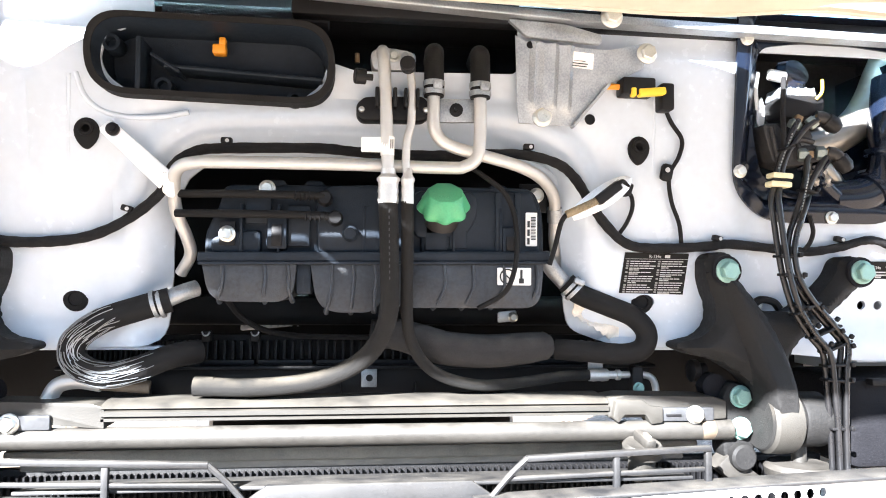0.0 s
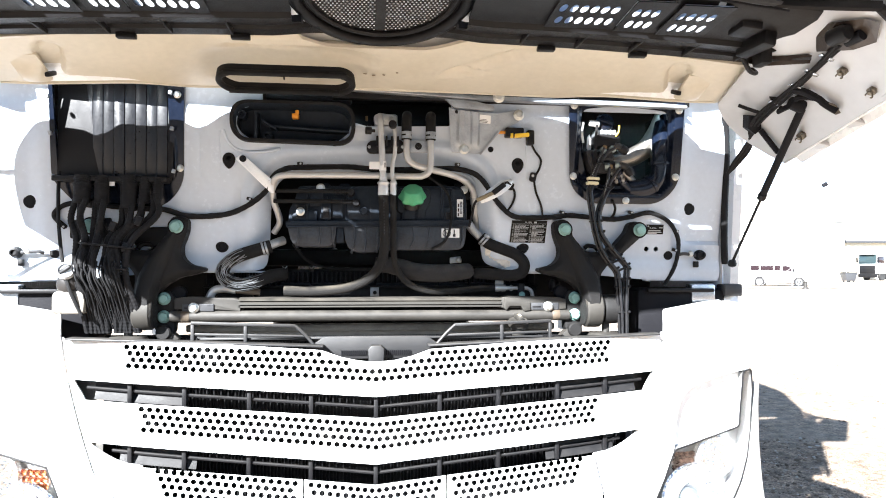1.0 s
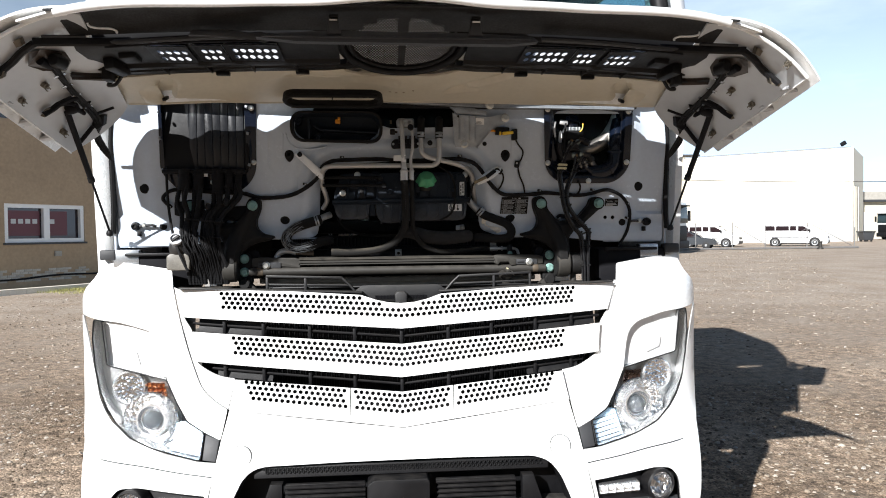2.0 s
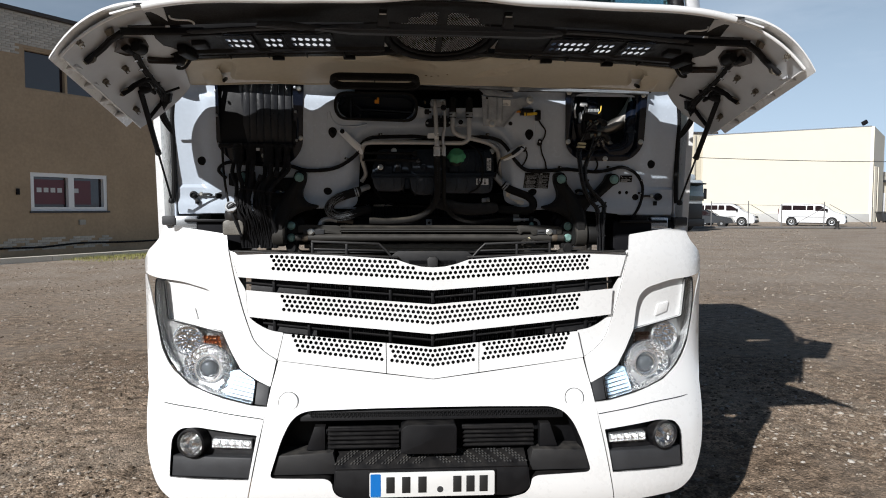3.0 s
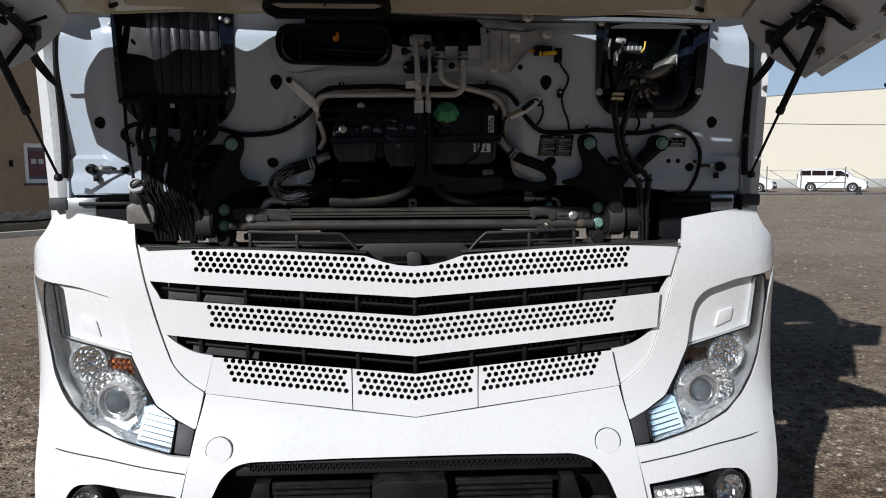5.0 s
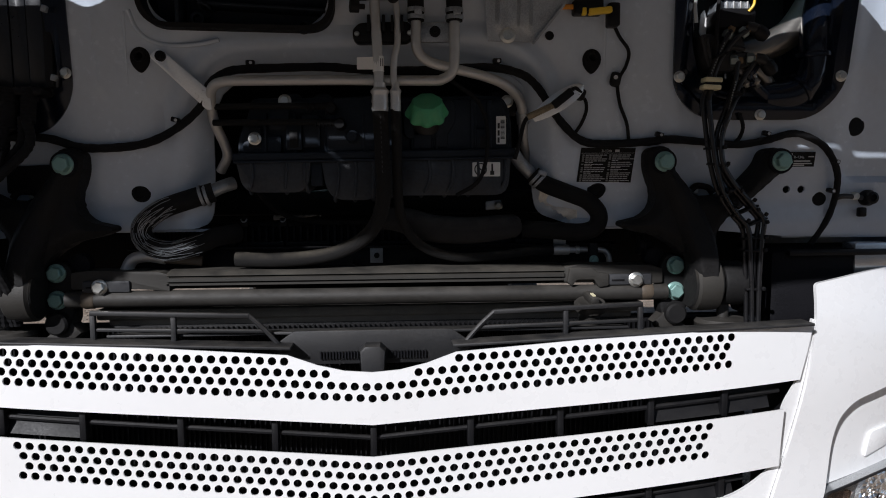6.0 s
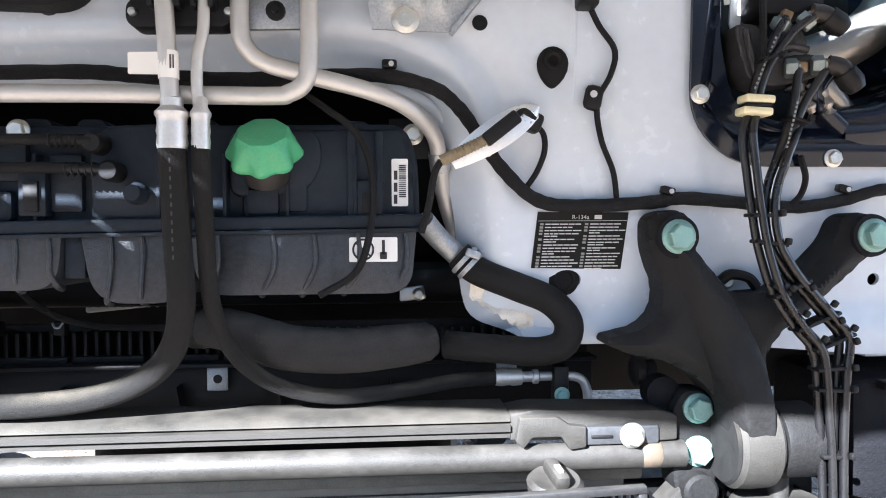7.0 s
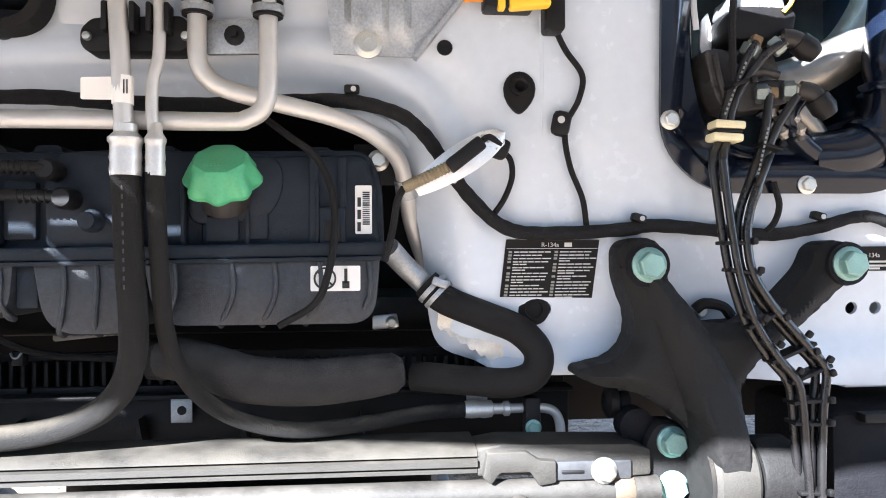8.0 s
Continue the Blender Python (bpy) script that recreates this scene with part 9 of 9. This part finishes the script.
KERB = material("pale_concrete_kerb", (0.66, 0.62, 0.54), 0.9, noise_scale=2.5, vary=0.15, bump=0.3, bump_scale=60, spec=0.2)
PVC = material("white_window_frame", (0.80, 0.80, 0.79), 0.35)
PANE = material("dark_window_pane", (0.02, 0.012, 0.014), 0.06, spec=0.6)
POSTER = material("dark_red_poster", (0.10, 0.012, 0.02), 0.35)
ROOF_FELT = material("roof_felt", (0.06, 0.055, 0.055), 0.9)
VAN_WHITE = material("van_paint", (0.80, 0.80, 0.80), 0.25, coat=0.5)
CAR_DARK = material("dark_car_paint", (0.02, 0.022, 0.025), 0.2, coat=0.6)
TRUCK_FAR = material("pale_truck_paint", (0.62, 0.65, 0.66), 0.3, coat=0.4)
TRUCK_GLASS = material("teal_glass", (0.02, 0.035, 0.04), 0.05, spec=0.6)
STORE_WALL = material("pale_tan_wall", (0.60, 0.55, 0.44), 0.9, noise_scale=0.5, vary=0.1, spec=0.2)
FENCE_GREY = material("weathered_pipe", (0.20, 0.195, 0.19), 0.6, metal=0.3, noise_scale=6, vary=0.25)
GRASS = material("grass", (0.30, 0.29, 0.10), 0.9, noise_scale=8, vary=0.4)

WA, WD = Vector((-11.57, 18.015)), Vector((0.5337, 0.8456))
WN = Vector((WD.y, -WD.x))


def along(s, z, d=0.0):
    """A point of the tan building's wall: s metres along it, z up, d in front."""
    p = WA + WD * s + WN * d
    return Vector((p.x, p.y, z))


def slab(s0, s1, z0, z1, d0, d1, bm=None):
    bm = bm or bmesh.new()
    v = [bm.verts.new(along(s, z, d)) for s in (s0, s1) for z in (z0, z1) for d in (d0, d1)]
    for f in ((0, 1, 3, 2), (4, 6, 7, 5), (0, 4, 5, 1), (2, 3, 7, 6), (0, 2, 6, 4), (1, 5, 7, 3)):
        bm.faces.new([v[i] for i in f])
    return bm


def build_tan_building():
    h = thing("workshop_building", "tan plastered workshop with whitewashed brick at the top", "building", kind="structure")
    holes = ((1.08, 3.66, 1.42, 2.58), (0.98, 3.60, 5.02, 6.22))
    cuts_s = sorted({-9.0, 22.0} | {v for q in holes for v in q[:2]})
    cuts_z = [0.0, 1.42, 2.58, 5.02, 6.22, 6.9]
    for i in range(len(cuts_s) - 1):
        for j in range(len(cuts_z) - 1):
            a, b, c, d = cuts_s[i], cuts_s[i + 1], cuts_z[j], cuts_z[j + 1]
            if not any(q[0] <= a and b <= q[1] and q[2] <= c and d <= q[3] for q in holes):
                part("wall", slab(a, b, c, d, -0.4, 0.0), PLASTER, h, smooth=False)
    part("roof", slab(-9.2, 22.2, 7.22, 7.32, -14, 0.15), ROOF_FELT, h, smooth=False)
    part("body", slab(-9.0, 22.0, 0, 7.2, -14, -0.45), PLASTER, h, smooth=False)
    part("brick_core", slab(-9.0, 22.0, 6.9, 7.22, -0.4, -0.02), CONCRETE, h, smooth=False)
    unit = slab(0, 0.245, 0, 0.066, 0, 0.02)
    me = bpy.data.meshes.new("brick")
    for v in unit.verts:
        v.co -= along(0, 0, 0)
    bmesh.ops.recalc_face_normals(unit, faces=unit.faces)
    unit.to_mesh(me)
    unit.free()
    me.materials.append(BRICK_WHITE)
    for k in range(19):
        for i in range(24):
            s = -2.2 + 0.255 * i + (0.127 if k % 2 else 0)
            z = 6.0 + 0.075 * k
            if z > 7.14 or (z < 6.25 and s > 0.72):
                continue
            ob = new("brick", me)
            ob.parent = h
            ob.location = along(s, z, -0.017 if z >= 6.9 else 0.003)
    for k in range(5):
        for i in range(14):
            if (i * 7 + k * 5) % 4 == 0:
                continue
            ob = new("brick", me)
            ob.parent = h
            ob.location = along(0.1 + 0.255 * i + (0.127 if k % 2 else 0), 0.25 + 0.075 * k, 0.002)
    for s0, s1, z0, z1, low in ((1.08, 3.66, 1.42, 2.58, True), (0.98, 3.60, 5.02, 6.22, False)):
        w = part("window", slab(s0, s1, z0, z1, -0.2, -0.16), PANE, h, "dark window in a white frame" if low else "dark upper window")
        mat = PVC if low else PLASTER
        t = 0.12 if low else 0.05
        mid = (s0 + s1) / 2 + 0.03
        for a, b, c, d in ((s0, s1, z0, z0 + t), (s0, s1, z1 - t, z1), (s0, s0 + t, z0 + t, z1 - t), (s1 - t, s1, z0 + t, z1 - t), (mid - t * 0.8, mid + t * 0.8, z0 + t, z1 - t)):
            part("frame", slab(a, b, c, d, -0.16, -0.03), mat, w, smooth=False)
        if low:
            part("poster", slab(s0 + 0.2, mid - 0.15, z0 + 0.2, z1 - 0.2, -0.158, -0.155), POSTER, w)
            part("poster", slab(mid + 0.15, s1 - 0.5, z0 + 0.2, z1 - 0.2, -0.158, -0.155), POSTER, w)
            for k in range(5):
                s = s0 + 0.28 + 0.22 * k + (0.34 if k > 3 else 0)
                part("poster_bar", slab(s, s + 0.15, 1.99, 2.13, -0.154, -0.150), PRINT_WHITE, w)
            part("sill", slab(s0 - 0.05, s1 + 0.05, z0 - 0.06, z0, -0.1, 0.06), GREY_PLASTIC, w)
    # darker strip added as the shadow band between wall and kerb
    part("apron", slab(-9, 22, 0, 0.05, 0, 1.18), CONCRETE, h, "concrete strip put in for the shadow along the wall", smooth=False)
    for i in range(16):
        s0 = -9.0 + 1.95 * i
        part("kerb", slab(s0, s0 + 1.938, 0, 0.15, 1.18 + 0.006 * (i % 3), 1.48), KERB, h, "pale concrete kerbstone", smooth=False)
    part("vent_box", slab(2.6, 2.82, 0.98, 1.14, 0, 0.05), CONCRETE, h)
    part("wall_lamp", slab(0.64, 0.72, 1.9, 2.08, 0, 0.06), IRON, h)
    part("cable", tube([along(-4, 0.36, 0.04), along(0.0, 0.34, 0.04), along(1.4, 0.33, 0.04), along(2.7, 0.40, 0.04), along(4.8, 0.37, 0.04), along(10, 0.42, 0.04)], 0.03, 8, 4), TAPE, h)
    # grass along the kerb
    rng = np.random.default_rng(2)
    vs, fs = [], []
    for _ in range(6500):
        s, d = 1.0 + 6.5 * rng.random() ** 0.7, 1.50 + 1.6 * rng.random() ** 2.0
        p, a, t = along(s, 0, d), rng.random() * 6.28, 0.03 + 0.09 * rng.random()
        k = len(vs)
        vs += [(p.x, p.y, 0), (p.x + 0.012 * math.cos(a), p.y + 0.012 * math.sin(a), 0), (p.x + 0.03 * math.cos(a + 1), p.y + 0.03 * math.sin(a + 1), t)]
        fs.append((k, k + 1, k + 2))
    me = bpy.data.meshes.new("grass")
    me.from_pydata(vs, [], fs)
    me.materials.append(GRASS)
    tagged(new("grass", me), "thin green grass along the building's kerb", "grass", kind="stuff")


build_tan_building()


def build_white_building():
    h = thing("warehouse", "long cream-white warehouse across the yard", "building", kind="structure")
    part("front_wall", prism([(35.2, 0.0), (35.2, 9.86), (55.3, 11.15), (55.3, 0.0)], 77.0, 77.4), WALL_WHITE, h, smooth=False)
    part("roof_edge", prism([(35.15, 9.87), (55.35, 11.16), (55.35, 11.26), (35.15, 9.97)], 76.94, 78.0), LAMP_GREY, h, smooth=False)
    part("side_wall", box((60.0, 82.45, 5.58), (0.4, 14.3, 11.15), 0.02, rot=(0, 0, -39.6)), WALL_WHITE, h, smooth=False)
    door = part("side_door", box((57.75, 79.35, 3.35), (0.12, 2.3, 6.7), 0.02, rot=(0, 0, -39.6)), GREY_PLASTIC, h, "tall dark doorway", smooth=False)
    for k in (-1, 1):
        part("door_leaf", box((57.72 + 0.92 * k, 79.22 + 1.12 * k, 3.3), (0.1, 0.8, 6.6), 0.02, rot=(0, 0, -39.6 + 14 * k)), WALL_WHITE, door, smooth=False)
    part("plinth", box((45.25, 76.9, 0.5), (20.1, 0.2, 1.0), 0.02), WALL_SIDE, h)
    part("roof_lamp", box((54.6, 77.2, 11.6), (0.7, 0.3, 0.5), 0.1, rot=(0, -30, 0)), IRON, h)
    # unseen wall added behind the camera to cut low sky light in the bay
    d = thing("unseen_sky_block", "unseen plain grey wall added to block low sky light", "building", kind="structure")
    part("wall", box((-4.0, -24.0, 4.5), (90.0, 6.0, 9.0), 0.02), WALL_SIDE, d, smooth=False)
    w = thing("store_building", "tan building beside the warehouse", "building", kind="structure")
    part("wall", box((32.0, 86.0, 5.3), (14.0, 8, 10.6), 0.02), STORE_WALL, w, smooth=False)
    part("roof", box((32.0, 86.0, 10.72), (14.4, 8.4, 0.24), 0.04), ROOF_FELT, w, smooth=False)
    part("pipe", tube([(36.4, 81.9, 0.2), (36.4, 81.9, 10.4)], 0.10, 8), CONCRETE, w)
    g = thing("gate_house", "low cream building beyond the warehouse", "building", kind="structure")
    part("wall", box((78.0, 96.5, 2.75), (26.0, 6, 5.5), 0.02), STORE_WALL, g, smooth=False)
    part("roof", prism([(64.5, 5.4), (64.5, 5.65), (66.0, 6.75), (90.0, 6.75), (91.5, 5.65), (91.5, 5.4)], 92.9, 100.0), CONCRETE, g, smooth=False)
    part("fascia", box((78.0, 92.88, 5.45), (27.0, 0.1, 0.35), 0.02), GREY_PLASTIC, g)
    for x in (66.9, 68.2):
        part("gate_post", box((x, 92.6, 1.9), (0.35, 0.35, 3.8), 0.03), PVC, g)
    b = thing("waste_container", "dark grey wheeled waste container beside the warehouse", "container")
    part("tub", prism([(55.45, 0.18), (55.2, 1.12), (56.75, 1.12), (56.5, 0.18)], 74.6, 75.6, 0.04), GREY_PLASTIC, b)
    part("lid", box((55.975, 75.1, 1.2), (1.68, 1.12, 0.12), 0.05), GREY_PLASTIC, b)
    part("rim_band", box((55.975, 75.1, 1.10), (1.66, 1.08, 0.05), 0.01), BLACK, b)
    for x in (55.6, 56.35):
        for y in (74.75, 75.45):
            part("castor", lathe((x, y - 0.04, 0.1), (0, 1, 0), [(0, 0), (0.1, 0), (0.1, 0.08), (0, 0.08)], 14), TYRE, b)


build_white_building()


def rounded_hull(prof, half, taper):
    """A vehicle body from a side outline (length, height), drawn in towards the roof."""
    bm = bmesh.new()
    rows = []
    for w in (-1, -0.86, 0.86, 1):
        rows.append([bm.verts.new((x * (1 if abs(w) < 1 else 0.985), w * (half - taper * max(0, z - 1.0)), z if abs(w) < 1 else 0.4 + (z - 0.4) * 0.94)) for x, z in prof])
    n = len(prof)
    for a, b in zip(rows, rows[1:]):
        for i in range(n):
            bm.faces.new((a[i], a[(i + 1) % n], b[(i + 1) % n], b[i]))
    bm.faces.new(rows[0][::-1])
    bm.faces.new(rows[-1])
    return bm


def build_van(at, turn, k):
    v = thing("van", "white passenger van with dark side windows parked by the fence", "van", "parked vans")
    prof = [(-2.62, 0.27), (-2.68, 0.45), (-2.66, 1.1), (-2.56, 1.84), (-2.42, 1.97), (-1.6, 2.0), (0.45, 1.99), (0.80, 1.93), (1.15, 1.75), (1.62, 1.36), (1.80, 1.26), (2.34, 1.08), (2.58, 0.92), (2.68, 0.68), (2.68, 0.36), (2.58, 0.24), (-0.3, 0.22)]
    part("body", rounded_hull(prof, 0.97, 0.11), VAN_WHITE, v)
    for s in (-1, 1):
        lean = 0.97 - 0.11 * 0.58
        for x0, x1 in ((-2.42, -1.56), (-1.50, -0.42), (-0.36, 0.16)):
            part("window", prism(rounded([(x0, 1.40), (x0 + 0.03, 1.80), (x1 - 0.02, 1.80), (x1, 1.40)], 0.05), s * lean - 0.035, s * lean + 0.035), PANE, v)
        part("front_window", prism(rounded([(0.30, 1.34), (0.30, 1.80), (0.72, 1.78), (1.02, 1.60), (1.34, 1.34)], 0.04), s * lean - 0.035, s * lean + 0.035), PANE, v)
        part("door_strip", box((-0.35, s * 0.985, 0.80), (3.0, 0.03, 0.05), 0.01), GREY_PLASTIC, v)
        part("sill", box((0.1, s * 0.955, 0.27), (2.6, 0.06, 0.09), 0.02), BLACK, v)
        for x in (-1.56, 1.62):
            part("wheel_arch", lathe((x, s * 0.90, 0.37), (0, s, 0), [(0.0, 0.02), (0.44, 0.02), (0.44, 0.078), (0, 0.078)], 26), BLACK, v)
            wh = part("wheel", lathe((x, s * 0.90, 0.35), (0, s, 0), [(0.2, -0.12), (0.33, -0.12), (0.35, -0.08), (0.35, 0.08), (0.32, 0.11), (0.24, 0.12)], 26), TYRE, v)
            part("rim", lathe((x, s * 0.90, 0.35), (0, s, 0), [(0.25, 0.03), (0.25, 0.125), (0.20, 0.128), (0.12, 0.10), (0.07, 0.135), (0, 0.135)], 22), LAMP_GREY, wh)
        part("mirror", box((1.22, s * 1.05, 1.40), (0.14, 0.20, 0.26), 0.05), BLACK, v)
        part("headlight", prism(rounded([(2.10, 1.00), (2.16, 1.12), (2.56, 0.93), (2.60, 0.80), (2.45, 0.82)], 0.03), s * 0.80 - 0.13, s * 0.80 + 0.15, 0.02), LAMP_GREY, v)
        part("tail_light", box((-2.64, s * 0.86, 1.25), (0.06, 0.14, 0.55), 0.02), POSTER, v)
    part("windscreen", box((1.22, 0, 1.67), (0.72, 1.5, 0.03), 0.01, rot=(0, 39, 0)), PANE, v)
    part("front_bumper", box((2.63, 0, 0.42), (0.16, 1.7, 0.26), 0.06), GREY_PLASTIC, v)
    part("grille", box((2.63, 0, 0.78), (0.12, 1.1, 0.16), 0.03), BLACK, v)
    v.matrix_basis = pose(*at, 0, 0, turn) @ Matrix.Diagonal((k, k, k, 1))


build_van((37.75, 59.3, 0), -36, 1.02)
build_van((29.9, 60.0, 0), -38, 1.02)


def build_car():
    c = thing("car", "dark estate car parked beside the vans", "car")
    prof = [(-2.2, 0.4), (-2.25, 0.85), (-1.95, 1.35), (-1.5, 1.46), (0.1, 1.48), (0.95, 0.98), (2.0, 0.82), (2.2, 0.6), (2.2, 0.35)]
    part("body", rounded_hull(prof, 0.88, 0.35), CAR_DARK, c)
    for s in (-1, 1):
        part("window", prism([(-1.7, 1.0), (-1.45, 1.36), (0.05, 1.38), (0.65, 1.0)], s * 0.80 - 0.03, s * 0.80), PANE, c)
        for x in (-1.4, 1.35):
            wh = part("wheel", lathe((x, s * 0.78, 0.32), (0, s, 0), [(0.2, -0.1), (0.32, -0.09), (0.32, 0.09), (0.22, 0.11)], 22), TYRE, c)
            part("rim", lathe((x, s * 0.78, 0.32), (0, s, 0), [(0.21, 0.0), (0.21, 0.10), (0, 0.12)], 18), LAMP_GREY, wh)
    part("windscreen", box((0.55, 0, 1.22), (0.04, 1.3, 0.75), 0.02, rot=(0, -58, 0)), PANE, c)
    c.matrix_basis = pose(25.75, 54.6, 0, 0, 0, -34) @ Matrix.Diagonal((0.98, 0.98, 0.98, 1))


build_car()


def build_yard_truck(at, turn, mat, label, k=1.0):
    t = thing("truck", label, "truck", "yard trucks")
    cab = part("cab", box((0, 0, 2.1), (2.4, 2.2, 2.6), 0.15), mat, t)
    part("windscreen", box((0, -1.1, 2.60), (2.3, 0.08, 1.15), 0.03, rot=(-4, 0, 0)), TRUCK_GLASS, cab)
    part("side_window", box((1.19, -0.3, 2.5), (0.05, 1.0, 0.8), 0.03), PANE, cab)
    part("side_window", box((-1.19, -0.3, 2.5), (0.05, 1.0, 0.8), 0.03), PANE, cab)
    part("grille", box((0, -1.13, 1.35), (2.1, 0.06, 1.0), 0.03), BLACK, cab)
    part("bumper", box((0, -1.1, 0.6), (2.4, 0.3, 0.5), 0.06), BLACK, cab)
    part("visor", box((0, -1.25, 3.15), (2.1, 0.3, 0.1), 0.03), BLACK, cab)
    part("roof_spoiler", box((0, 0.2, 3.55), (2.2, 1.6, 0.5), 0.15), mat, cab)
    part("chassis", box((0, 3.0, 0.8), (1.0, 5.0, 0.3), 0.03), BLACK, t)
    for s in (-1, 1):
        part("mirror", box((s * 1.4, -1.1, 2.5), (0.2, 0.15, 0.7), 0.04), BLACK, cab)
        for y in (0.0, 3.8):
            part("wheel", lathe((s * 1.0, y, 0.5), (s, 0, 0), [(0.28, -0.15), (0.5, -0.14), (0.5, 0.14), (0.28, 0.16), (0.1, 0.1), (0, 0.1)], 24), TYRE, t)
    t.matrix_basis = pose(*at, 0, 0, turn) @ Matrix.Diagonal((k, k, k, 1))


build_yard_truck((19.15, 44.3, 0), 35, TRUCK_FAR, "pale truck with a dark windscreen parked at the yard's edge", 1.02)
build_yard_truck((68.3, 87.0, 0), -75, VAN_WHITE, "white truck parked beyond the warehouse", 1.1)


def build_fence():
    f = thing("barrier_fence", "low metal pole barrier along the far yard", "barrier")
    for x, tall in ((24.07, 2.1), (27.0, 2.15), (29.65, 1.9), (33.07, 2.1), (36.97, 1.7)):
        part("post", tube([(x, 50.0, 0), (x, 50.0, tall)], 0.04, 8), FENCE_GREY, f)
    part("rail", tube([(22.5, 50.0, 0.10), (37.3, 50.0, 0.10)], 0.075, 8), FENCE_GREY, f)
    part("wire", tube([(24.07, 50.0, 1.95), (27.0, 50.0, 1.85), (29.65, 50.0, 1.8), (33.07, 50.0, 1.95)], 0.012, 6, 3), FENCE_GREY, f)
    for x0, z0, x1, z1 in ((27.2, 1.85, 29.8, 0.35), (33.0, 1.6, 30.6, 0.3), (33.5, 1.9, 36.8, 0.2)):
        part("stay", tube([(x0, 50.0, z0), (x1, 50.0, z1)], 0.022, 6), FENCE_GREY, f)
    part("overhead_wire", tube([(20, 60, 6.35), (31, 60, 6.05), (42, 60, 5.9), (60, 60, 6.0)], 0.03, 6, 4), IRON_DUSTY, f)
    for x in (20, 60):
        part("wire_post", tube([(x, 60, 0), (x, 60, 6.8)], 0.1, 8), CONCRETE, f)
    k = thing("bollard", "small dark bollard in front of the barrier", "bollard")
    part("bollard", lathe((33.65, 49.2, 0), (0, 0, 1), [(0.24, 0), (0.22, 0.12), (0.14, 0.15), (0.14, 0.5), (0.19, 0.54), (0.14, 0.62), (0, 0.62)], 16), IRON_DUSTY, k)


build_fence()
